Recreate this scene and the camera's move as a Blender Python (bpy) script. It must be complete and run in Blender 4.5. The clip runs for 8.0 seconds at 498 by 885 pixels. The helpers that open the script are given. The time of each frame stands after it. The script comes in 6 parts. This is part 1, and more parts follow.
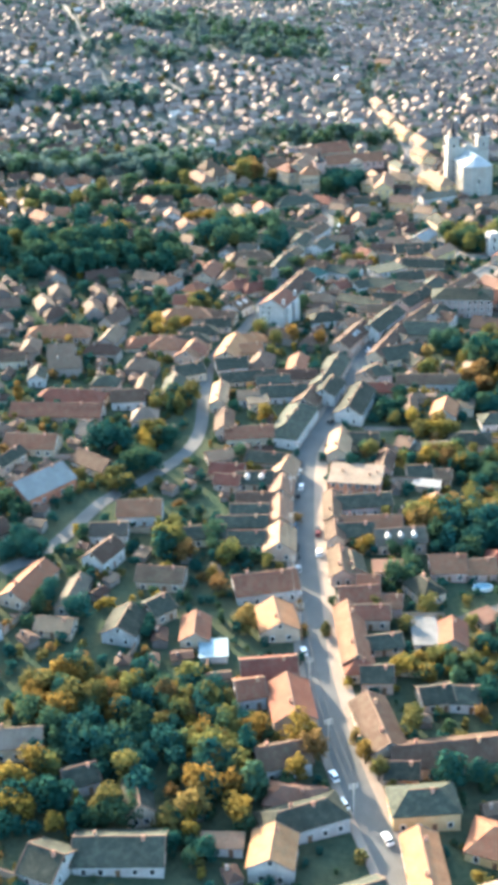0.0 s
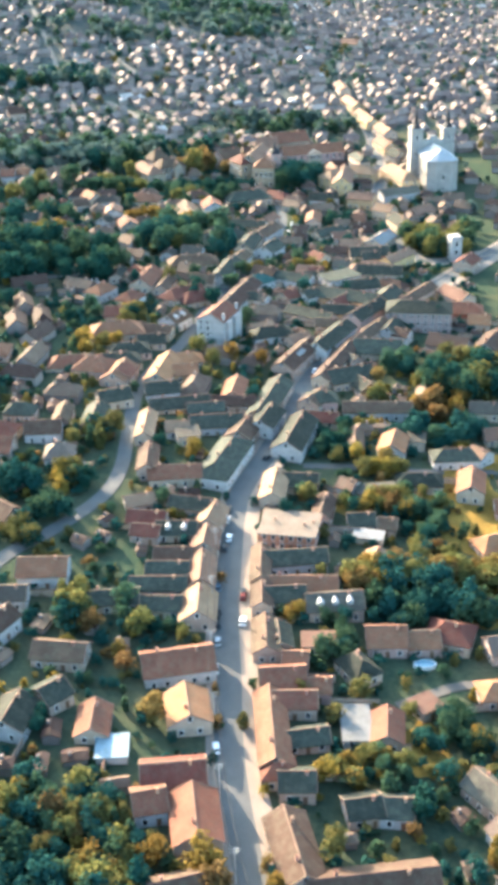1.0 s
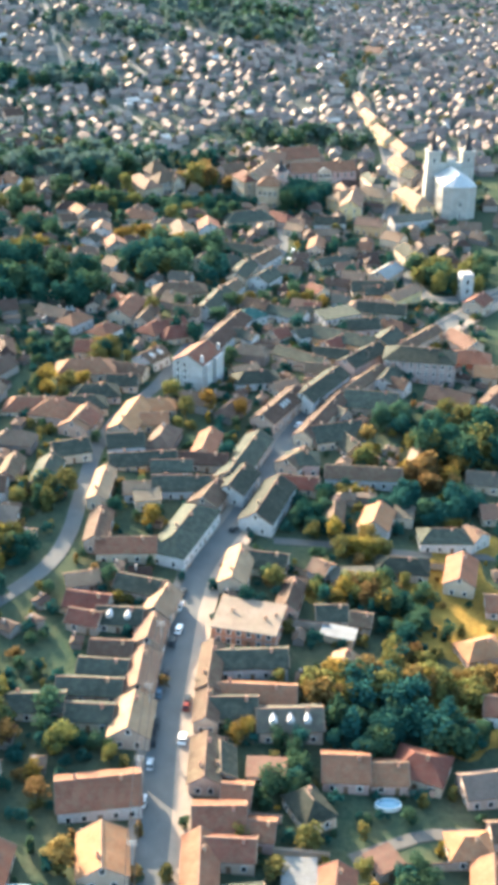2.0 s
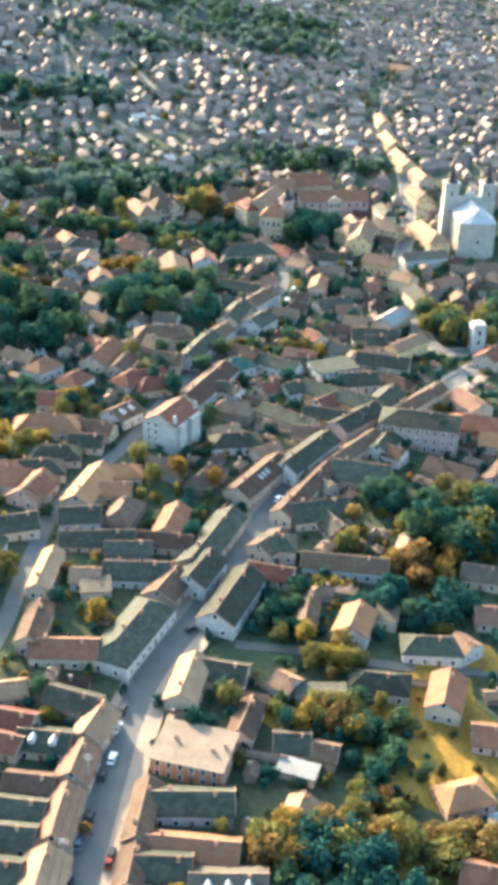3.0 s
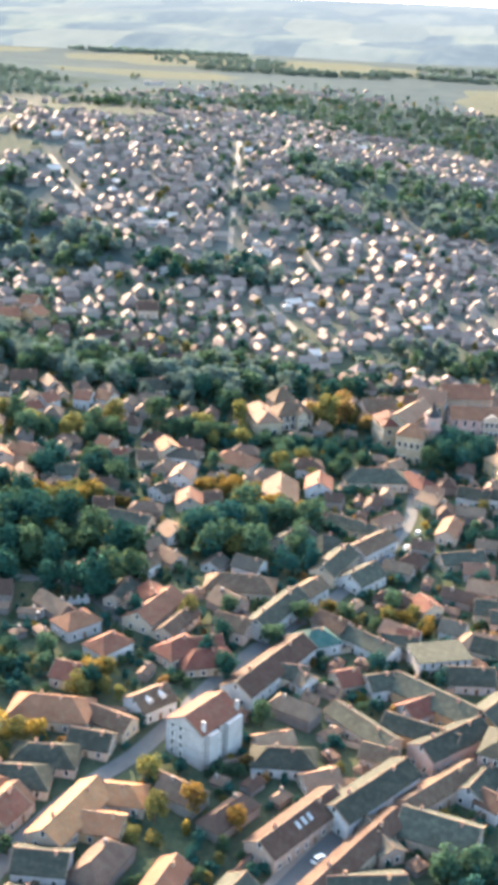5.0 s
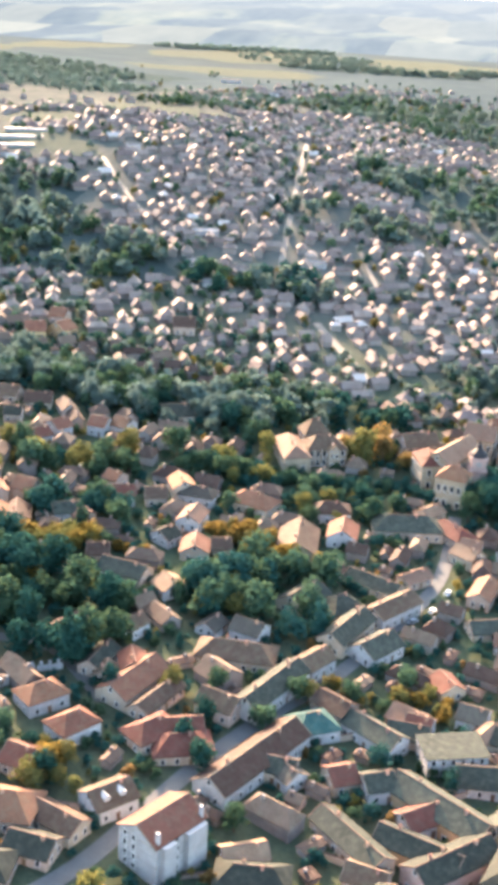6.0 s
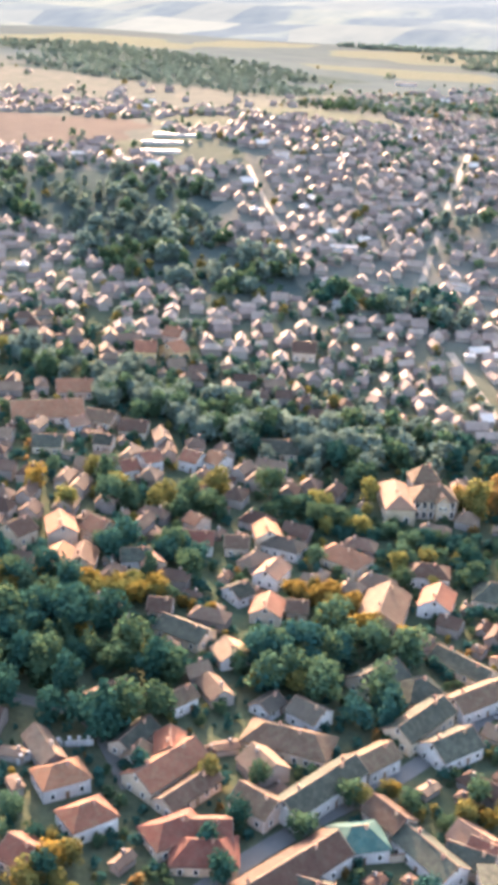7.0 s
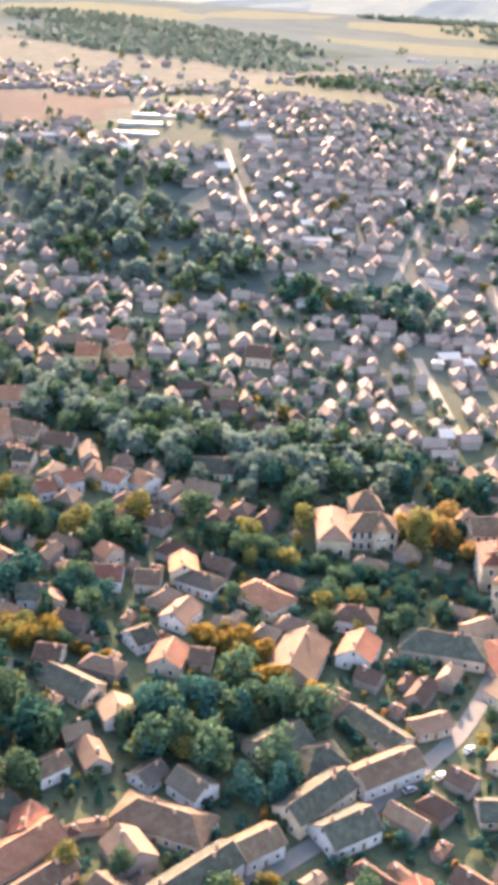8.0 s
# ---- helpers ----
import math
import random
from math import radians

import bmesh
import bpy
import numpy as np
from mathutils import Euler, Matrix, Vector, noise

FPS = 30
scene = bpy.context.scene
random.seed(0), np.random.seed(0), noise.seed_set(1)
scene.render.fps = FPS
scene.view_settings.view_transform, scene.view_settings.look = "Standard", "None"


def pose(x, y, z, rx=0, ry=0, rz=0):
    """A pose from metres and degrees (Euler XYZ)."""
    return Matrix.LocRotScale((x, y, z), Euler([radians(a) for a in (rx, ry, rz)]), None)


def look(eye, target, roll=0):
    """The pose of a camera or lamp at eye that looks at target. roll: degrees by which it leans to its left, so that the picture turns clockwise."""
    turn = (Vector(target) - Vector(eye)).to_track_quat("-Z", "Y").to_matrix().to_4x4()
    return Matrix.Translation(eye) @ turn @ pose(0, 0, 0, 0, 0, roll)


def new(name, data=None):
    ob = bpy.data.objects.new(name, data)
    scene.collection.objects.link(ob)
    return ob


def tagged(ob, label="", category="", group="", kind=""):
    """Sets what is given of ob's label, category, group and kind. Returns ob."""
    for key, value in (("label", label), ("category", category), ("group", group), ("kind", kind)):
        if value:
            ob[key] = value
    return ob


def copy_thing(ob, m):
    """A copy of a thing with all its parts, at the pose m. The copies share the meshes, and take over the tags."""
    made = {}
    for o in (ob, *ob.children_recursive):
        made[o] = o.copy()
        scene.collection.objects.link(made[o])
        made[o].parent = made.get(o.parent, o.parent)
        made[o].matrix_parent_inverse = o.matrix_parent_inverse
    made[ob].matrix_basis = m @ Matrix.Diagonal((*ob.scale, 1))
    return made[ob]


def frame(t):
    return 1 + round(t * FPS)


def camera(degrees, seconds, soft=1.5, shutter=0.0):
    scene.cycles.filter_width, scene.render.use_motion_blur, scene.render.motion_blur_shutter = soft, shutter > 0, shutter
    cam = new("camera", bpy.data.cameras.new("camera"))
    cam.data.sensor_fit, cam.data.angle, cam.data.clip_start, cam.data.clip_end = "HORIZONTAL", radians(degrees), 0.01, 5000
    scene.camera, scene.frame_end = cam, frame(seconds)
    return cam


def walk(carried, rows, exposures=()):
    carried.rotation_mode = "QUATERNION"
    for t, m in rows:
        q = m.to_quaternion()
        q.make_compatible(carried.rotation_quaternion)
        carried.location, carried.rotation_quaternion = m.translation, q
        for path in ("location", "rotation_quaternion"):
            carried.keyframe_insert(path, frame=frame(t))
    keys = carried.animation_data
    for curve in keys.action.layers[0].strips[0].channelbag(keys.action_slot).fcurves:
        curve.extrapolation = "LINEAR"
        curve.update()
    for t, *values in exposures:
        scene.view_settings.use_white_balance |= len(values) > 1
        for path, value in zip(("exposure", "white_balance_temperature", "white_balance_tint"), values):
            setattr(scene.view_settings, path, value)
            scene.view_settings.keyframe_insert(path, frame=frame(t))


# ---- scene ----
# ---------------------------------------------------------------- camera
cam = camera(23.171, 8.0, soft=6.2)
PATH = [
    (0.0, look((-0.00, -0.00, 124.00), (0.00, 180.93, 38.76), -2.32)),
    (0.5, look((5.72, 15.86, 123.90), (9.20, 195.06, 35.15), -2.59)),
    (1.0, look((11.70, 32.25, 124.87), (15.27, 211.03, 35.29), -1.46)),
    (1.5, look((17.26, 48.47, 124.86), (19.51, 226.91, 34.56), -0.05)),
    (1.7, look((19.66, 55.15, 124.78), (20.96, 233.59, 34.46), 0.26)),
    (2.8, look((32.28, 92.94, 125.57), (29.00, 271.37, 35.27), 1.53)),
    (3.0, look((34.22, 99.27, 125.28), (29.70, 277.81, 35.27), 1.85)),
    (3.2, look((36.25, 105.84, 125.16), (28.12, 284.80, 36.23), 1.79)),
    (3.5, look((39.29, 115.69, 124.98), (20.13, 299.43, 48.34), 1.71)),
    (3.6, look((40.40, 119.24, 125.14), (18.44, 304.79, 53.79), 1.75)),
    (3.8, look((42.62, 126.34, 125.45), (17.57, 314.11, 61.33), 1.85)),
    (4.0, look((44.85, 133.43, 125.76), (17.67, 321.33, 62.87), 1.94)),
    (4.5, look((49.92, 149.10, 126.02), (17.25, 335.85, 62.33), 2.29)),
    (4.7, look((52.02, 155.91, 126.25), (15.94, 340.78, 59.01), 2.53)),
    (5.8, look((62.50, 196.01, 126.81), (11.81, 376.09, 56.10), 3.29)),
    (6.0, look((64.13, 202.05, 126.93), (9.49, 381.09, 56.50), 3.13)),
    (6.5, look((68.46, 217.57, 127.88), (-0.88, 391.05, 56.49), 2.76)),
    (7.0, look((73.20, 235.67, 129.58), (-8.55, 403.32, 57.40), 2.93)),
    (7.5, look((77.99, 251.81, 131.03), (-6.05, 418.13, 58.40), 3.02)),
    (8.0, look((82.70, 269.78, 133.67), (-2.34, 433.62, 56.70), 3.34)),
]
walk(cam, PATH, ((0.0, 3.12, 5650, -7), (3.0, 3.02, 5950, -7), (4.5, 3.2, 6150, 1), (6.0, 3.34, 6500, 8), (8.0, 3.5, 7000, 19)))

# ---------------------------------------------------------------- world, sun
SUN_TO = Vector((-0.56, 0.83, 0.0)).normalized()
SUN_EL = radians(21)
world = bpy.data.worlds.new("sky_world")
scene.world = world
world.use_nodes = True
wn = world.node_tree.nodes
sky = wn.new("ShaderNodeTexSky")
sky.sky_type = "NISHITA"
sky.sun_disc = False
sky.sun_elevation = SUN_EL
sky.sun_rotation = math.atan2(SUN_TO.x, SUN_TO.y)
sky.air_density, sky.dust_density, sky.ozone_density = 1.0, 3.0, 1.0
wn["Background"].inputs[1].default_value = 0.135
world.node_tree.links.new(sky.outputs[0], wn["Background"].inputs[0])
sun = new("sun", bpy.data.lights.new("sun", "SUN"))
sun.data.energy, sun.data.angle, sun.data.color = 4.6, radians(0.8), (1.0, 0.67, 0.46)
sun.matrix_world = look((0, 0, 300), Vector((0, 0, 300)) - (SUN_TO * math.cos(SUN_EL) + Vector((0, 0, math.sin(SUN_EL)))))

# ---------------------------------------------------------------- materials


class Nodes:
    """A principled material with a few helpers to wire it."""

    def __init__(self, name, rough=0.85):
        self.mat = bpy.data.materials.new(name)
        self.mat.use_nodes = True
        self.tree = self.mat.node_tree
        self.bsdf = self.tree.nodes["Principled BSDF"]
        self.bsdf.inputs["Roughness"].default_value = rough
        self.bsdf.inputs["Specular IOR Level"].default_value = 0.08
        self.coords = self.add("ShaderNodeNewGeometry").outputs["Position"]

    def add(self, kind, **values):
        node = self.tree.nodes.new(kind)
        for key, value in values.items():
            node.inputs[key].default_value = value
        return node

    def link(self, a, b):
        self.tree.links.new(a, b)

    def noise(self, scale, detail=4.0, coords=None):
        node = self.add("ShaderNodeTexNoise", Scale=scale, Detail=detail, Roughness=0.6)
        self.link(coords or self.coords, node.inputs["Vector"])
        return node.outputs["Fac"]

    def ramp(self, fac, *stops):
        node = self.add("ShaderNodeValToRGB")
        el = node.color_ramp.elements
        while len(el) < len(stops):
            el.new(0.5)
        for e, (at, col) in zip(el, stops):
            e.position, e.color = at, (*col, 1) if len(col) == 3 else col
        self.link(fac, node.inputs[0])
        return node.outputs[0]

    def mix(self, fac, a, b, blend="MIX"):
        node = self.tree.nodes.new("ShaderNodeMix")
        node.data_type, node.blend_type = "RGBA", blend
        for socket, value in ((node.inputs[0], fac), (node.inputs[6], a), (node.inputs[7], b)):
            if isinstance(value, (int, float)):
                socket.default_value = value
            elif isinstance(value, tuple):
                socket.default_value = (*value, 1)
            else:
                self.link(value, socket)
        return node.outputs[2]

    def vary(self, colour, amount, island=False):
        """Lightness and hue that differ from thing to thing."""
        if island:
            rnd = self.add("ShaderNodeNewGeometry").outputs["Random Per Island"]
        else:
            rnd = self.add("ShaderNodeObjectInfo").outputs["Random"]
        hsv = self.add("ShaderNodeHueSaturation")
        m = self.tree.nodes.new("ShaderNodeMapRange")
        m.inputs[3].default_value, m.inputs[4].default_value = 1 - amount, 1 + amount
        self.link(rnd, m.inputs[0])
        self.link(m.outputs[0], hsv.inputs["Value"])
        h = self.tree.nodes.new("ShaderNodeMath")
        h.operation = "MULTIPLY_ADD"
        h.inputs[1].default_value, h.inputs[2].default_value = 0.03, 0.485
        self.link(rnd, h.inputs[0])
        self.link(h.outputs[0], hsv.inputs["Hue"])
        self.link(colour, hsv.inputs["Color"])
        return hsv.outputs[0]

    def bump(self, fac, strength, distance):
        node = self.add("ShaderNodeBump", Strength=strength, Distance=distance)
        self.link(fac, node.inputs["Height"])
        self.link(node.outputs[0], self.bsdf.inputs["Normal"])

    def base(self, colour):
        self.link(colour, self.bsdf.inputs["Base Color"])
        return self.mat


def scaled(col, k):
    return tuple(c * k for c in col)


def roof_material(name, col, moss=0.35, island=False, amount=0.28, sheets=False):
    n = Nodes(name, 0.8)
    n.bsdf.inputs["Specular IOR Level"].default_value = 0.06
    big = n.noise(0.35, 3)
    fine = n.noise(2.6, 5)
    c = n.ramp(big, (0.3, scaled(col, 0.72)), (0.55, col), (0.75, scaled(col, 1.3)))
    stain = n.ramp(n.noise(0.9, 6), (0.45, (0, 0, 0)), (0.7, (1, 1, 1)))
    c = n.mix(stain, c, n.mix(moss, c, (0.13, 0.13, 0.09)))
    c = n.mix(0.3, c, n.ramp(fine, (0.3, scaled(col, 0.5)), (0.7, scaled(col, 1.5))))
    c = n.vary(c, amount, island)
    if sheets:
        rnd = n.add("ShaderNodeNewGeometry").outputs["Random Per Island"]
        c = n.mix(n.ramp(rnd, (0.0, (0, 0, 0)), (0.965, (0, 0, 0)), (0.97, (1, 1, 1))), c, (0.36, 0.32, 0.29))
    wave = n.add("ShaderNodeTexWave", Scale=2.2, Distortion=0.4)
    wave.bands_direction = "Z"
    n.link(n.coords, wave.inputs["Vector"])
    n.bump(n.mix(0.5, wave.outputs["Color"], fine), 0.5, 0.06)
    return n.base(c)


def wall_material(name, col, island=False, amount=0.12):
    n = Nodes(name, 0.9)
    c = n.ramp(n.noise(0.5, 5), (0.3, scaled(col, 0.78)), (0.6, col))
    c = n.mix(n.ramp(n.noise(1.7, 6), (0.5, (0, 0, 0)), (0.8, (0.6, 0.6, 0.6))), c, scaled(col, 0.55))
    c = n.vary(c, amount, island)
    n.bump(n.noise(9.0, 4), 0.3, 0.03)
    return n.base(c)


def plain_material(name, col, rough=0.7, metal=0.0, amount=0.1):
    n = Nodes(name, rough)
    n.bsdf.inputs["Metallic"].default_value = metal
    c = n.ramp(n.noise(1.5, 4), (0.3, scaled(col, 0.82)), (0.7, scaled(col, 1.12)))
    return n.base(n.vary(c, amount))


def leaf_material(name, dark, light, glow=0.35):
    n = Nodes(name, 0.9)
    n.bsdf.inputs["Specular IOR Level"].default_value = 0.0
    isl = n.add("ShaderNodeNewGeometry").outputs["Random Per Island"]
    c = n.ramp(isl, (0.0, dark), (0.6, tuple((a + b) / 2 for a, b in zip(dark, light))), (1.0, light))
    c = n.mix(n.ramp(n.noise(0.22, 3), (0.4, (0, 0, 0)), (0.65, (0.5, 0.5, 0.5))), c, scaled(dark, 0.9))
    c = n.vary(c, 0.15)
    n.base(c)
    tr = n.add("ShaderNodeBsdfTranslucent")
    n.link(c, tr.inputs["Color"])
    mixer = n.add("ShaderNodeMixShader", Fac=glow)
    n.link(n.bsdf.outputs[0], mixer.inputs[1])
    n.link(tr.outputs[0], mixer.inputs[2])
    n.link(mixer.outputs[0], n.tree.nodes["Material Output"].inputs["Surface"])
    return n.mat


# D and P carry the dark of shaded slopes and pale of sunlit ones.
ROOF_COL = {
    "R": (0.122, 0.053, 0.036), "O": (0.19, 0.088, 0.050), "B": (0.066, 0.042, 0.031), "D": (0.031, 0.035, 0.029),
    "P": (0.165, 0.10, 0.068), "G": (0.062, 0.055, 0.046), "C": (0.125, 0.095, 0.078), "W": (0.15, 0.15, 0.15), "T": (0.03, 0.07, 0.065), "S": (0.17, 0.22, 0.24)}
ROOF_WORD = {"R": "red clay tiled", "O": "orange clay tiled", "B": "weathered brown tiled", "D": "dark shade-toned tiled", "P": "pale sunlit-toned tiled",
             "G": "grey tiled", "C": "pale concrete sheet", "W": "white sheet metal", "T": "green sheet metal", "S": "pale blue sheet metal"}
WALL_COL = {"white": (0.35, 0.335, 0.325), "cream": (0.36, 0.28, 0.215), "pink": (0.38, 0.265, 0.225), "ochre": (0.42, 0.29, 0.16),
            "brick": (0.34, 0.14, 0.09), "sand": (0.27, 0.205, 0.15), "pinkgrey": (0.27, 0.205, 0.185)}
ROOFS = {k: roof_material("roof_" + k, c) for k, c in ROOF_COL.items()}
WALLS = {k: wall_material("plaster_" + k, c) for k, c in WALL_COL.items()}
# Paler than most roofs, so the sunlit ridge lines are in the colour.
RIDGE = roof_material("ridge_tile", (0.15, 0.10, 0.075), 0.2)
STONE = wall_material("pale_stone", (0.29, 0.272, 0.252))
WOODEN = plain_material("brown_wood", (0.13, 0.08, 0.05), 0.7)
FRAME = plain_material("window_frame_paint", (0.55, 0.53, 0.50), 0.6)
PANE = plain_material("dark_glass", (0.02, 0.025, 0.03), 0.12, 0.0, 0.0)
BRICKY = wall_material("chimney_brick", (0.36, 0.22, 0.16))
SLATE = plain_material("dark_sheet", (0.035, 0.034, 0.036), 0.6, 0.2)
METAL = plain_material("pale_metal", (0.26, 0.265, 0.27), 0.5, 0.2)
BARK = plain_material("bark", (0.09, 0.065, 0.045), 0.95)
LEAVES = {
    "green": leaf_material("leaf_green", (0.032, 0.068, 0.046), (0.062, 0.095, 0.048)),
    "dark": leaf_material("leaf_dark", (0.018, 0.056, 0.047), (0.028, 0.066, 0.052), 0.2),
    "olive": leaf_material("leaf_olive", (0.07, 0.08, 0.03), (0.18, 0.15, 0.05)),
    # Far leaves are coloured paler and bluer to imitate haze.
    "far": leaf_material("leaf_far_hazed", (0.075, 0.112, 0.10), (0.105, 0.142, 0.118)),
    "gold": leaf_material("leaf_gold", (0.115, 0.086, 0.025), (0.24, 0.165, 0.042), 0.45),
    "rust": leaf_material("leaf_rust", (0.10, 0.075, 0.03), (0.24, 0.155, 0.06), 0.45)}

# ---------------------------------------------------------------- lie of the land
# The plan is laid out in units of PLAN metres; things are set down through at_plan().
PLAN = 0.62


def at_plan(x, y, z, turn=0.0):
    return Matrix.Scale(PLAN, 4) @ pose(x, y, z, 0, 0, turn)


HILL = ((0.8, 0.2, -7.1, -9.5, 9.1, 19.5, 7.4, -12.9, 4.1, -11.2, -11.5, 9.8, 39.3, 11.9, -8.8, 6.4, 37.5, 25.2, 7.3, 4))


def ground_z(x, y):
    """Height of the land: a bowl round the old town, then open fields and hills."""
    cx, cy = min(max(x, -480), 260), min(max(y, 150), 1400)
    z = 0.0
    for j in range(5):
        for i in range(4):
            z += HILL[j * 4 + i] * math.exp(-((cx + 420 - 210 * i) ** 2 + (cy - 250 - 300 * j) ** 2) / 145800.0)
    far = math.hypot(x - 60, y - 150)
    k = min(max((far - 1300) / 900, 0), 1)
    k = k * k * (3 - 2 * k)
    roll = 14 * math.sin(x / 310 + 1.3) * math.sin(y / 420) + 9 * math.sin(x / 170 + y / 260)
    up = min(max((far - 2700) / 1500, 0), 1)
    up = up * up * (3 - 2 * up)
    hills = 80 + roll * 0.3 - 60 * up
    return z * (1 - k) + hills * k


def mesh_object(name, verts, faces, mats, parent=None, label="", smooth=False, slots=None):
    me = bpy.data.meshes.new(name)
    k = 1.0 if parent else PLAN
    me.from_pydata([(v[0] * k, v[1] * k, v[2] * k) for v in verts], [], [tuple(f) for f in faces])
    for m in mats if isinstance(mats, (list, tuple)) else [mats]:
        me.materials.append(m)
    if slots is not None:
        me.polygons.foreach_set("material_index", slots)
    if smooth:
        me.polygons.foreach_set("use_smooth", [True] * len(me.polygons))
    me.update()
    ob = new(name, me)
    if parent:
        ob.parent = parent
    if label:
        tagged(ob, label)
    return ob


def part(name, bm, material, parent, label=""):
    """One mesh under a thing or under a part."""
    me = bpy.data.meshes.new(name)
    bm.normal_update()
    bm.to_mesh(me)
    bm.free()
    for m in material if isinstance(material, (list, tuple)) else [material]:
        me.materials.append(m)
    ob = new(name, me)
    ob.parent = parent
    return tagged(ob, label)


def add_box(bm, x0, y0, z0, x1, y1, z1, slot=0):
    v = [bm.verts.new(p) for p in ((x0, y0, z0), (x1, y0, z0), (x1, y1, z0), (x0, y1, z0), (x0, y0, z1), (x1, y0, z1), (x1, y1, z1), (x0, y1, z1))]
    for f in ((3, 2, 1, 0), (4, 5, 6, 7), (0, 1, 5, 4), (1, 2, 6, 5), (2, 3, 7, 6), (3, 0, 4, 7)):
        bm.faces.new([v[i] for i in f]).material_index = slot


def add_prism(bm, ring0, ring1, slot=0):
    """Two rings of as many corners each, joined and closed."""
    a, b = [bm.verts.new(p) for p in ring0], [bm.verts.new(p) for p in ring1]
    n = len(a)
    for i in range(n):
        bm.faces.new((a[i], a[(i + 1) % n], b[(i + 1) % n], b[i])).material_index = slot
    bm.faces.new(a[::-1]).material_index = slot
    bm.faces.new(b).material_index = slot


def add_round(bm, x, y, z0, z1, r0, r1, sides=8, slot=0):
    rings = [[(x + r * math.cos(2 * math.pi * i / sides), y + r * math.sin(2 * math.pi * i / sides), z) for i in range(sides)] for r, z in ((r0, z0), (r1, z1))]
    add_prism(bm, rings[0], rings[1], slot)


# ---------------------------------------------------------------- ground, one sheet to the horizon
def ground_material():
    n = Nodes("ground_gardens_fields", 0.95)
    big, mid, fine = n.noise(0.018, 4), n.noise(0.11, 5), n.noise(1.1, 6)
    grass = n.ramp(mid, (0.3, (0.024, 0.045, 0.032)), (0.5, (0.035, 0.055, 0.036)), (0.64, (0.07, 0.07, 0.04)), (0.78, (0.13, 0.10, 0.065)))
    grass = n.mix(n.ramp(big, (0.4, (0, 0, 0)), (0.62, (0.3, 0.3, 0.3))), grass, (0.10, 0.075, 0.05))
    grass = n.mix(0.5, grass, n.ramp(fine, (0.3, (0.018, 0.035, 0.024)), (0.7, (0.075, 0.08, 0.048))))
    sep = n.add("ShaderNodeSeparateXYZ")
    n.link(n.coords, sep.inputs[0])
    stretch = n.add("ShaderNodeMapping")
    stretch.inputs["Scale"].default_value = (0.0030, 0.0075, 0.0)
    stretch.inputs["Rotation"].default_value = (0, 0, 0.35)
    warp = n.add("ShaderNodeTexNoise", Scale=0.004)
    n.link(n.coords, warp.inputs["Vector"])
    add = n.tree.nodes.new("ShaderNodeVectorMath")
    add.operation = "MULTIPLY_ADD"
    add.inputs[1].default_value = (260, 260, 0)
    n.link(warp.outputs["Color"], add.inputs[0])
    n.link(n.coords, add.inputs[2])
    n.link(add.outputs[0], stretch.inputs[0])
    cells = n.add("ShaderNodeTexVoronoi", Scale=1.0)
    n.link(stretch.outputs[0], cells.inputs["Vector"])
    pick = n.tree.nodes.new("ShaderNodeSeparateColor")
    n.link(cells.outputs["Color"], pick.inputs[0])
    # Field colours are shifted to blue-grey to imitate haze.
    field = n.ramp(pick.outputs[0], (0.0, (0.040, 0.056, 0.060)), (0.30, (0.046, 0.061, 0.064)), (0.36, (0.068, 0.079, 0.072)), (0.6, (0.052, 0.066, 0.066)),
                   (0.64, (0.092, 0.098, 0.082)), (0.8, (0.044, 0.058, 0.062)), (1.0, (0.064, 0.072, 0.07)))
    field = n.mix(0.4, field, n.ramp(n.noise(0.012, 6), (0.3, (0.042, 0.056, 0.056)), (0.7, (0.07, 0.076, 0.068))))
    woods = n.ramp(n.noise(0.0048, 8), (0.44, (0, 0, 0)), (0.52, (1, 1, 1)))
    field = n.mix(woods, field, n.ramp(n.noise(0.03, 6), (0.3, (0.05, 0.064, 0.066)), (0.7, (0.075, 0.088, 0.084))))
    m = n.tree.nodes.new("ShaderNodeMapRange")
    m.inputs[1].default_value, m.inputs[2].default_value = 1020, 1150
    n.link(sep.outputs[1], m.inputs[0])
    n.bump(fine, 0.5, 0.4)
    n.bsdf.inputs["Specular IOR Level"].default_value = 0.0
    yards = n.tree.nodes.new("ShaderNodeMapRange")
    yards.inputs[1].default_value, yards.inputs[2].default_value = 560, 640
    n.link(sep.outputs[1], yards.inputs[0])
    # Ground under the far town is lifted paler in place of haze.
    hazed_yards = n.ramp(mid, (0.3, (0.05, 0.062, 0.056)), (0.5, (0.076, 0.08, 0.072)), (0.72, (0.115, 0.108, 0.094)))
    hazed_yards = n.mix(0.4, hazed_yards, n.ramp(fine, (0.3, (0.05, 0.06, 0.052)), (0.7, (0.115, 0.108, 0.09))))
    grass = n.mix(yards.outputs[0], grass, hazed_yards)
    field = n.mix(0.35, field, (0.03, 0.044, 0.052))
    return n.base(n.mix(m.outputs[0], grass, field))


def spaced(*runs):
    out = []
    for a, b, step in runs:
        out += list(np.arange(a, b, step))
    return out + [runs[-1][1]]


gx = spaced((-6000, -1000, 120), (-1000, -480, 40), (-480, 300, 10), (300, 1000, 50), (1000, 4200, 130))
gy = spaced((-1500, 100, 80), (100, 1000, 10), (1000, 1500, 20), (1500, 4500, 60), (4500, 7000, 160))
verts = [(x, y, ground_z(x, y)) for y in gy for x in gx]
nx = len(gx)
faces = [(j * nx + i, j * nx + i + 1, (j + 1) * nx + i + 1, (j + 1) * nx + i) for j in range(len(gy) - 1) for i in range(nx - 1)]
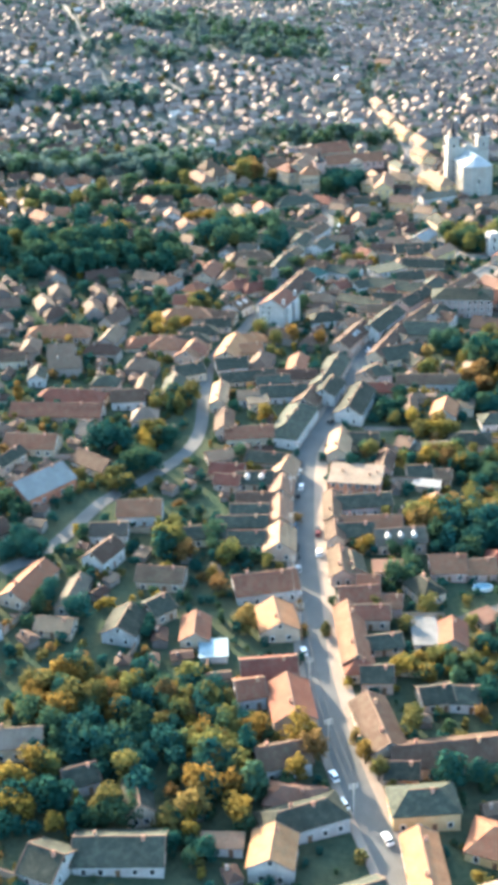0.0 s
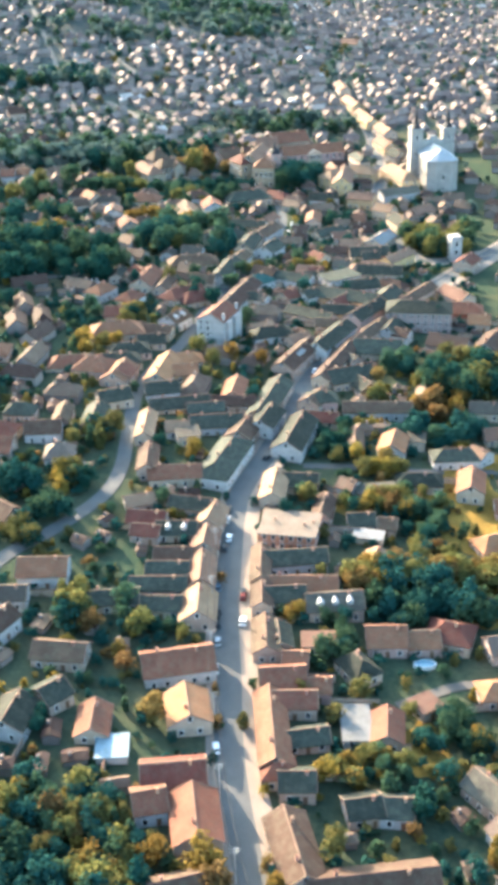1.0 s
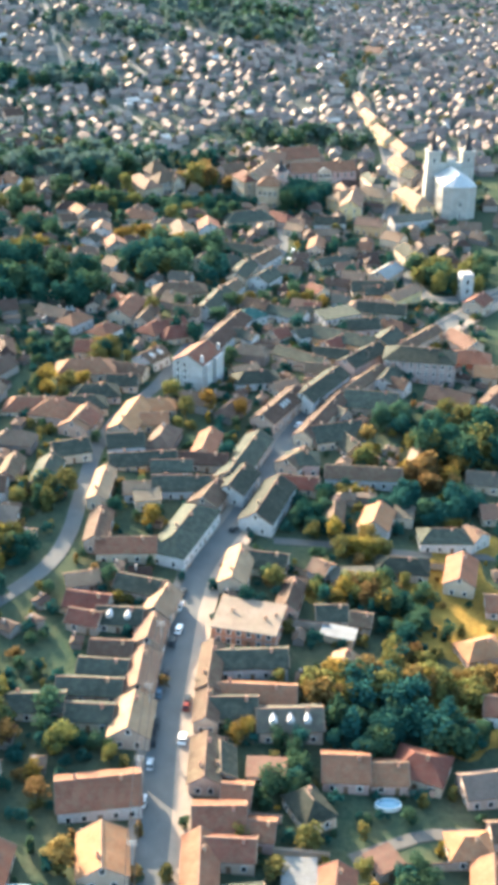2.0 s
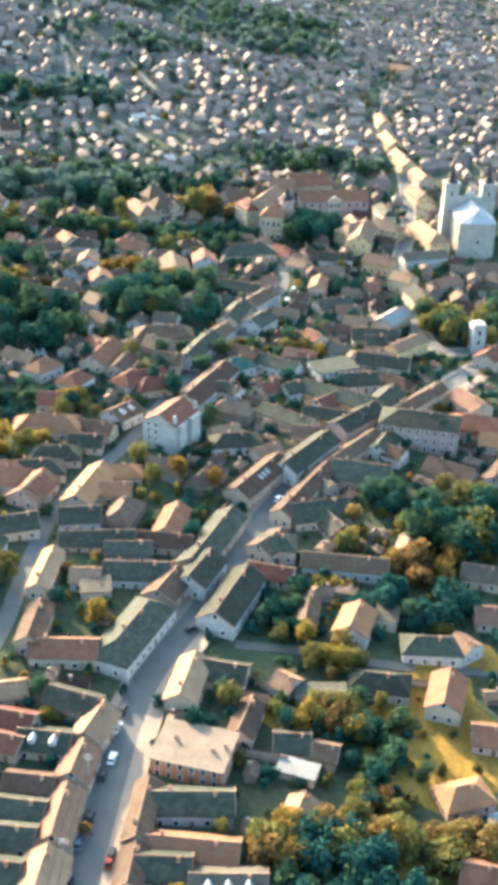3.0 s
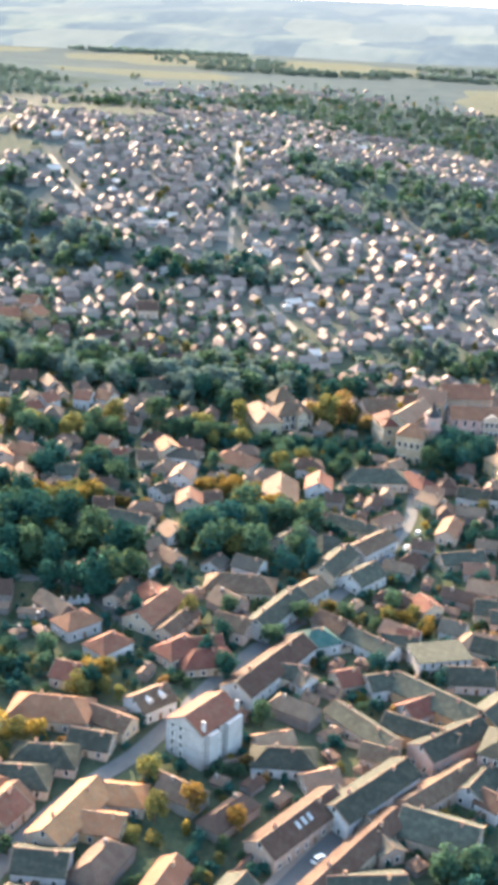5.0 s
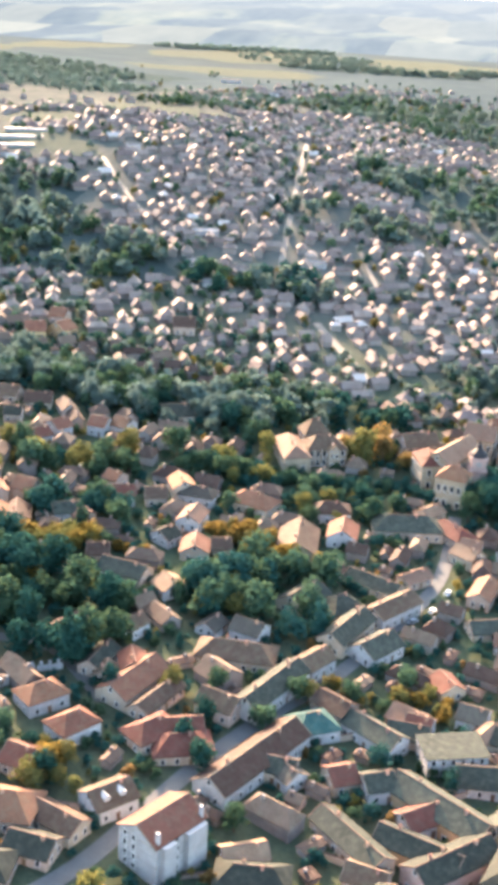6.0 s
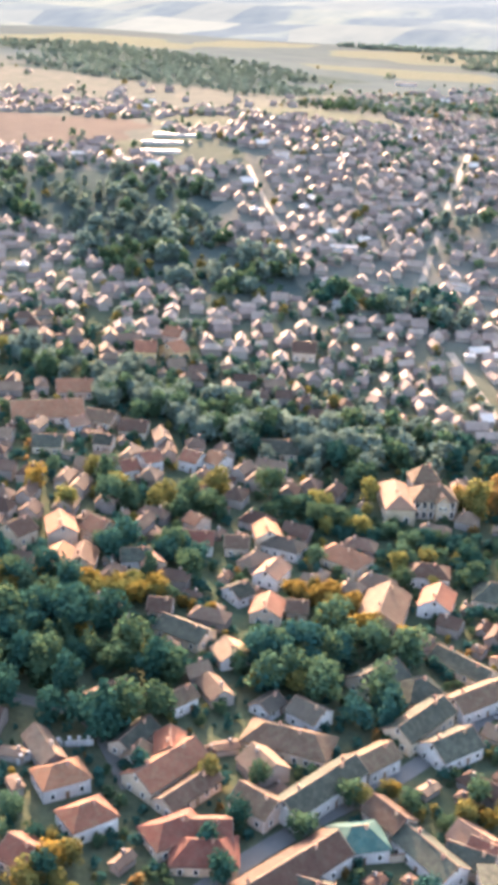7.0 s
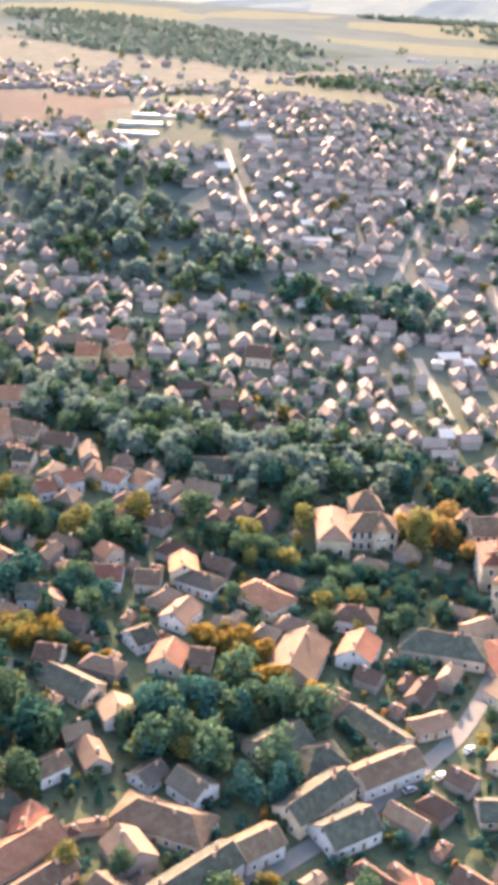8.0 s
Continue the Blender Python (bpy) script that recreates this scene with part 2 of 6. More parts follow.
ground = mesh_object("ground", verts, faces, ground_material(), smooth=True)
tagged(ground, "gardens, dry grass and stubble fields, paled and blued for haze, rising to far hills", "ground", kind="structure")


def backdrop():
    """Distant hills in folds, far behind the town, their blue haze painted as glow."""
    n = Nodes("hazed_hills_glow", 1.0)
    sep = n.add("ShaderNodeSeparateXYZ")
    n.link(n.coords, sep.inputs[0])
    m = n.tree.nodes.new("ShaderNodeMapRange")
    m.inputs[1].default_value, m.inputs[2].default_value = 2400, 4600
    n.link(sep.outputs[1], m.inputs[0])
    deep = n.add("ShaderNodeMapping")
    deep.inputs["Scale"].default_value = (1.0, 0.4, 0.0)
    n.link(n.coords, deep.inputs[0])
    flat = deep.outputs[0]
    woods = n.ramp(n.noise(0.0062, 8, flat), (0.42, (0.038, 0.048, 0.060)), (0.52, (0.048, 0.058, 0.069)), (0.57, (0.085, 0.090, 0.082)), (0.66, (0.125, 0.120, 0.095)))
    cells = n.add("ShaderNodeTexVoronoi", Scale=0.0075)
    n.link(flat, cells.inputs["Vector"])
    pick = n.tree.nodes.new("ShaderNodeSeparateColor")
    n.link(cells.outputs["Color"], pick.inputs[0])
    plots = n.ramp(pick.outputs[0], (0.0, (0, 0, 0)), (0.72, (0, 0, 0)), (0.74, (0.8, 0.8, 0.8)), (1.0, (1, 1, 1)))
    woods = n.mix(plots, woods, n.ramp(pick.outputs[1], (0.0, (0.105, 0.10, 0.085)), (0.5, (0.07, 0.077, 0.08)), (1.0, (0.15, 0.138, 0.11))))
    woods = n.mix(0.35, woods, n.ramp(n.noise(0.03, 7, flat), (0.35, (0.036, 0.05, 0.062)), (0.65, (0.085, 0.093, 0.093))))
    # Painted haze: the colour fades to pale blue with distance.
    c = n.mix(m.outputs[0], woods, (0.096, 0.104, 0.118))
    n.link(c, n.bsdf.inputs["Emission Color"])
    # The hills emit this hazed colour themselves, with no lamp.
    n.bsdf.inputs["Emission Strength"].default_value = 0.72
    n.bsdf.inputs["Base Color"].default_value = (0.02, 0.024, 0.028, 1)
    n.bsdf.inputs["Specular IOR Level"].default_value = 0.0
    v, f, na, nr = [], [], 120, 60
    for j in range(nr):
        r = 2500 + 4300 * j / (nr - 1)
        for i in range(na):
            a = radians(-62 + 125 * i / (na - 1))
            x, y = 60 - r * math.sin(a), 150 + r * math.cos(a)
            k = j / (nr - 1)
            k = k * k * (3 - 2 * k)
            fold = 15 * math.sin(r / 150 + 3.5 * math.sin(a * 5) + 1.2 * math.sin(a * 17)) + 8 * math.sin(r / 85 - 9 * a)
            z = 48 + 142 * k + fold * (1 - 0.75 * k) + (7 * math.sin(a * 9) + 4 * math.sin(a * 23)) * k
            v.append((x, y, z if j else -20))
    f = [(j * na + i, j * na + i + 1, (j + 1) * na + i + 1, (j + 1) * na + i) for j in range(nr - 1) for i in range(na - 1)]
    tagged(mesh_object("backdrop", v, f, n.mat, smooth=True), "wooded hills and fields on the horizon, glowing with painted pale blue haze", "hills", kind="structure")


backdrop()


def meadow(x, y, rx, ry, material, label):
    """An open patch of grass or soil with an uneven edge, draped on the land."""
    v, f, n, rings = [(x, y, ground_z(x, y) + 0.3)], [], 40, 6
    for j in range(1, rings + 1):
        for i in range(n):
            a = 2 * math.pi * i / n
            r = j / rings * (1 + 0.13 * math.sin(3 * a + x) + 0.09 * math.sin(7 * a + y))
            px, py = x + rx * r * math.cos(a), y + ry * r * math.sin(a)
            v.append((px, py, ground_z(px, py) + (0.3 if j < rings else -0.3)))
    f += [(0, 1 + i, 1 + (i + 1) % n) for i in range(n)]
    for j in range(rings - 1):
        f += [(1 + j * n + i, 1 + (j + 1) * n + i, 1 + (j + 1) * n + (i + 1) % n, 1 + j * n + (i + 1) % n) for i in range(n)]
    tagged(mesh_object("meadow", v, f, material, smooth=True), label, "grass", kind="structure")


def patch_material(name, a, b, c):
    n = Nodes(name, 0.95)
    col = n.ramp(n.noise(0.12, 6), (0.3, a), (0.5, b), (0.7, c))
    col = n.mix(0.4, col, n.ramp(n.noise(1.3, 6), (0.3, scaled(a, 0.7)), (0.7, c)))
    n.bump(n.noise(1.5, 5), 0.6, 0.5)
    n.bsdf.inputs["Specular IOR Level"].default_value = 0.0
    return n.base(col)


DRY_GRASS = patch_material("dry_grass", (0.07, 0.058, 0.022), (0.20, 0.128, 0.034), (0.31, 0.195, 0.048))
BARE_SOIL = patch_material("bare_soil", (0.072, 0.064, 0.056), (0.084, 0.073, 0.063), (0.094, 0.082, 0.072))
UNDERGROWTH = patch_material("undergrowth", (0.03, 0.044, 0.042), (0.042, 0.056, 0.052), (0.056, 0.068, 0.06))
PALE_FIELD = patch_material("pale_field", (0.066, 0.074, 0.056), (0.08, 0.086, 0.066), (0.098, 0.10, 0.078))

# ---------------------------------------------------------------- roads and pavements
def road_material(name, col, patch):
    n = Nodes(name, 0.85)
    c = n.ramp(n.noise(0.25, 5), (0.35, scaled(col, 0.8)), (0.6, col), (0.75, patch))
    c = n.mix(0.35, c, n.ramp(n.noise(5.0, 4), (0.3, scaled(col, 0.6)), (0.7, scaled(col, 1.5))))
    return n.base(c)


ASPHALT = road_material("asphalt", (0.095, 0.096, 0.094), (0.12, 0.117, 0.112))
PAVING = road_material("paving", (0.205, 0.168, 0.138), (0.245, 0.20, 0.16))
LANE = road_material("lane_gravel", (0.095, 0.09, 0.082), (0.13, 0.118, 0.10))
# Lane gravel brightened so that the far streets look sunlit.
SUNLIT_LANE = road_material("sunlit_lane", (0.16, 0.142, 0.12), (0.20, 0.178, 0.148))
ROADS = []


def smooth_line(points, step=4.0):
    """Catmull-Rom through the corners, in even steps."""
    p = [Vector(q) for q in points]
    p = [2 * p[0] - p[1], *p, 2 * p[-1] - p[-2]]
    out = []
    for a, b, c, d in zip(p, p[1:], p[2:], p[3:]):
        n = max(1, int((c - b).length / step))
        for i in range(n):
            t = i / n
            out.append(0.5 * (2 * b + (c - a) * t + (2 * a - 5 * b + 4 * c - d) * t * t + (3 * b - a - 3 * c + d) * t ** 3))
    return out + [p[-2]]


def strip(name, line, left, right, lift, material, label, category, kerb=0.0):
    """A strip of ground between two offsets of a line, with a kerb face on both edges."""
    rows = []
    for i, p in enumerate(line):
        d = (line[min(i + 1, len(line) - 1)] - line[max(i - 1, 0)]).normalized()
        side = Vector((d.y, -d.x))
        row = []
        for off, dz in ((left, -0.5), (left, 0), ((left + right) / 2, 0), (right, 0), (right, -0.5)):
            q = p + side * off
            row.append((q.x, q.y, max(ground_z(q.x, q.y), ground_z(p.x, p.y) - 0.4) + lift + dz))
        rows.append(row)
    v = [q for r in rows for q in r]
    f = [(j * 5 + i, j * 5 + i + 1, (j + 1) * 5 + i + 1, (j + 1) * 5 + i) for j in range(len(rows) - 1) for i in range(4)]
    ob = mesh_object(name, v, f, material)
    return tagged(ob, label, category, kind="structure")


def road(points, width, walk_left=0.0, walk_right=0.0, material=None):
    line = smooth_line(points)
    ROADS.append((line, width / 2 + max(walk_left, walk_right)))
    strip("road", line, -width / 2, width / 2, 0.22, material or ASPHALT, "grey asphalt street worn paler along its wheel tracks", "road")
    if walk_left:
        strip("pavement", line, -width / 2 - walk_left, -width / 2, 0.36, PAVING, "pale paved footway raised along the street", "pavement")
    if walk_right:
        strip("pavement", line, width / 2, width / 2 + walk_right, 0.36, PAVING, "pale paved footway raised along the street", "pavement")


road(((110, -420), (96, -150), (78, 10), (60, 90), (42, 160), (28.5, 214), (21.5, 247), (17, 285), (16.8, 320), (16.8, 350), (18.8, 384), (20.3, 404), (24, 424), (35, 454), (48, 498), (65, 540), (90, 576), (118, 618), (165, 680), (230, 760)), 7.5, 2.2, 4.6)
road(((-80, 331), (-66, 346), (-52, 376), (-38, 393), (-24, 415), (-19, 435), (-18, 463), (-16, 497), (-9, 524), (1, 548), (12, 592), (23, 624), (35, 652), (47, 692), (55, 731), (54, 770), (52, 792)), 5.2, 0.0, 0.0)
road(((46, 441), (68, 441), (91, 439), (121, 440), (220, 440)), 3.6, 0.0, 0.0, LANE)
road(((165, 680), (125, 667), (116, 733), (116, 779), (124, 828), (128, 886), (129, 951), (124, 1035), (120, 1102), (147, 1252)), 6.0, 1.5, 1.5)
road(((-107, 1064), (-121, 1123), (-145, 1229), (-180, 1380)), 4.0, 0.0, 0.0, SUNLIT_LANE)
road(((-63, 992), (-41, 962), (-12, 921)), 5.0, 0.0, 0.0, SUNLIT_LANE)
road(((-287, 1186), (-244, 1128), (-212, 1092)), 3.4, 0.0, 0.0, SUNLIT_LANE)
road(((-74, 1136), (-43, 1066)), 3.0, 0.0, 0.0, SUNLIT_LANE)
road(((62, 310.5), (74, 316.5), (82, 319.5), (100, 321)), 3.4, 0.0, 0.0, LANE)
road(((-72, 622), (-49, 626), (-23, 608)), 4.5, 0.0, 0.0, LANE)

# ---------------------------------------------------------------- buildings
TAKEN = []


def window_mesh(w, h):
    bm = bmesh.new()
    rings = []
    for dx, dz, yy in ((.14, .12, .04), (.14, .12, -.10), (-.02, -.02, -.10), (-.02, -.02, -.03)):
        rings.append([bm.verts.new((sx * (w / 2 + dx), yy, h / 2 + sz * (h / 2 + dz))) for sx, sz in ((-1, -1), (1, -1), (1, 1), (-1, 1))])
    for a, b in zip(rings, rings[1:]):
        for i in range(4):
            bm.faces.new((a[i], a[(i + 1) % 4], b[(i + 1) % 4], b[i]))
    bm.faces.new(rings[-1]).material_index = 1
    me = bpy.data.meshes.new("window")
    bm.to_mesh(me)
    bm.free()
    me.materials.append(FRAME)
    me.materials.append(PANE)
    return me


WINDOW = window_mesh(1.15, 1.6)
TALL_WINDOW = window_mesh(1.5, 2.6)


def put_window(parent, x, y, z, turn, mesh=None):
    ob = new("window", mesh or WINDOW)
    ob.parent = parent
    ob.matrix_basis = pose(x, y, z, 0, 0, turn)
    return ob


def roof_mesh(L, W, eave, rise, kind, over=0.45, thick=0.24):
    bm = bmesh.new()
    a, b = W / 2 + over, L / 2 + over
    ze, zr = eave - over * rise / (W / 2), eave + rise
    if kind == "h":
        r = max(L / 2 - W / 2 * 0.85, 0.3)
        low = [bm.verts.new((x, y, ze)) for x, y in ((-b, -a), (b, -a), (b, a), (-b, a))]
        top = [bm.verts.new((x, y, ze + thick)) for x, y in ((-b, -a), (b, -a), (b, a), (-b, a))]
        p, q = bm.verts.new((-r, 0, zr + thick)), bm.verts.new((r, 0, zr + thick))
        bm.faces.new(low[::-1])
        for i in range(4):
            bm.faces.new((low[i], low[(i + 1) % 4], top[(i + 1) % 4], top[i]))
        bm.faces.new((top[0], top[1], q, p))
        bm.faces.new((top[1], top[2], q))
        bm.faces.new((top[2], top[3], p, q))
        bm.faces.new((top[3], top[0], p))
    elif kind == "f":
        ring = ((-a, eave), (a, eave + rise), (a, eave + rise + thick), (-a, eave + thick))
        add_prism(bm, [(-b, y, z) for y, z in ring], [(b, y, z) for y, z in ring])
    else:
        sag = 0.012 * rise
        ring = ((-a, ze), (-a / 2, (ze + zr) / 2 - sag), (0, zr), (a / 2, (ze + zr) / 2 - sag), (a, ze), (a, ze + thick), (a / 2, (ze + zr) / 2 + thick - sag), (0, zr + thick),
                (-a / 2, (ze + zr) / 2 + thick - sag), (-a, ze + thick))
        left, right = [bm.verts.new((-b, y, z)) for y, z in ring], [bm.verts.new((b, y, z)) for y, z in ring]
        for i in range(10):
            bm.faces.new((left[i], left[(i + 1) % 10], right[(i + 1) % 10], right[i]))
        for i in range(4):
            bm.faces.new((left[i], left[9 - i], left[8 - i], left[i + 1]))
            bm.faces.new((right[i], right[i + 1], right[8 - i], right[9 - i]))
        bmesh.ops.recalc_face_normals(bm, faces=bm.faces)
    return bm


def building(x, y, turn, L, W, eave, rise, roof, wall, kind="g", storeys=1, windows=True, chimneys=1, dormers=0, name="house", label="", category="house", group="", tall=False, skylights=0, pediment=False):
    """A house with its ridge along its own x axis: walls, roof, ridge tiles, windows, door and chimneys."""
    if storeys == 1 and kind != "f":
        W *= 0.94
        eave, rise = eave + 0.22 * rise, 0.78 * rise
    c, s = math.cos(radians(turn)), math.sin(radians(turn))
    z = min(ground_z(x + dx * c - dy * s, y + dx * s + dy * c) for dx in (-L / 2, 0, L / 2) for dy in (-W / 2, W / 2)) + 0.15
    TAKEN.append((x, y, turn, L, W))
    home = new(name)
    home.matrix_basis = at_plan(x, y, z, turn)
    if not label:
        shape = {"g": "gabled", "h": "hipped", "f": "lean-to"}[kind]
        label = f"{wall} rendered house with a {ROOF_WORD[roof]} {shape} roof"
    tagged(home, label, category, group)
    bm = bmesh.new()
    if kind == "g":
        ring = ((-W / 2, -2.5), (W / 2, -2.5), (W / 2, eave), (0, eave + rise), (-W / 2, eave))
        add_prism(bm, [(-L / 2, p, q) for p, q in ring], [(L / 2, p, q) for p, q in ring])
    elif kind == "f":
        ring = ((-W / 2, -2.5), (W / 2, -2.5), (W / 2, eave + rise * 0.96), (-W / 2, eave))
        add_prism(bm, [(-L / 2, p, q) for p, q in ring], [(L / 2, p, q) for p, q in ring])
    else:
        add_box(bm, -L / 2, -W / 2, -2.5, L / 2, W / 2, eave)
    add_box(bm, -L / 2 - .06, -W / 2 - .06, -2.5, L / 2 + .06, W / 2 + .06, 0.55)
    part("wall", bm, WALLS[wall], home)
    part("roof", roof_mesh(L, W, eave, rise, kind), ROOFS[roof], home, ROOF_WORD[roof] + " roof")
    if kind != "f":
        bm = bmesh.new()
        r = L / 2 + 0.45 if kind == "g" else max(L / 2 - W / 2 * 0.85, 0.3)
        ring = ((-.24, -.02), (-.12, .16), (.12, .16), (.24, -.02))
        add_prism(bm, [(-r, p, eave + rise + .2 + q) for p, q in ring], [(r, p, eave + rise + .2 + q) for p, q in ring])
        if kind == "g":
            for e in (-1, 1):
                for d in (-1, 1):
                    xx, a, ze = e * (L / 2 + .45), W / 2 + .45, eave - .45 * rise / (W / 2)
                    add_prism(bm, [(xx - .12, d * a, ze + .1), (xx + .12, d * a, ze + .1), (xx + .12, d * a, ze + .32), (xx - .12, d * a, ze + .32)],
                              [(xx - .12, 0, eave + rise + .1), (xx + .12, 0, eave + rise + .1), (xx + .12, 0, eave + rise + .32), (xx - .12, 0, eave + rise + .32)])
        part("ridge_cap", bm, RIDGE, home, "ridge tiles coloured pale for sunlit ridge lines")
    if windows:
        mesh = TALL_WINDOW if tall else WINDOW
        floor = eave / storeys
        for k in range(storeys):
            zz = floor * k + min(1.0, floor * 0.35)
            n = max(1, min(int(L / (3.6 if storeys == 1 else 3.0)), 9))
            for i in range(n):
                xx = (i + 0.5) / n * (L - 1.0) - (L - 1.0) / 2
                if not (k == 0 and i == n // 2):
                    put_window(home, xx, -W / 2, zz, 0, mesh)
                put_window(home, xx, W / 2, zz, 180, mesh)
            n = 2 if W < 13 else 3
            for i in range(n):
                yy = (i + 0.5) / n * (W - 1.6) - (W - 1.6) / 2
                put_window(home, -L / 2, yy, zz, 270, mesh)
                put_window(home, L / 2, yy, zz, 90, mesh)
        if kind == "g" and rise > 2.6:
            put_window(home, -L / 2, 0, eave + rise * 0.25, 270)
            put_window(home, L / 2, 0, eave + rise * 0.25, 90)
        bm = bmesh.new()
        n = max(1, min(int(L / (3.6 if storeys == 1 else 3.0)), 9))
        xx = (n // 2 + 0.5) / n * (L - 1.0) - (L - 1.0) / 2
        add_box(bm, xx - .55, -W / 2 - .08, 0.05, xx + .55, -W / 2 + .05, 2.15)
        add_box(bm, xx - .7, -W / 2 - .12, 2.15, xx + .7, -W / 2 + .05, 2.3)
        part("door", bm, WOODEN, home, "dark wooden door")
    for i in range(chimneys):
        bm = bmesh.new()
        xx, yy = (0.25 - 0.5 * (i % 2)) * L * (0.5 if kind == "h" else 1.1) + 2.6 * (i // 2), (0.9 if i % 2 else -0.8) + 2.0 * (i // 2)
        top = eave + rise + 1.0
        add_box(bm, xx - .35, yy - .3, eave + rise * .45, xx + .35, yy + .3, top)
        add_box(bm, xx - .45, yy - .4, top - .22, xx + .45, yy + .4, top)
        part("chimney", bm, BRICKY, home, "brick chimney stack")
    for i in range(dormers):
        bm = bmesh.new()
        xx = (i + 0.5) / dormers * L * .8 - L * .4
        y0, zz = -W * .36, eave + rise * .28
        add_box(bm, xx - .8, y0, zz - .6, xx + .8, y0 + 2.2, zz + 1.1)
        add_prism(bm, [(xx - 1, y0 - .2, zz + 1.1), (xx + 1, y0 - .2, zz + 1.1), (xx, y0 - .2, zz + 2.0)], [(xx - 1, y0 + 2.6, zz + 1.1), (xx + 1, y0 + 2.6, zz + 1.1), (xx, y0 + 2.6, zz + 2.0)])
        part("dormer", bm, WALLS["white"], home, "small white dormer")
    for i in range(skylights):
        bm = bmesh.new()
        k = rise / (W / 2)
        xx = (i - (skylights - 1) / 2) * 2.4
        y0, y1 = -W * .32, -W * .14
        add_prism(bm, [(xx - .6, y0, eave + rise + y0 * k + .2), (xx + .6, y0, eave + rise + y0 * k + .2), (xx + .6, y0, eave + rise + y0 * k + .42), (xx - .6, y0, eave + rise + y0 * k + .42)],
                  [(xx - .6, y1, eave + rise + y1 * k + .2), (xx + .6, y1, eave + rise + y1 * k + .2), (xx + .6, y1, eave + rise + y1 * k + .42), (xx - .6, y1, eave + rise + y1 * k + .42)])
        part("skylight", bm, METAL, home, "pale roof window")
    if storeys > 1:
        for k in range(1, storeys + 1):
            bm = bmesh.new()
            h, o = eave / storeys * k - (0.45 if k == storeys else 0.1), 0.16 if k == storeys else 0.09
            add_box(bm, -L / 2 - o, -W / 2 - o, h, L / 2 + o, W / 2 + o, h + (0.32 if k == storeys else 0.2))
            part("cornice", bm, STONE, home, "pale moulded string course")
    if pediment:
        bm = bmesh.new()
        add_box(bm, -4.2, -W / 2 - .7, -2.5, 4.2, -W / 2 + .3, eave + .3)
        add_prism(bm, [(-4.6, -W / 2 - .9, eave + .3), (4.6, -W / 2 - .9, eave + .3), (0, -W / 2 - .9, eave + 2.4)], [(-4.6, -W / 2 + 3, eave + .3), (4.6, -W / 2 + 3, eave + .3), (0, -W / 2 + 3, eave + 2.4)])
        part("pediment_bay", bm, WALLS["cream"], home, "projecting bay under a triangular gable")
        for k in range(storeys):
            for i in (-1, 0, 1):
                put_window(home, i * 2.4, -W / 2 - .7, eave / storeys * k + 1.0, 0, TALL_WINDOW)
    return home


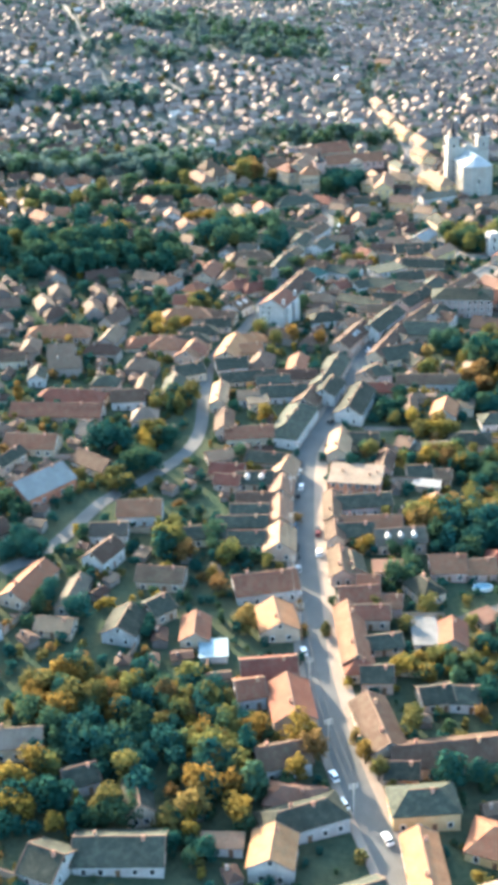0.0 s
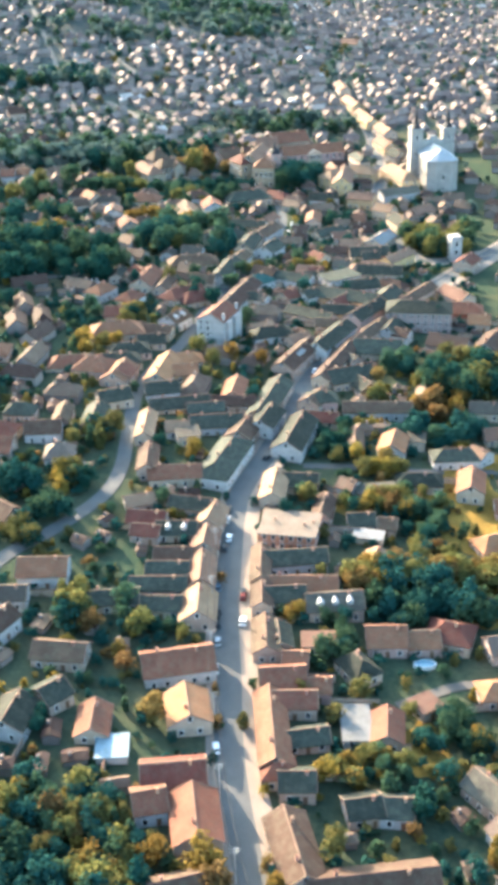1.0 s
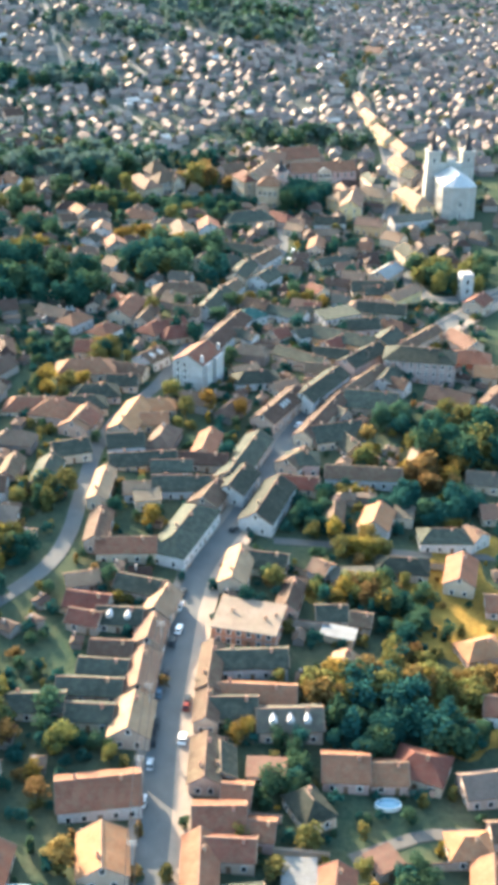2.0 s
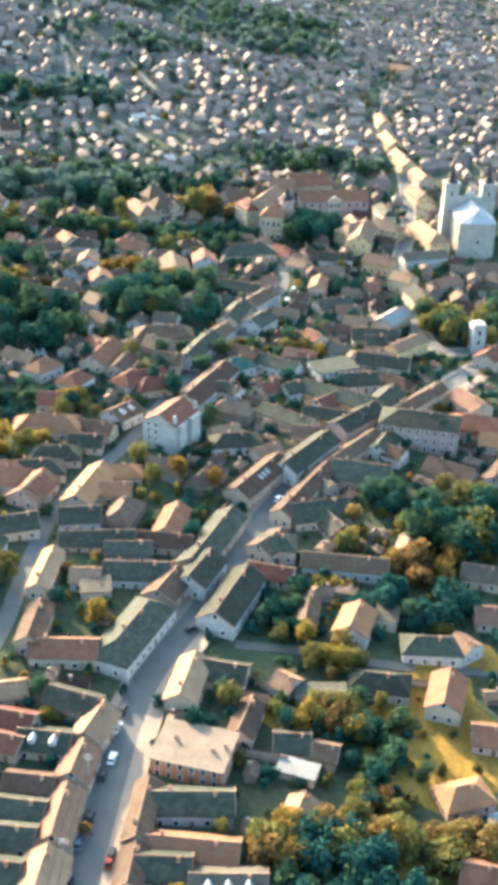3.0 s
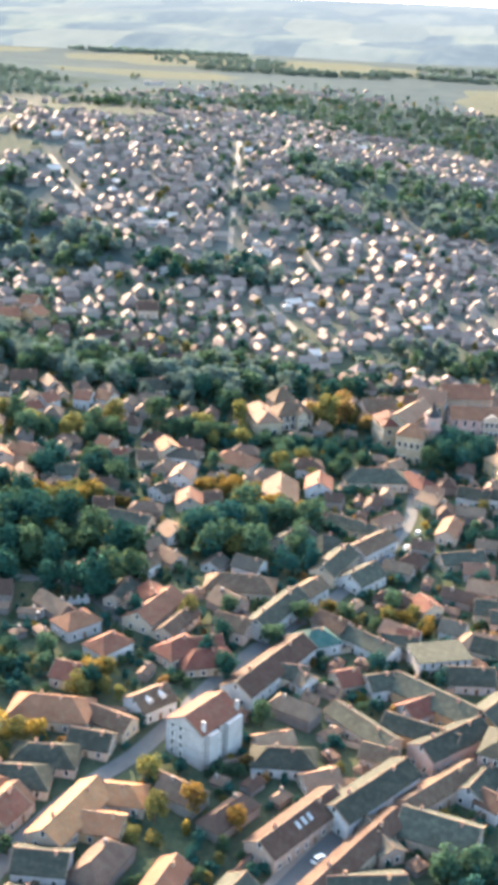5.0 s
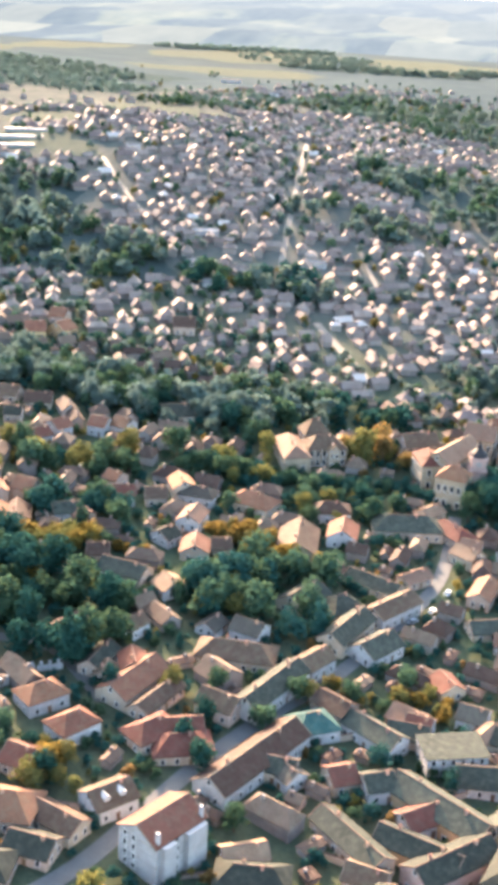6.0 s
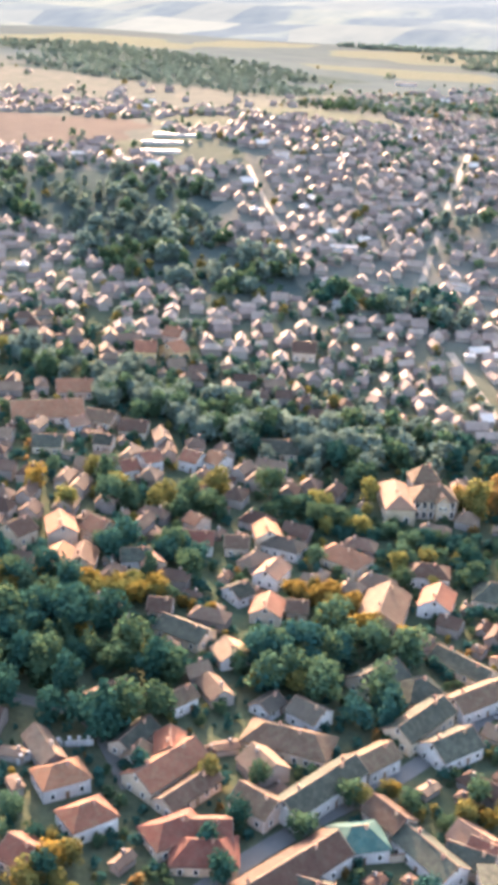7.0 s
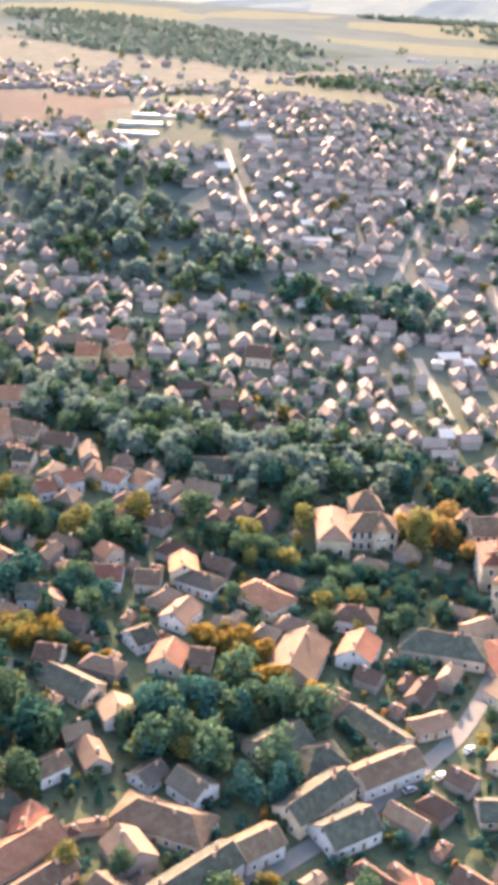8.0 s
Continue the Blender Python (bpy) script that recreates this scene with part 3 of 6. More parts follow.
# ---------------------------------------------------------------- the twin-towered church
def church(x, y, turn):
    """Nave along its own x axis, choir at -x, two towers at +x."""
    ob = new("church")
    ob.matrix_basis = at_plan(x, y, ground_z(x, y), turn)
    tagged(ob, "white twin-towered church with dark slender spires and a tall choir", "church")
    TAKEN.append((x, y, turn, 46, 28))
    bm = bmesh.new()
    ring = ((-15, -4.5), (-12, -9.5), (13, -9.5), (13, 9.5), (-12, 9.5), (-15, 4.5))
    add_prism(bm, [(p, q, -3) for p, q in ring], [(p, q, 18.5) for p, q in ring])
    ring = ((-15.4, -4.8), (-12.3, -9.9), (13, -9.9), (13, 9.9), (-12.3, 9.9), (-15.4, 4.8))
    add_prism(bm, [(p, q, 17.9) for p, q in ring], [(p, q, 18.6) for p, q in ring])
    part("nave", bm, STONE, ob, "white rendered nave with pilasters")
    for i in range(6):
        for s in (-1, 1):
            bm = bmesh.new()
            add_box(bm, -11.6 + i * 4.6, s * 9.5 - .35, -3, -10.8 + i * 4.6, s * 9.5 + .35, 17.8)
            part("pilaster", bm, STONE, ob)
    bm = bmesh.new()
    v = [bm.verts.new((p, q, 18.6)) for p, q in ((-15.4, -4.8), (-12.3, -9.9), (13, -9.9), (13, 9.9), (-12.3, 9.9), (-15.4, 4.8))]
    a, b = bm.verts.new((-8, 0, 24.5)), bm.verts.new((13, 0, 24.5))
    for f in ((v[0], v[1], a), (v[1], v[2], b, a), (v[2], v[3], b), (v[3], v[4], a, b), (v[4], v[5], a), (v[5], v[0], a)):
        bm.faces.new(f)
    bm.faces.new(v[::-1])
    part("roof", bm, METAL, ob, "pale sheet-metal roof")
    bm = bmesh.new()
    for t, z in ((-1.5, 26), (0, 28.2), (1.5, 26)):
        add_box(bm, 13.2, t * 3 - 2.4, 0, 14.4, t * 3 + 2.4, z)
    add_box(bm, 13.0, -10, 0, 20.5, 10, 21.5)
    part("west_front", bm, STONE, ob, "curved white gable between the towers")
    for s in (-1, 1):
        bm = bmesh.new()
        cy = s * 10.2
        for z0, z1, h in ((-3, 14, 4.1), (14, 14.6, 4.4), (14.6, 22, 3.9), (22, 22.6, 4.3), (22.6, 32, 3.75), (32, 32.8, 4.4)):
            if z0 == -3:
                add_box(bm, 17 - h, cy - h, z0, 17 + h, cy + h, z1)
                tower = part("tower", bm, STONE, ob, "white square belfry tower")
            else:
                bm = bmesh.new()
                add_box(bm, 17 - h, cy - h, z0, 17 + h, cy + h, z1)
                part("cornice" if z1 - z0 < 1 else "belfry_stage", bm, STONE, tower)
        bm = bmesh.new()
        for z0, z1, r0, r1 in ((32.8, 34.2, 4.0, 2.4), (34.2, 35.2, 2.4, 1.6), (35.2, 37.5, 1.6, 1.4), (37.5, 45, 1.4, 0.08)):
            add_round(bm, 17, cy, z0, z1, r0, r1, 8)
        part("spire", bm, SLATE, tower, "dark slender metal spire")
        for z, mesh in ((26, TALL_WINDOW), (16.6, WINDOW)):
            put_window(ob, 17 - 3.9, cy, z, 270, mesh)
            put_window(ob, 17, cy + s * 3.9, z, 180 if s > 0 else 0, mesh)
            put_window(ob, 17, cy - s * 3.9, z, 0 if s > 0 else 180, mesh)
    put_window(ob, -15.02, 0, 7.5, 270, TALL_WINDOW)
    put_window(ob, -15.02, 0, 1.0, 270)
    for i in range(5):
        for s in (-1, 1):
            put_window(ob, -8.9 + i * 4.6, s * 9.5, 8, 180 if s > 0 else 0, TALL_WINDOW)


church(156.5, 807, 95)


def small_tower(x, y, turn):
    ob = new("belfry")
    ob.matrix_basis = at_plan(x, y, ground_z(x, y), turn)
    tagged(ob, "small flat-topped white tower standing among trees", "tower")
    bm = bmesh.new()
    for z0, z1, h in ((-2, 12, 3.0), (12, 12.5, 3.3), (12.5, 13.2, 2.7)):
        add_box(bm, -h, -h, z0, h, h, z1)
    part("wall", bm, WALLS["white"], ob)
    for z in (3.5, 8.0):
        for a, p in ((270, (-3, 0)), (0, (0, -3)), (90, (3, 0)), (180, (0, 3))):
            put_window(ob, *p, z, a, TALL_WINDOW)


small_tower(142.5, 669.5, 12)


def flats(x, y, turn):
    """Tall white block with a shallow tiled roof and a stair tower on its side."""
    ob = building(x, y, turn, 17, 13, 11.5, 3.4, "R", "white", "g", storeys=4, windows=False, name="apartment_block", chimneys=0,
                  label="tall white rendered apartment block with a red tiled roof", category="apartment block")
    bm = bmesh.new()
    add_box(bm, 1.0, -8.2, -2.5, 7.5, -6.45, 11.2)
    add_box(bm, -7.0, -8.2, -2.5, -3.0, -6.45, 11.2)
    part("stair_tower", bm, WALLS["white"], ob, "projecting white stair bay")
    for s in (-7.2, 7.6):
        bm = bmesh.new()
        add_box(bm, s - .35, -6.3, 8, s + .35, -5.2, 15)
        part("chimney", bm, WALLS["white"], ob, "white chimney stack")
    for k in range(4):
        put_window(ob, -8.5, 1.2 + .0 * k, 1.6 + 2.7 * k, 270)
        put_window(ob, -8.5, 4.2, 1.6 + 2.7 * k, 270)
        for i in range(3):
            put_window(ob, -1.0 + 1.1 * i * (i > 0) - .4, -6.5, 1.6 + 2.7 * k, 0) if i == 0 else None
            put_window(ob, -6 + 5 * i, 6.5, 1.6 + 2.7 * k, 180)


flats(16.6, 555.5, 66)


def clock_tower(x, y, turn):
    ob = new("clock_tower")
    ob.matrix_basis = at_plan(x, y, ground_z(x, y), turn)
    tagged(ob, "cream castle clock tower under a dark onion cap", "tower")
    bm = bmesh.new()
    for z0, z1, h in ((-2, 9, 3.6), (9, 9.6, 4.0), (9.6, 14.6, 3.3), (14.6, 15.3, 3.8)):
        add_box(bm, -h, -h, z0, h, h, z1)
    part("wall", bm, WALLS["pink"], ob)
    bm = bmesh.new()
    for z0, z1, r0, r1 in ((15.3, 16.8, 4.2, 3.4), (16.8, 18.6, 3.4, 1.2), (18.6, 19.8, 1.2, 1.0), (19.8, 20.4, 1.3, 1.0), (20.4, 22.8, .7, .05)):
        add_round(bm, 0, 0, z0, z1, r0, r1, 8)
    part("cap", bm, SLATE, ob, "dark copper cap")
    for a, p in ((270, (-3.32, 0)), (0, (0, -3.32)), (90, (3.32, 0)), (180, (0, 3.32))):
        bm = bmesh.new()
        add_round(bm, 0, 0, -.05, .12, 1.2, 1.2, 14)
        dial = part("clock_dial", bm, STONE, ob, "pale round clock dial")
        dial.matrix_basis = pose(p[0], p[1], 12.4, 90, 0, a)
        put_window(ob, *p, 5.0, a, TALL_WINDOW)


clock_tower(55.1, 825.5, 15)


def post_wall(x0, y0, x1, y1, posts, name="garden_wall", label="white garden wall with evenly spaced square posts"):
    d = Vector((x1 - x0, y1 - y0))
    ob = new(name)
    ob.matrix_basis = at_plan(x0, y0, min(ground_z(x0, y0), ground_z(x1, y1)), math.degrees(math.atan2(d.y, d.x)))
    tagged(ob, label, "wall")
    bm = bmesh.new()
    add_box(bm, 0, -.15, -1, d.length, .15, 1.9)
    add_box(bm, 0, -.22, 1.9, d.length, .22, 2.05)
    part("panel", bm, WALLS["white"], ob)
    for i in range(posts):
        bm = bmesh.new()
        p = d.length * (i + .5) / posts
        add_box(bm, p - .35, -.35, -1, p + .35, .35, 3.1)
        add_box(bm, p - .45, -.45, 3.1, p + .45, .45, 3.35)
        part("post", bm, WALLS["white"], ob)


post_wall(-52.5, 598.5, -47.4, 612, 6)
post_wall(-47.0, 612.5, -40.8, 617.5, 3)


TOWN = "houses of the old town"
building(30.9, 256.2, -80.5, 21.5, 10.5, 3.8, 3.8, "B", "cream", "g", chimneys=2, group=TOWN)
building(47.4, 246.4, 4.9, 29.0, 11.5, 3.8, 4.0, "B", "cream", "g", chimneys=2, group=TOWN)
building(38.5, 227.6, 2.2, 16.2, 11, 4.7, 3.8, "D", "ochre", "h", group=TOWN)
building(36.1, 207.3, -88.7, 19.3, 9, 3.9, 3.1, "O", "cream", "g", chimneys=2, group=TOWN)
building(48.1, 270.7, 8.0, 8.6, 9, 2.9, 3.1, "D", "cream", "g", group=TOWN)
building(56.1, 270.6, -7.0, 7.7, 9, 2.9, 3.1, "D", "white", "g", group=TOWN)
building(35.0, 240.7, -5.5, 8.5, 8, 2.7, 2.8, "D", "cream", "g", group=TOWN)
building(55.0, 215.9, -23.3, 14.2, 13, 2.5, 4.5, "R", "ochre", "h", group=TOWN)
building(33.0, 278.7, -2.7, 8.7, 9, 3.4, 3.1, "D", "cream", "g", group=TOWN)
building(27.9, 297.5, -89.4, 28.5, 8.6, 3.4, 3.4, "R", "cream", "g", chimneys=2, group=TOWN)
building(31.8, 317.3, 1.3, 11.9, 11, 3.7, 3.8, "R", "cream", "g", group=TOWN)
building(34.3, 308.8, -3.1, 11.6, 9, 3.4, 3.1, "R", "cream", "g", group=TOWN)
building(41.5, 314.7, -6.1, 6.0, 8, 3.2, 2.8, "R", "pink", "g", group=TOWN)
building(28.0, 335.4, 89.0, 15.8, 8.2, 3.6, 3.0, "B", "cream", "g", chimneys=2, group=TOWN)
building(35.7, 325.8, -7.4, 6.8, 9, 2.9, 3.1, "R", "cream", "g", group=TOWN)
building(43.0, 334.9, -2.5, 9.4, 6, 3.4, 0.6, "P", "white", "f", chimneys=0, group=TOWN)
building(31.6, 336.0, -87.5, 10.6, 8, 2.7, 2.8, "D", "cream", "g", group=TOWN)
building(62.4, 337.1, -2.2, 11.2, 12, 2.8, 4.2, "R", "pink", "g", group=TOWN)
building(72.8, 336.5, 0.9, 9.0, 10, 2.5, 3.5, "R", "pink", "g", group=TOWN)
building(81.4, 339.2, -21.9, 13.3, 12, 2.8, 4.2, "R", "cream", "h", group=TOWN)
building(49.8, 300.5, -2.0, 7.2, 13.5, 3.0, 0.3, "W", "white", "f", chimneys=0, label="small white house with a flat pale terrace roof", group=TOWN)
building(57.6, 298.3, 82.0, 12.0, 9, 2.9, 3.1, "O", "cream", "g", group=TOWN)
building(89.5, 313.5, 3.0, 10.0, 9, 3.0, 3.2, "O", "cream", "h", group=TOWN)
building(93.0, 301.5, 82.0, 14.0, 10, 3.0, 3.4, "O", "cream", "g", group=TOWN)
building(28.6, 282.6, 2.0, 8.5, 8, 3.2, 2.6, "O", "cream", "h", group=TOWN)
building(-12.6, 291.2, 1.0, 7.6, 8.0, 2.4, 0.3, "S", "white", "f", windows=False, chimneys=0, name="shed", label="yard shed with a flat pale blue sheet roof", category="shed")
building(36.2, 295.6, 7.4, 11.5, 8, 2.3, 2.8, "D", "cream", "g", group=TOWN)
building(69.2, 307.9, 31.2, 6.6, 6, 3.4, 0.6, "P", "cream", "f", chimneys=0, group=TOWN)
building(1.7, 211.2, 81.3, 11.1, 11, 4.2, 3.8, "O", "white", "g", group=TOWN)
building(9.1, 223.3, 18.9, 20.5, 10, 4.0, 3.5, "D", "white", "h", chimneys=2, group=TOWN)
building(7.9, 231.2, -14.4, 14.2, 9, 2.4, 3.1, "P", "cream", "h", group=TOWN)
building(8.5, 265.0, -84.9, 16.5, 12, 4.3, 4.2, "O", "cream", "g", group=TOWN)
building(3.0, 280.6, 3.6, 15.4, 12, 3.3, 4.2, "R", "white", "g", group=TOWN)
building(-2.5, 271.4, 9.6, 7.6, 10, 3.5, 3.5, "R", "white", "g", group=TOWN)
building(3.2, 323.6, 9.0, 19.4, 13, 3.5, 4.5, "R", "white", "g", chimneys=2, group=TOWN)
building(6.2, 304.3, -83.5, 13.3, 12, 3.3, 4.2, "O", "cream", "g", group=TOWN)
building(-17.9, 300.0, 87.7, 12.0, 9, 2.3, 3.1, "R", "cream", "g", group=TOWN)
building(-29.0, 327.5, -10.0, 14.6, 10, 3.0, 3.5, "B", "cream", "g", group=TOWN)
building(-38.6, 300.7, 76.0, 12.5, 11, 3.2, 3.8, "D", "white", "g", group=TOWN)
building(-29.7, 310.1, 40.5, 7.6, 10, 3.0, 3.5, "D", "cream", "g", group=TOWN)
building(-69.4, 320.7, 67.1, 19.8, 10, 3.0, 3.5, "O", "cream", "g", chimneys=2, group=TOWN)
building(-55.5, 317.0, 80.3, 17.6, 7, 2.3, 2.4, "G", "cream", "g", group=TOWN)
building(-58.8, 300.8, -12.5, 10.9, 8, 2.3, 2.8, "P", "cream", "g", group=TOWN)
building(-33.4, 213.6, -2.4, 20.6, 12, 2.8, 4.2, "D", "white", "g", chimneys=2, group=TOWN)
building(-49.3, 209.2, -26.0, 9.0, 12, 2.8, 4.2, "D", "white", "g", group=TOWN)
building(-45.3, 237.5, 20.5, 8.2, 9, 2.9, 3.1, "D", "white", "g", group=TOWN)
building(-16.5, 353.3, 3.0, 15.0, 9, 2.9, 3.1, "D", "cream", "g", chimneys=2, group=TOWN)
building(-10.0, 216.1, -5.3, 9.6, 4, 2.9, 0.6, "P", "white", "f", chimneys=0, group=TOWN)
building(-74.4, 381.5, 46.8, 21.5, 16, 3.4, 5.6, "W", "brick", "g", chimneys=2, group=TOWN)
building(-38.0, 366.0, -2.2, 14.7, 12, 3.8, 4.2, "R", "white", "g", group=TOWN)
building(-47.4, 352.7, -1.6, 12.1, 9, 3.4, 3.1, "G", "white", "g", group=TOWN)
building(-75.3, 442.6, -7.2, 36.2, 12, 2.8, 4.2, "R", "cream", "g", chimneys=2, group=TOWN)
building(-81.2, 413.8, -9.1, 19.5, 12, 2.8, 4.2, "R", "cream", "g", chimneys=2, group=TOWN)
building(-84.6, 524.3, -4.1, 29.1, 13, 2.5, 4.5, "R", "cream", "h", chimneys=2, group=TOWN)
building(-41.4, 516.2, 1.4, 24.2, 12, 2.8, 4.2, "R", "cream", "h", chimneys=2, group=TOWN)
building(-71.2, 455.0, -11.3, 27.9, 12, 2.8, 4.2, "R", "cream", "h", chimneys=2, group=TOWN)
building(48.9, 352.8, 3.0, 16.5, 11, 3.7, 3.8, "G", "cream", "g", dormers=3, group=TOWN)
building(34.5, 356.1, 0.8, 12.0, 10, 3.5, 3.5, "D", "cream", "g", group=TOWN)
building(28.0, 371.0, 86.5, 19.0, 6.4, 3.9, 2.4, "B", "cream", "g", chimneys=2, group=TOWN)
building(27.6, 354.6, 88.0, 12.0, 6.6, 3.9, 2.4, "B", "cream", "g", group=TOWN)
building(39.1, 376.5, 3.3, 19.3, 10, 3.5, 3.5, "D", "white", "g", chimneys=2, group=TOWN)
building(39.5, 362.7, -3.3, 22.5, 9, 3.4, 3.1, "R", "cream", "g", chimneys=2, group=TOWN)
building(38.3, 392.7, -13.0, 18.3, 14, 5.9, 0.6, "C", "brick", "f", storeys=2, chimneys=3, group=TOWN)
building(34.5, 418.7, 81.0, 18.5, 9, 3.9, 3.1, "P", "cream", "g", chimneys=2, group=TOWN)
building(43.2, 424.9, -9.8, 13.6, 10, 3.0, 3.5, "D", "cream", "g", group=TOWN)
building(44.2, 457.0, 72.0, 27.0, 12, 4.0, 4.4, "D", "white", "g", chimneys=2, group=TOWN)
building(57.0, 488.5, 0.6, 11.3, 10.5, 4.4, 3.4, "D", "pink", "h", group=TOWN)
building(55.2, 475.0, -12.6, 13.7, 9, 2.4, 3.1, "R", "pink", "g", group=TOWN)
building(78.2, 483.4, -4.5, 26.5, 9.5, 3.5, 3.4, "B", "white", "g", chimneys=2, group=TOWN)
building(80.2, 452.2, 74.0, 13.5, 10.5, 3.7, 3.8, "O", "white", "g", group=TOWN)
building(89.9, 458.2, -11.5, 6.5, 7, 3.9, 0.6, "G", "cream", "f", chimneys=0, group=TOWN)
building(101.8, 445.4, 0.2, 16.8, 10, 3.5, 3.5, "D", "white", "h", group=TOWN)
building(111.5, 446.6, -49.4, 6.8, 9, 3.4, 3.1, "P", "white", "g", group=TOWN)
building(103.9, 424.1, 77.0, 15.1, 10, 4.0, 3.5, "O", "cream", "g", group=TOWN)
building(86.1, 427.6, -7.8, 16.4, 10, 3.0, 3.5, "D", "cream", "h", group=TOWN)
building(104.6, 388.2, 20.0, 13.0, 10, 2.6, 3.6, "O", "pink", "h", group=TOWN)
building(104.9, 362.5, -9.9, 7.5, 10, 3.5, 3.5, "R", "white", "g", group=TOWN)
building(64.0, 391.8, -18.0, 9.5, 4.6, 2.8, 0.5, "W", "cream", "f", chimneys=0, windows=False, name="shed", label="long garden shed with a white sheet roof", category="shed")
building(113.3, 410.6, -5.6, 7.5, 10, 2.5, 3.5, "R", "pink", "g", group=TOWN)
building(121.3, 485.0, -10.5, 11.7, 10, 3.0, 3.5, "G", "cream", "g", group=TOWN)
building(60.7, 423.3, -35.2, 6.0, 8, 2.7, 2.8, "P", "white", "g", group=TOWN)
building(69.9, 420.8, 3.4, 13.3, 6, 3.4, 0.6, "G", "cream", "f", chimneys=0, group=TOWN)
building(120.3, 463.6, 1.7, 7.5, 10, 2.5, 3.5, "P", "cream", "g", group=TOWN)
building(62.4, 401.2, 1.1, 8.8, 9, 2.3, 3.1, "D", "cream", "g", group=TOWN)
building(71.1, 398.7, -13.0, 6.0, 8, 2.3, 2.8, "B", "cream", "g", group=TOWN)
building(64.7, 378.0, 72.9, 7.3, 8, 2.3, 2.8, "P", "cream", "g", group=TOWN)
building(8.8, 348.6, 87.1, 14.0, 11, 3.2, 4.4, "P", "cream", "g", group=TOWN)
building(-2.0, 351.0, -4.0, 12.0, 8.5, 2.8, 3.0, "D", "cream", "g", group=TOWN)
building(-3.2, 361.2, -3.0, 17.0, 8.5, 2.8, 3.0, "D", "cream", "g", group=TOWN)
building(9.6, 367.2, 87.5, 16.5, 9, 3.2, 3.6, "P", "cream", "g", group=TOWN)
building(-0.6, 369.4, -4.5, 13.0, 7.5, 2.8, 2.8, "D", "cream", "g", group=TOWN)
building(0.8, 377.4, -4.5, 11.5, 7.5, 2.8, 2.7, "B", "cream", "g", group=TOWN)
building(10.9, 384.2, 84.0, 11.5, 9, 3.2, 3.6, "P", "cream", "g", group=TOWN)
building(1.6, 391.9, -4.2, 13.0, 9.5, 2.8, 3.3, "D", "cream", "g", dormers=2, group=TOWN)
building(12.9, 398.0, 74.3, 12.4, 9, 3.2, 3.8, "P", "cream", "g", group=TOWN)
building(5.9, 406.7, -17.9, 13.4, 9, 3.4, 3.1, "D", "cream", "g", group=TOWN)
building(-8.1, 397.5, -11.5, 12.3, 9, 2.9, 3.1, "R", "cream", "g", group=TOWN)
building(-8.0, 389.8, -13.7, 9.2, 8, 2.7, 2.8, "R", "cream", "g", group=TOWN)
building(0.2, 426.8, 2.1, 18.2, 10, 3.5, 3.5, "R", "cream", "g", chimneys=2, group=TOWN)
building(-9.3, 434.5, 88.9, 17.8, 7.5, 4.4, 2.6, "B", "cream", "g", group=TOWN)
building(17.6, 436.4, 70.5, 31.0, 13, 3.8, 4.6, "D", "white", "h", chimneys=2, group=TOWN)
building(15.1, 466.8, 2.0, 19.3, 11, 3.2, 3.8, "D", "white", "g", chimneys=2, group=TOWN)
building(0.5, 461.4, 3.0, 8.5, 9, 2.9, 3.1, "P", "white", "g", group=TOWN)
building(-11.2, 461.1, 86.7, 20.9, 7, 3.6, 2.4, "P", "cream", "g", chimneys=2, group=TOWN)
building(24.9, 459.9, 70.1, 13.8, 11, 3.2, 3.8, "B", "cream", "g", group=TOWN)
building(33.9, 468.6, 69.6, 16.3, 11, 4.2, 3.8, "D", "white", "g", group=TOWN)
building(36.3, 487.8, 71.6, 33.7, 11, 3.2, 3.8, "D", "cream", "g", chimneys=2, group=TOWN)
building(22.6, 496.4, 80.3, 17.0, 9, 2.9, 3.1, "O", "cream", "g", group=TOWN)
building(-6.4, 493.2, 9.2, 13.1, 11, 3.2, 3.8, "D", "white", "g", group=TOWN)
building(0.7, 482.9, 7.7, 23.1, 10, 2.5, 3.5, "D", "cream", "g", chimneys=2, group=TOWN)
building(21.5, 485.5, -5.2, 17.4, 9, 2.9, 3.1, "B", "cream", "g", group=TOWN)
building(11.0, 478.4, 4.9, 14.1, 9, 2.9, 3.1, "D", "cream", "g", group=TOWN)
building(-6.2, 511.6, 77.3, 24.5, 11, 3.2, 3.8, "O", "cream", "g", chimneys=2, group=TOWN)
building(2.7, 511.4, 3.8, 9.9, 10, 3.0, 3.5, "O", "ochre", "g", group=TOWN)
building(1.5, 523.6, 7.8, 16.3, 10, 3.0, 3.5, "O", "cream", "h", group=TOWN)
building(-34.7, 512.1, -14.6, 14.7, 14, 3.1, 4.9, "R", "pink", "h", group=TOWN)
building(-24.0, 506.3, 74.0, 15.9, 12, 2.8, 4.2, "R", "cream", "g", group=TOWN)
building(-24.7, 484.5, 20.1, 12.5, 11, 3.2, 3.8, "D", "cream", "g", group=TOWN)
building(-11.3, 408.3, 16.4, 9.5, 8, 2.7, 2.8, "P", "cream", "g", group=TOWN)
building(4.3, 455.8, 10.9, 8.4, 7, 4.4, 0.6, "G", "cream", "f", chimneys=0, group=TOWN)
building(83.8, 558.1, 56.2, 28.6, 8, 4.2, 2.8, "B", "cream", "g", chimneys=2, group=TOWN)
building(85.7, 540.1, -10.3, 20.5, 15, 3.8, 5.2, "D", "cream", "g", chimneys=2, group=TOWN)
building(65.6, 523.5, 65.8, 39.3, 8, 4.2, 2.8, "B", "cream", "g", chimneys=2, group=TOWN)
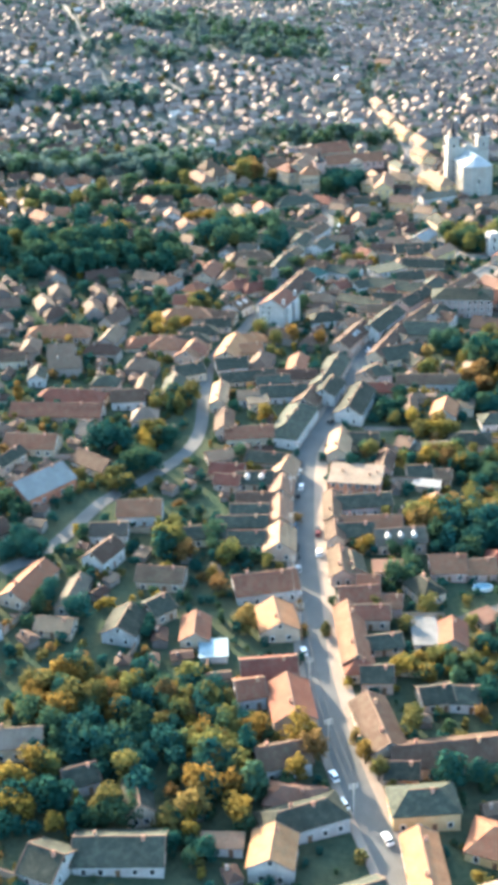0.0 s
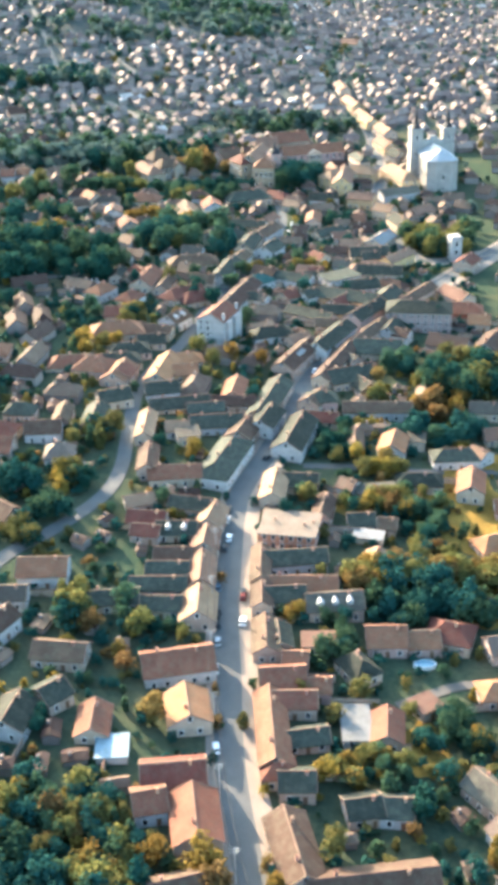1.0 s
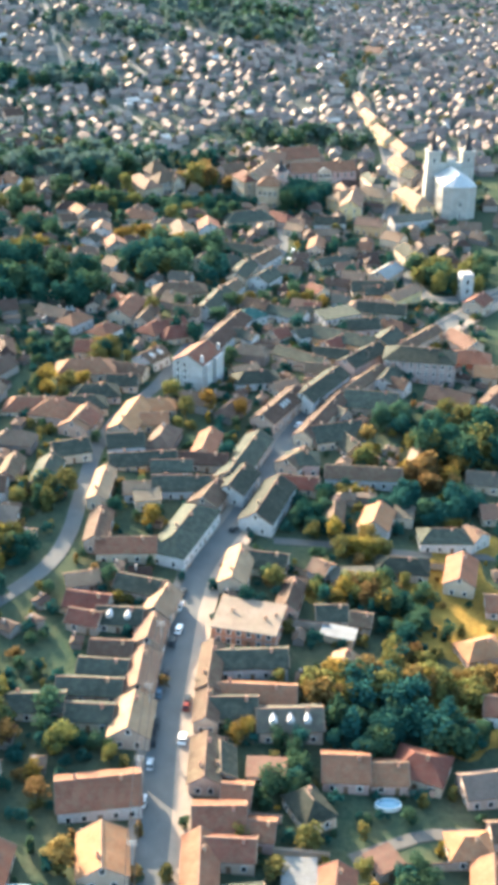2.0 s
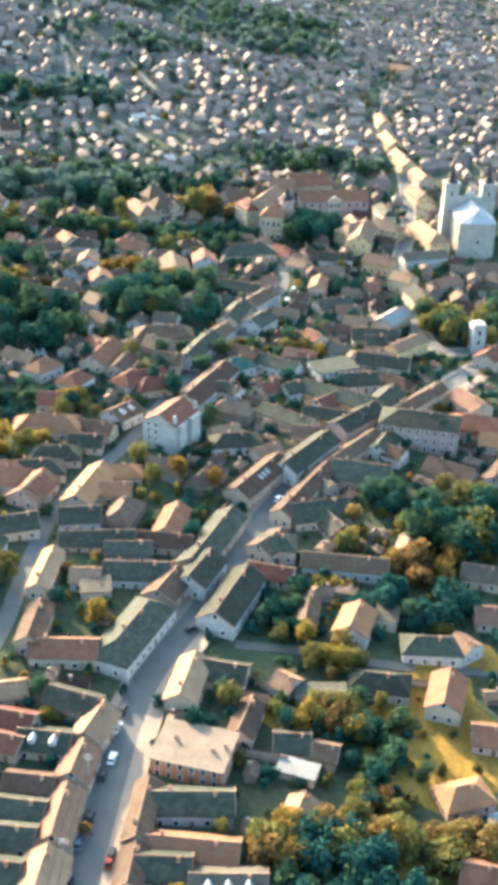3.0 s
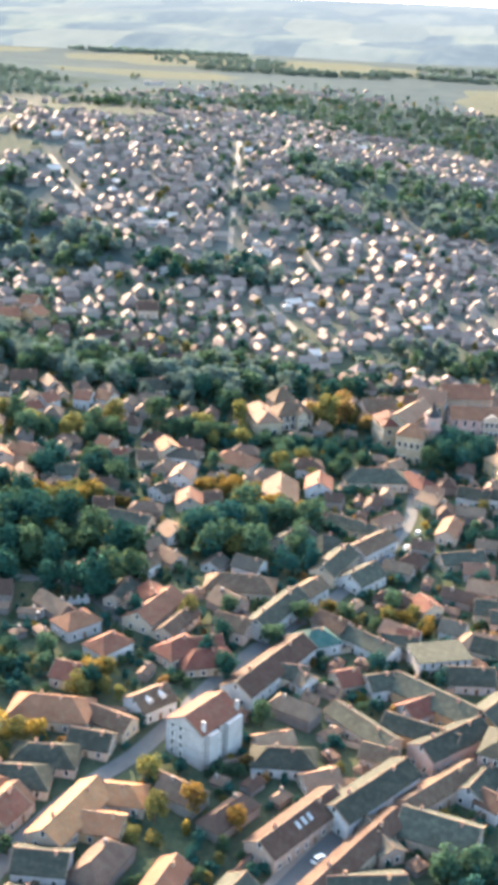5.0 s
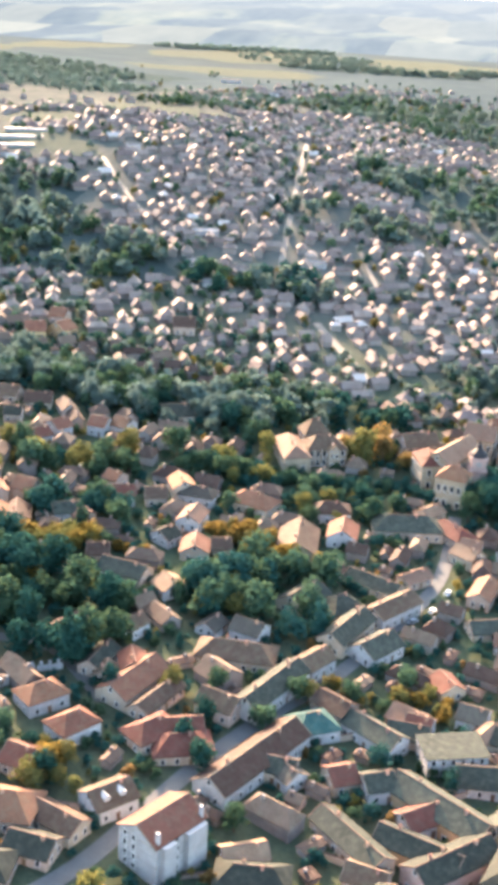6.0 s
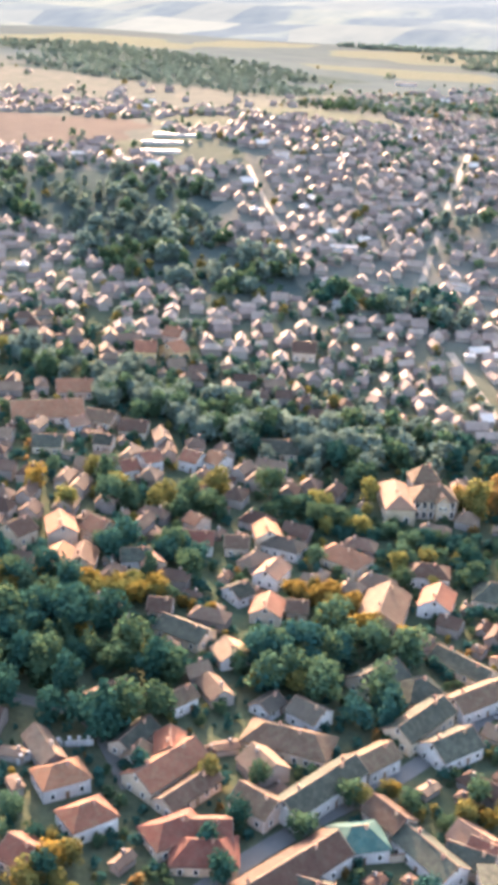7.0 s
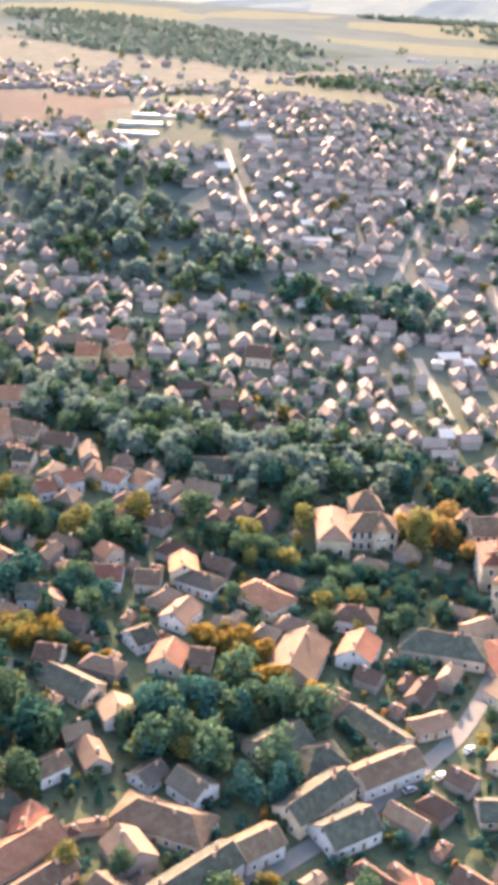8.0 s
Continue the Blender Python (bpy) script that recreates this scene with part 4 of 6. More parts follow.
building(70.1, 512.7, 17.7, 19.3, 14, 3.1, 4.9, "D", "cream", "g", chimneys=2, group=TOWN)
building(54.5, 488.8, 54.2, 12.3, 10, 3.5, 3.5, "B", "cream", "g", group=TOWN)
building(110.0, 601.7, 52.1, 35.8, 8, 4.7, 2.8, "B", "cream", "g", chimneys=2, group=TOWN)
building(109.1, 576.2, -10.4, 29.7, 15, 10.2, 3.3, "D", "pinkgrey", "h", storeys=3, chimneys=2, group=TOWN)
building(131.7, 588.2, -8.5, 19.1, 13, 3.5, 4.5, "O", "brick", "h", chimneys=2, group=TOWN)
building(137.0, 575.3, -10.0, 9.7, 11, 3.2, 3.8, "O", "cream", "g", group=TOWN)
building(137.5, 549.7, 60.5, 20.2, 12, 3.3, 4.2, "B", "white", "g", chimneys=2, group=TOWN)
building(74.3, 507.7, -61.6, 15.2, 10, 2.5, 3.5, "D", "cream", "g", group=TOWN)
building(65.9, 537.7, -50.2, 28.1, 8, 3.2, 2.8, "G", "cream", "g", chimneys=2, group=TOWN)
building(26.5, 598.2, 69.5, 38.0, 12, 3.9, 4.3, "B", "white", "g", chimneys=2, group=TOWN)
building(-2.7, 566.3, 54.5, 11.9, 11, 3.7, 3.8, "B", "white", "g", dormers=2, group=TOWN)
building(-27.9, 551.7, 8.5, 23.3, 14, 3.1, 4.9, "R", "cream", "h", chimneys=2, group=TOWN)
building(-23.4, 506.5, 75.7, 10.2, 12, 2.8, 4.2, "R", "cream", "g", group=TOWN)
building(-12.0, 554.2, -16.0, 17.2, 9, 2.9, 3.1, "B", "cream", "g", group=TOWN)
building(-21.8, 532.0, 11.0, 18.5, 12, 2.3, 4.2, "D", "cream", "h", chimneys=2, group=TOWN)
building(-26.8, 520.6, 12.0, 21.5, 12, 2.3, 4.2, "D", "cream", "h", chimneys=2, group=TOWN)
building(-12.3, 543.0, 0.8, 12.0, 10, 2.5, 3.5, "D", "cream", "g", group=TOWN)
building(66.0, 547.8, 59.3, 31.2, 11, 5.2, 3.8, "D", "white", "g", chimneys=2, group=TOWN)
building(49.4, 528.5, 62.8, 30.3, 10.5, 4.2, 3.8, "B", "cream", "g", chimneys=2, skylights=3, group=TOWN)
building(84.9, 579.7, 51.7, 24.8, 11, 5.2, 3.8, "D", "pink", "g", chimneys=2, group=TOWN)
building(78.9, 599.9, -28.4, 30.1, 12, 4.8, 4.2, "D", "ochre", "g", chimneys=2, group=TOWN)
building(97.4, 599.9, 62.4, 16.6, 12, 4.8, 4.2, "D", "ochre", "g", group=TOWN)
building(59.3, 578.9, -36.6, 24.1, 9, 3.9, 3.1, "D", "cream", "g", chimneys=2, group=TOWN)
building(74.7, 595.6, 48.6, 14.0, 10, 3.5, 3.5, "R", "white", "g", group=TOWN)
building(77.4, 626.0, 26.8, 18.0, 11, 6.4, 0.6, "D", "white", "f", storeys=2, chimneys=0, group=TOWN)
building(87.8, 619.9, 13.5, 15.5, 12, 2.8, 4.2, "D", "white", "g", group=TOWN)
building(93.8, 641.7, 3.6, 23.7, 13, 3.5, 4.5, "P", "cream", "h", chimneys=2, group=TOWN)
building(60.5, 603.9, 33.1, 8.4, 10, 3.5, 3.5, "D", "white", "g", group=TOWN)
building(50.3, 602.8, 37.1, 7.5, 10, 3.0, 3.5, "R", "cream", "g", group=TOWN)
building(40.2, 555.6, 12.5, 18.3, 11, 3.2, 3.8, "D", "white", "h", chimneys=2, group=TOWN)
building(51.6, 550.3, 35.6, 10.2, 9, 2.9, 3.1, "P", "cream", "g", group=TOWN)
building(66.0, 567.5, -4.7, 10.4, 9, 3.4, 3.1, "B", "cream", "g", group=TOWN)
building(32.9, 598.7, 3.5, 11.3, 9, 3.4, 3.1, "D", "cream", "g", group=TOWN)
building(37.5, 596.7, -33.8, 6.3, 8, 3.2, 2.8, "G", "white", "g", group=TOWN)
building(2.5, 602.0, 30.6, 13.9, 11, 3.2, 3.8, "R", "cream", "g", group=TOWN)
building(94.9, 565.1, 67.9, 16.6, 10, 3.5, 3.5, "D", "white", "g", group=TOWN)
building(98.9, 557.8, -30.3, 7.0, 9, 3.4, 3.1, "B", "white", "g", group=TOWN)
building(35.6, 562.9, 33.1, 11.2, 8, 2.7, 2.8, "P", "cream", "g", group=TOWN)
building(72.4, 727.4, 83.1, 16.1, 9, 3.4, 3.1, "R", "cream", "g", group=TOWN)
building(82.4, 766.9, 8.8, 14.8, 10, 4.0, 3.5, "D", "white", "g", group=TOWN)
building(63.1, 760.2, -0.5, 7.5, 10, 3.5, 3.5, "P", "cream", "g", group=TOWN)
building(36.0, 767.9, 16.5, 27.5, 15, 3.2, 5.2, "D", "cream", "h", group=TOWN)
building(42.3, 784.7, 60.9, 10.2, 9, 2.9, 3.1, "P", "cream", "g", group=TOWN)
building(53.7, 771.4, -40.9, 19.4, 11, 3.2, 3.8, "R", "cream", "h", group=TOWN)
building(47.0, 727.1, 53.3, 11.4, 8, 2.7, 2.8, "P", "cream", "g", group=TOWN)
building(34.7, 716.0, -18.7, 21.1, 10, 2.5, 3.5, "D", "cream", "g", chimneys=2, group=TOWN)
building(96.8, 661.3, 6.0, 8.7, 10, 3.5, 3.5, "D", "cream", "g", group=TOWN)
building(80.6, 647.4, -9.1, 8.3, 10, 3.5, 3.5, "G", "white", "g", group=TOWN)
building(70.0, 661.4, -51.5, 9.3, 9, 2.9, 3.1, "R", "cream", "g", group=TOWN)
building(86.1, 696.6, 8.1, 11.2, 9, 2.9, 3.1, "P", "white", "g", group=TOWN)
building(79.0, 704.8, 29.6, 17.9, 10, 2.5, 3.5, "D", "cream", "g", group=TOWN)
building(97.5, 726.8, -5.2, 8.2, 11, 3.2, 3.8, "R", "cream", "g", group=TOWN)
building(88.7, 682.3, -4.9, 10.9, 10, 3.0, 3.5, "P", "cream", "g", group=TOWN)
building(63.7, 631.9, 2.0, 11.9, 10, 2.5, 3.5, "D", "cream", "g", group=TOWN)
building(33.6, 677.3, 75.0, 23.0, 10.5, 4.0, 3.8, "D", "cream", "g", chimneys=3, group=TOWN)
building(44.3, 699.3, 62.0, 21.0, 10.5, 4.0, 3.6, "B", "white", "g", chimneys=2, group=TOWN)
building(21.1, 632.7, 73.2, 28.8, 10, 4.4, 3.8, "D", "white", "g", chimneys=3, group=TOWN)
building(28.6, 653.4, 66.0, 12.0, 9.5, 4.0, 3.4, "B", "white", "g", group=TOWN)
building(44.8, 672.4, 62.0, 15.3, 12, 3.3, 4.2, "D", "white", "g", chimneys=2, group=TOWN)
building(36.8, 621.8, 40.0, 13.5, 12, 3.3, 4.2, "T", "white", "h", group=TOWN)
building(40.8, 633.7, -25.0, 11.5, 9.5, 3.8, 3.4, "B", "cream", "g", group=TOWN)
building(54.6, 626.4, -28.0, 19.0, 9.5, 3.8, 3.4, "D", "white", "g", chimneys=2, group=TOWN)
building(14.5, 692.2, 69.9, 16.3, 13, 3.0, 4.5, "D", "cream", "g", group=TOWN)
building(-49.0, 635.2, 71.4, 14.5, 9, 3.0, 3.0, "B", "cream", "g", group=TOWN)
building(-31.9, 624.2, 87.3, 13.9, 8, 3.0, 2.8, "D", "cream", "g", group=TOWN)
building(-30.6, 646.4, 70.7, 9.1, 8, 3.5, 2.8, "B", "white", "g", group=TOWN)
building(27.1, 693.5, 52.0, 13.4, 13, 2.8, 4.6, "D", "cream", "h", group=TOWN)
building(1.0, 731.9, -78.5, 22.8, 16, 3.4, 5.6, "B", "cream", "g", chimneys=2, group=TOWN)
building(14.7, 747.7, -81.0, 13.6, 12, 3.8, 4.2, "O", "white", "g", group=TOWN)
building(5.6, 764.6, 18.5, 14.8, 11, 4.2, 3.8, "B", "white", "h", group=TOWN)
building(-24.5, 757.0, -14.1, 18.3, 13, 3.5, 4.5, "R", "cream", "h", chimneys=2, group=TOWN)
building(-73.6, 734.8, 25.7, 11.0, 11, 3.7, 3.8, "R", "white", "g", group=TOWN)
building(-80.9, 746.7, -16.2, 6.8, 9, 3.9, 3.1, "O", "cream", "g", group=TOWN)
building(-116.5, 709.5, -49.0, 14.0, 11, 5.2, 3.8, "O", "cream", "g", group=TOWN)
building(-105.2, 717.8, -9.2, 9.0, 12, 4.8, 4.2, "R", "cream", "g", group=TOWN)
building(-104.8, 690.6, -70.3, 15.7, 11, 3.7, 3.8, "O", "cream", "g", group=TOWN)
building(-99.6, 697.9, -64.6, 12.5, 11, 3.2, 3.8, "B", "cream", "g", group=TOWN)
building(-85.3, 710.1, 34.6, 9.7, 10, 3.5, 3.5, "D", "white", "g", group=TOWN)
building(-78.8, 710.4, -38.3, 7.4, 9, 3.4, 3.1, "P", "cream", "g", group=TOWN)
building(-128.3, 699.1, 79.2, 9.6, 12, 3.8, 4.2, "B", "cream", "g", group=TOWN)
building(-47.7, 680.2, -6.0, 17.4, 11, 2.7, 3.8, "D", "cream", "g", group=TOWN)
building(-61.1, 687.4, 20.1, 7.5, 10, 3.0, 3.5, "B", "cream", "g", group=TOWN)
building(-31.8, 708.2, -73.1, 11.6, 11, 3.2, 3.8, "R", "cream", "g", group=TOWN)
building(-24.0, 715.1, 21.8, 6.8, 9, 2.9, 3.1, "B", "cream", "g", group=TOWN)
building(-44.9, 711.8, 67.8, 7.5, 10, 3.0, 3.5, "D", "white", "g", group=TOWN)
building(-29.3, 677.1, -36.7, 8.3, 11, 3.2, 3.8, "P", "white", "g", group=TOWN)
building(-55.3, 755.0, -54.9, 11.1, 10, 4.5, 3.5, "O", "cream", "g", group=TOWN)
building(-61.0, 741.6, 24.4, 8.5, 10, 3.5, 3.5, "B", "cream", "g", group=TOWN)
building(-46.4, 751.9, 0.2, 14.5, 10, 3.5, 3.5, "G", "white", "h", group=TOWN)
building(-41.3, 730.8, -87.8, 12.3, 10, 3.5, 3.5, "P", "white", "g", group=TOWN)
building(-17.7, 617.6, 76.0, 22.0, 12, 3.3, 4.4, "R", "cream", "g", chimneys=2, group=TOWN)
building(-21.3, 626.1, -59.4, 9.4, 9, 3.9, 3.1, "O", "cream", "g", group=TOWN)
building(-38.3, 598.4, 56.0, 13.0, 10.5, 3.8, 3.8, "R", "white", "h", group=TOWN)
building(-24.2, 589.7, 62.0, 12.5, 10.5, 3.8, 3.8, "R", "white", "h", group=TOWN)
building(-3.5, 597.9, 59.5, 15.0, 11, 3.2, 3.8, "R", "cream", "h", group=TOWN)
building(6.2, 596.1, 28.5, 16.6, 12, 2.8, 4.2, "R", "cream", "h", group=TOWN)
building(-8.6, 613.6, 76.5, 19.0, 8, 2.6, 3.0, "B", "cream", "g", group=TOWN)
building(9.6, 619.0, -12.0, 12.0, 10.5, 3.6, 3.8, "B", "pink", "g", group=TOWN)
building(4.4, 662.9, -12.2, 10.3, 10, 3.5, 3.5, "G", "white", "g", group=TOWN)
building(4.6, 648.5, 7.8, 25.2, 13, 3.0, 4.5, "B", "cream", "h", chimneys=2, group=TOWN)
building(-8.1, 660.5, 78.7, 8.2, 8, 2.3, 2.8, "G", "white", "g", group=TOWN)
building(-190.0, 824.5, 38.8, 16.9, 14, 3.1, 4.9, "R", "cream", "g", group=TOWN)
building(-185.5, 796.5, 40.1, 31.2, 18, 2.3, 6.3, "R", "pink", "g", group=TOWN)
building(-168.0, 794.1, 57.4, 8.5, 10, 2.5, 3.5, "P", "white", "g", group=TOWN)
building(-162.6, 805.4, 9.1, 13.6, 12, 2.8, 4.2, "B", "cream", "g", group=TOWN)
building(-145.9, 806.1, 20.6, 11.8, 12, 2.8, 4.2, "B", "cream", "g", group=TOWN)
building(-123.5, 781.0, 63.8, 8.2, 11, 4.2, 3.8, "R", "white", "g", group=TOWN)
building(-109.0, 793.4, -0.8, 8.2, 11, 4.2, 3.8, "R", "white", "g", group=TOWN)
building(-100.0, 798.5, -13.0, 8.2, 11, 4.2, 3.8, "R", "white", "g", group=TOWN)
building(-126.7, 769.8, 58.8, 7.5, 10, 3.5, 3.5, "R", "white", "g", group=TOWN)
building(-147.5, 784.8, 18.6, 7.5, 10, 3.5, 3.5, "D", "cream", "g", group=TOWN)
building(-165.4, 769.2, 27.4, 11.8, 12, 2.8, 4.2, "D", "cream", "g", group=TOWN)
building(-86.9, 829.2, 29.7, 16.1, 14, 2.3, 4.9, "D", "cream", "g", group=TOWN)
building(-124.0, 936.3, 22.8, 11.8, 14, 4.1, 4.9, "B", "cream", "g", group=TOWN)
building(-187.9, 883.6, 29.8, 10.5, 14, 4.1, 4.9, "O", "ochre", "g", group=TOWN)
building(-176.3, 892.1, 71.4, 9.8, 13, 4.5, 4.5, "O", "ochre", "g", group=TOWN)
building(-186.4, 909.9, 6.0, 9.0, 12, 3.8, 4.2, "R", "cream", "g", group=TOWN)
building(66.3, 635.1, -5.5, 7.5, 10, 3.5, 3.5, "R", "white", "g", group=TOWN)
building(-29.7, 570.6, -6.1, 8.2, 11, 3.2, 3.8, "R", "cream", "g", group=TOWN)
building(-41.2, 635.2, 27.0, 8.1, 9, 2.3, 3.1, "G", "cream", "g", group=TOWN)
building(-27.0, 618.6, -75.3, 6.0, 8, 2.7, 2.8, "B", "cream", "g", group=TOWN)
building(62.5, 638.3, -21.3, 10.2, 10, 3.0, 3.5, "P", "cream", "g", group=TOWN)
building(-12.6, 819.7, 31.0, 18.0, 13, 8.2, 4.6, "B", "sand", "h", storeys=2, tall=True, name="palace", label="cream two-storey palace block with a brown hipped roof", category="palace", group=TOWN)
building(-25.2, 812.0, -61.0, 26.0, 12.5, 6.2, 4.8, "P", "sand", "h", storeys=1, tall=True, name="palace", label="cream palace wing with three tall windows in its end", category="palace", group=TOWN)
building(-19.5, 829.0, 33.0, 12.0, 11, 10.0, 5.5, "B", "sand", "h", storeys=3, name="palace", label="steep tiled pavilion roof over a cream palace block", category="palace", group=TOWN)
building(-7.2, 815.8, -59.0, 6.0, 5.5, 8.6, 2.6, "B", "sand", "g", storeys=2, name="palace", label="small gabled palace bay with paired windows", category="palace", group=TOWN)
building(48.0, 804.9, -9.1, 12.6, 12, 13.3, 4.2, "R", "sand", "h", storeys=2, tall=True, name="castle", label="cream square castle house with tall arched windows and a tiled hip", category="castle", group=TOWN)
building(25.4, 844.4, 33.6, 15.7, 13, 8.4, 4.5, "B", "pink", "g", storeys=2, tall=True, name="castle", label="long pinkish castle wing under a brown tiled roof", category="castle", group=TOWN)
building(43.3, 830.5, 71.7, 30.4, 13, 12.4, 4.5, "P", "sand", "g", storeys=2, tall=True, name="castle", label="castle range with a roof coloured bright as if sunlit", category="castle", group=TOWN)
building(34.7, 821.9, -63.0, 16.1, 11, 11.2, 3.8, "R", "sand", "h", storeys=2, tall=True, name="castle", label="stout cream castle corner block with a tiled hip", category="castle", group=TOWN)
building(52.0, 859.0, -3.0, 13.4, 14, 12.1, 4.9, "P", "sand", "g", storeys=2, tall=True, name="castle", label="high castle hall with a pale gable", category="castle", group=TOWN)
building(66.7, 874.1, 18.8, 24.8, 15, 11.8, 5.2, "R", "sand", "g", storeys=2, name="castle", label="high castle hall under a broad brown tiled roof", category="castle", group=TOWN)
building(81.3, 854.9, 12.5, 40.6, 13, 9.4, 4.5, "R", "pink", "g", storeys=2, tall=True, name="castle", pediment=True, label="long cream castle front with rows of arched windows", category="castle", group=TOWN)
building(127.9, 776.3, 18.5, 23.9, 10, 4.5, 3.5, "G", "white", "g", group=TOWN)
building(94.1, 807.3, 36.9, 22.7, 12, 6.8, 4.2, "P", "ochre", "h", storeys=2, group=TOWN)
building(109.7, 818.5, -29.3, 20.5, 11, 6.2, 3.8, "P", "ochre", "h", storeys=2, group=TOWN)
building(133.4, 811.0, -73.8, 34.4, 12, 6.8, 4.2, "P", "ochre", "h", storeys=2, group=TOWN)
building(104.0, 762.7, -22.7, 15.6, 11, 5.2, 3.8, "P", "ochre", "g", group=TOWN)
building(114.7, 739.1, -34.4, 11.5, 11, 5.2, 3.8, "P", "cream", "g", group=TOWN)
building(120.6, 717.8, -74.1, 15.4, 11, 5.2, 3.8, "D", "cream", "g", group=TOWN)
building(105.5, 687.6, 57.6, 19.4, 11, 4.2, 3.8, "W", "cream", "g", chimneys=2, group=TOWN)
building(134.2, 886.4, -75.3, 22.5, 10, 5.5, 3.5, "P", "ochre", "g", storeys=2, group=TOWN)
building(129.6, 958.5, -80.0, 37.9, 10, 5.5, 3.5, "P", "ochre", "g", storeys=2, group=TOWN)
building(123.9, 1000.4, -80.2, 33.5, 10, 5.5, 3.5, "P", "ochre", "g", storeys=2, group=TOWN)
building(138.7, 922.5, -77.6, 23.9, 10, 5.5, 3.5, "P", "cream", "g", storeys=2, group=TOWN)
building(145.2, 1212.0, -32.1, 17.3, 14, 4.1, 4.9, "P", "cream", "g", group=TOWN)
building(121.0, 1049.5, -85.2, 29.0, 10, 4.5, 3.5, "P", "cream", "g", group=TOWN)
building(110.1, 830.2, -75.5, 20.7, 7, 11.6, 2.4, "D", "cream", "h", storeys=2, group=TOWN)
building(79.8, 764.6, -6.8, 13.4, 11, 4.2, 3.8, "D", "white", "g", group=TOWN)
building(62.5, 753.4, -27.6, 10.5, 10, 3.5, 3.5, "P", "cream", "g", group=TOWN)
building(135.9, 741.8, 39.5, 16.3, 11, 3.2, 3.8, "P", "cream", "g", group=TOWN)
building(132.0, 606.0, -59.6, 16.9, 11, 4.2, 3.8, "P", "cream", "g", group=TOWN)
building(146.2, 653.3, 58.3, 12.3, 11, 4.2, 3.8, "R", "cream", "g", group=TOWN)
building(96.9, 666.6, 2.6, 20.5, 12, 3.8, 4.2, "D", "cream", "g", chimneys=2, group=TOWN)
building(98.9, 638.1, -12.3, 22.2, 11, 4.2, 3.8, "D", "cream", "g", chimneys=2, group=TOWN)
building(110.4, 657.8, 48.6, 21.0, 9, 4.8, 3.1, "P", "ochre", "g", chimneys=2, group=TOWN)
building(76.4, 581.9, -13.8, 22.6, 10, 4.5, 3.5, "D", "ochre", "g", chimneys=2, group=TOWN)
building(138.2, 859.2, -59.8, 11.4, 10, 5.5, 3.5, "D", "cream", "g", storeys=2, group=TOWN)
building(96.5, 799.6, 81.4, 32.4, 12, 7.8, 4.2, "P", "ochre", "g", storeys=2, group=TOWN)
building(92.2, 815.9, -78.4, 15.0, 12, 6.8, 4.2, "P", "ochre", "g", storeys=2, group=TOWN)

for x, y, turn, L, W in ((-167, 1086, 28, 17, 9), (-153, 1034, 20, 12, 8), (-134, 1008, 12, 10, 7), (-88, 1081, 4, 13, 7), (-278, 1222, 25, 12, 8), (-440, 1935, 8, 26, 9)):
    building(x, y, turn, L, W, 3.4, 1.6, "W", "white", "g", windows=False, chimneys=0, name="warehouse", label="long low warehouse with a white sheet metal roof", category="warehouse")

# ---------------------------------------------------------------- yard walls between the houses


def yard_wall(x, y, turn, length, height):
    ob = new("yard_wall")
    ob.matrix_basis = at_plan(x, y, ground_z(x, y), turn)
    tagged(ob, "low pale rendered yard wall with a tiled coping", "wall", "yard walls")
    bm = bmesh.new()
    add_box(bm, 0, -.18, -1.5, length, .18, height)
    part("panel", bm, WALLS["cream"], ob)
    bm = bmesh.new()
    ring = ((-.34, height), (.34, height), (0, height + .28))
    add_prism(bm, [(-.1, p, q) for p, q in ring], [(length + .1, p, q) for p, q in ring])
    part("coping", bm, RIDGE, ob, "pale tile coping")


rng = random.Random(41)
for hx, hy, turn, L, W in list(TAKEN)[8:200:2]:
    if hy > 700:
        continue
    e, d = rng.choice((-1, 1)), rng.choice((-1, 1))
    c, s = math.cos(radians(turn)), math.sin(radians(turn))
    px, py = e * (L / 2 + 0.1), d * W / 2
    x0, y0, length, height = hx + px * c - py * s, hy + px * s + py * c, rng.uniform(6, 13), rng.uniform(1.6, 2.4)
    ends = [(x0 + e * c * length * k / 4, y0 + e * s * length * k / 4) for k in range(5)]
    if all(math.hypot(p.x - x, p.y - y) > half + 1.5 for x, y in ends for line, half in ROADS for p in line):
        yard_wall(x0, y0, turn + (0 if e > 0 else 180), length, height)

# ---------------------------------------------------------------- trees


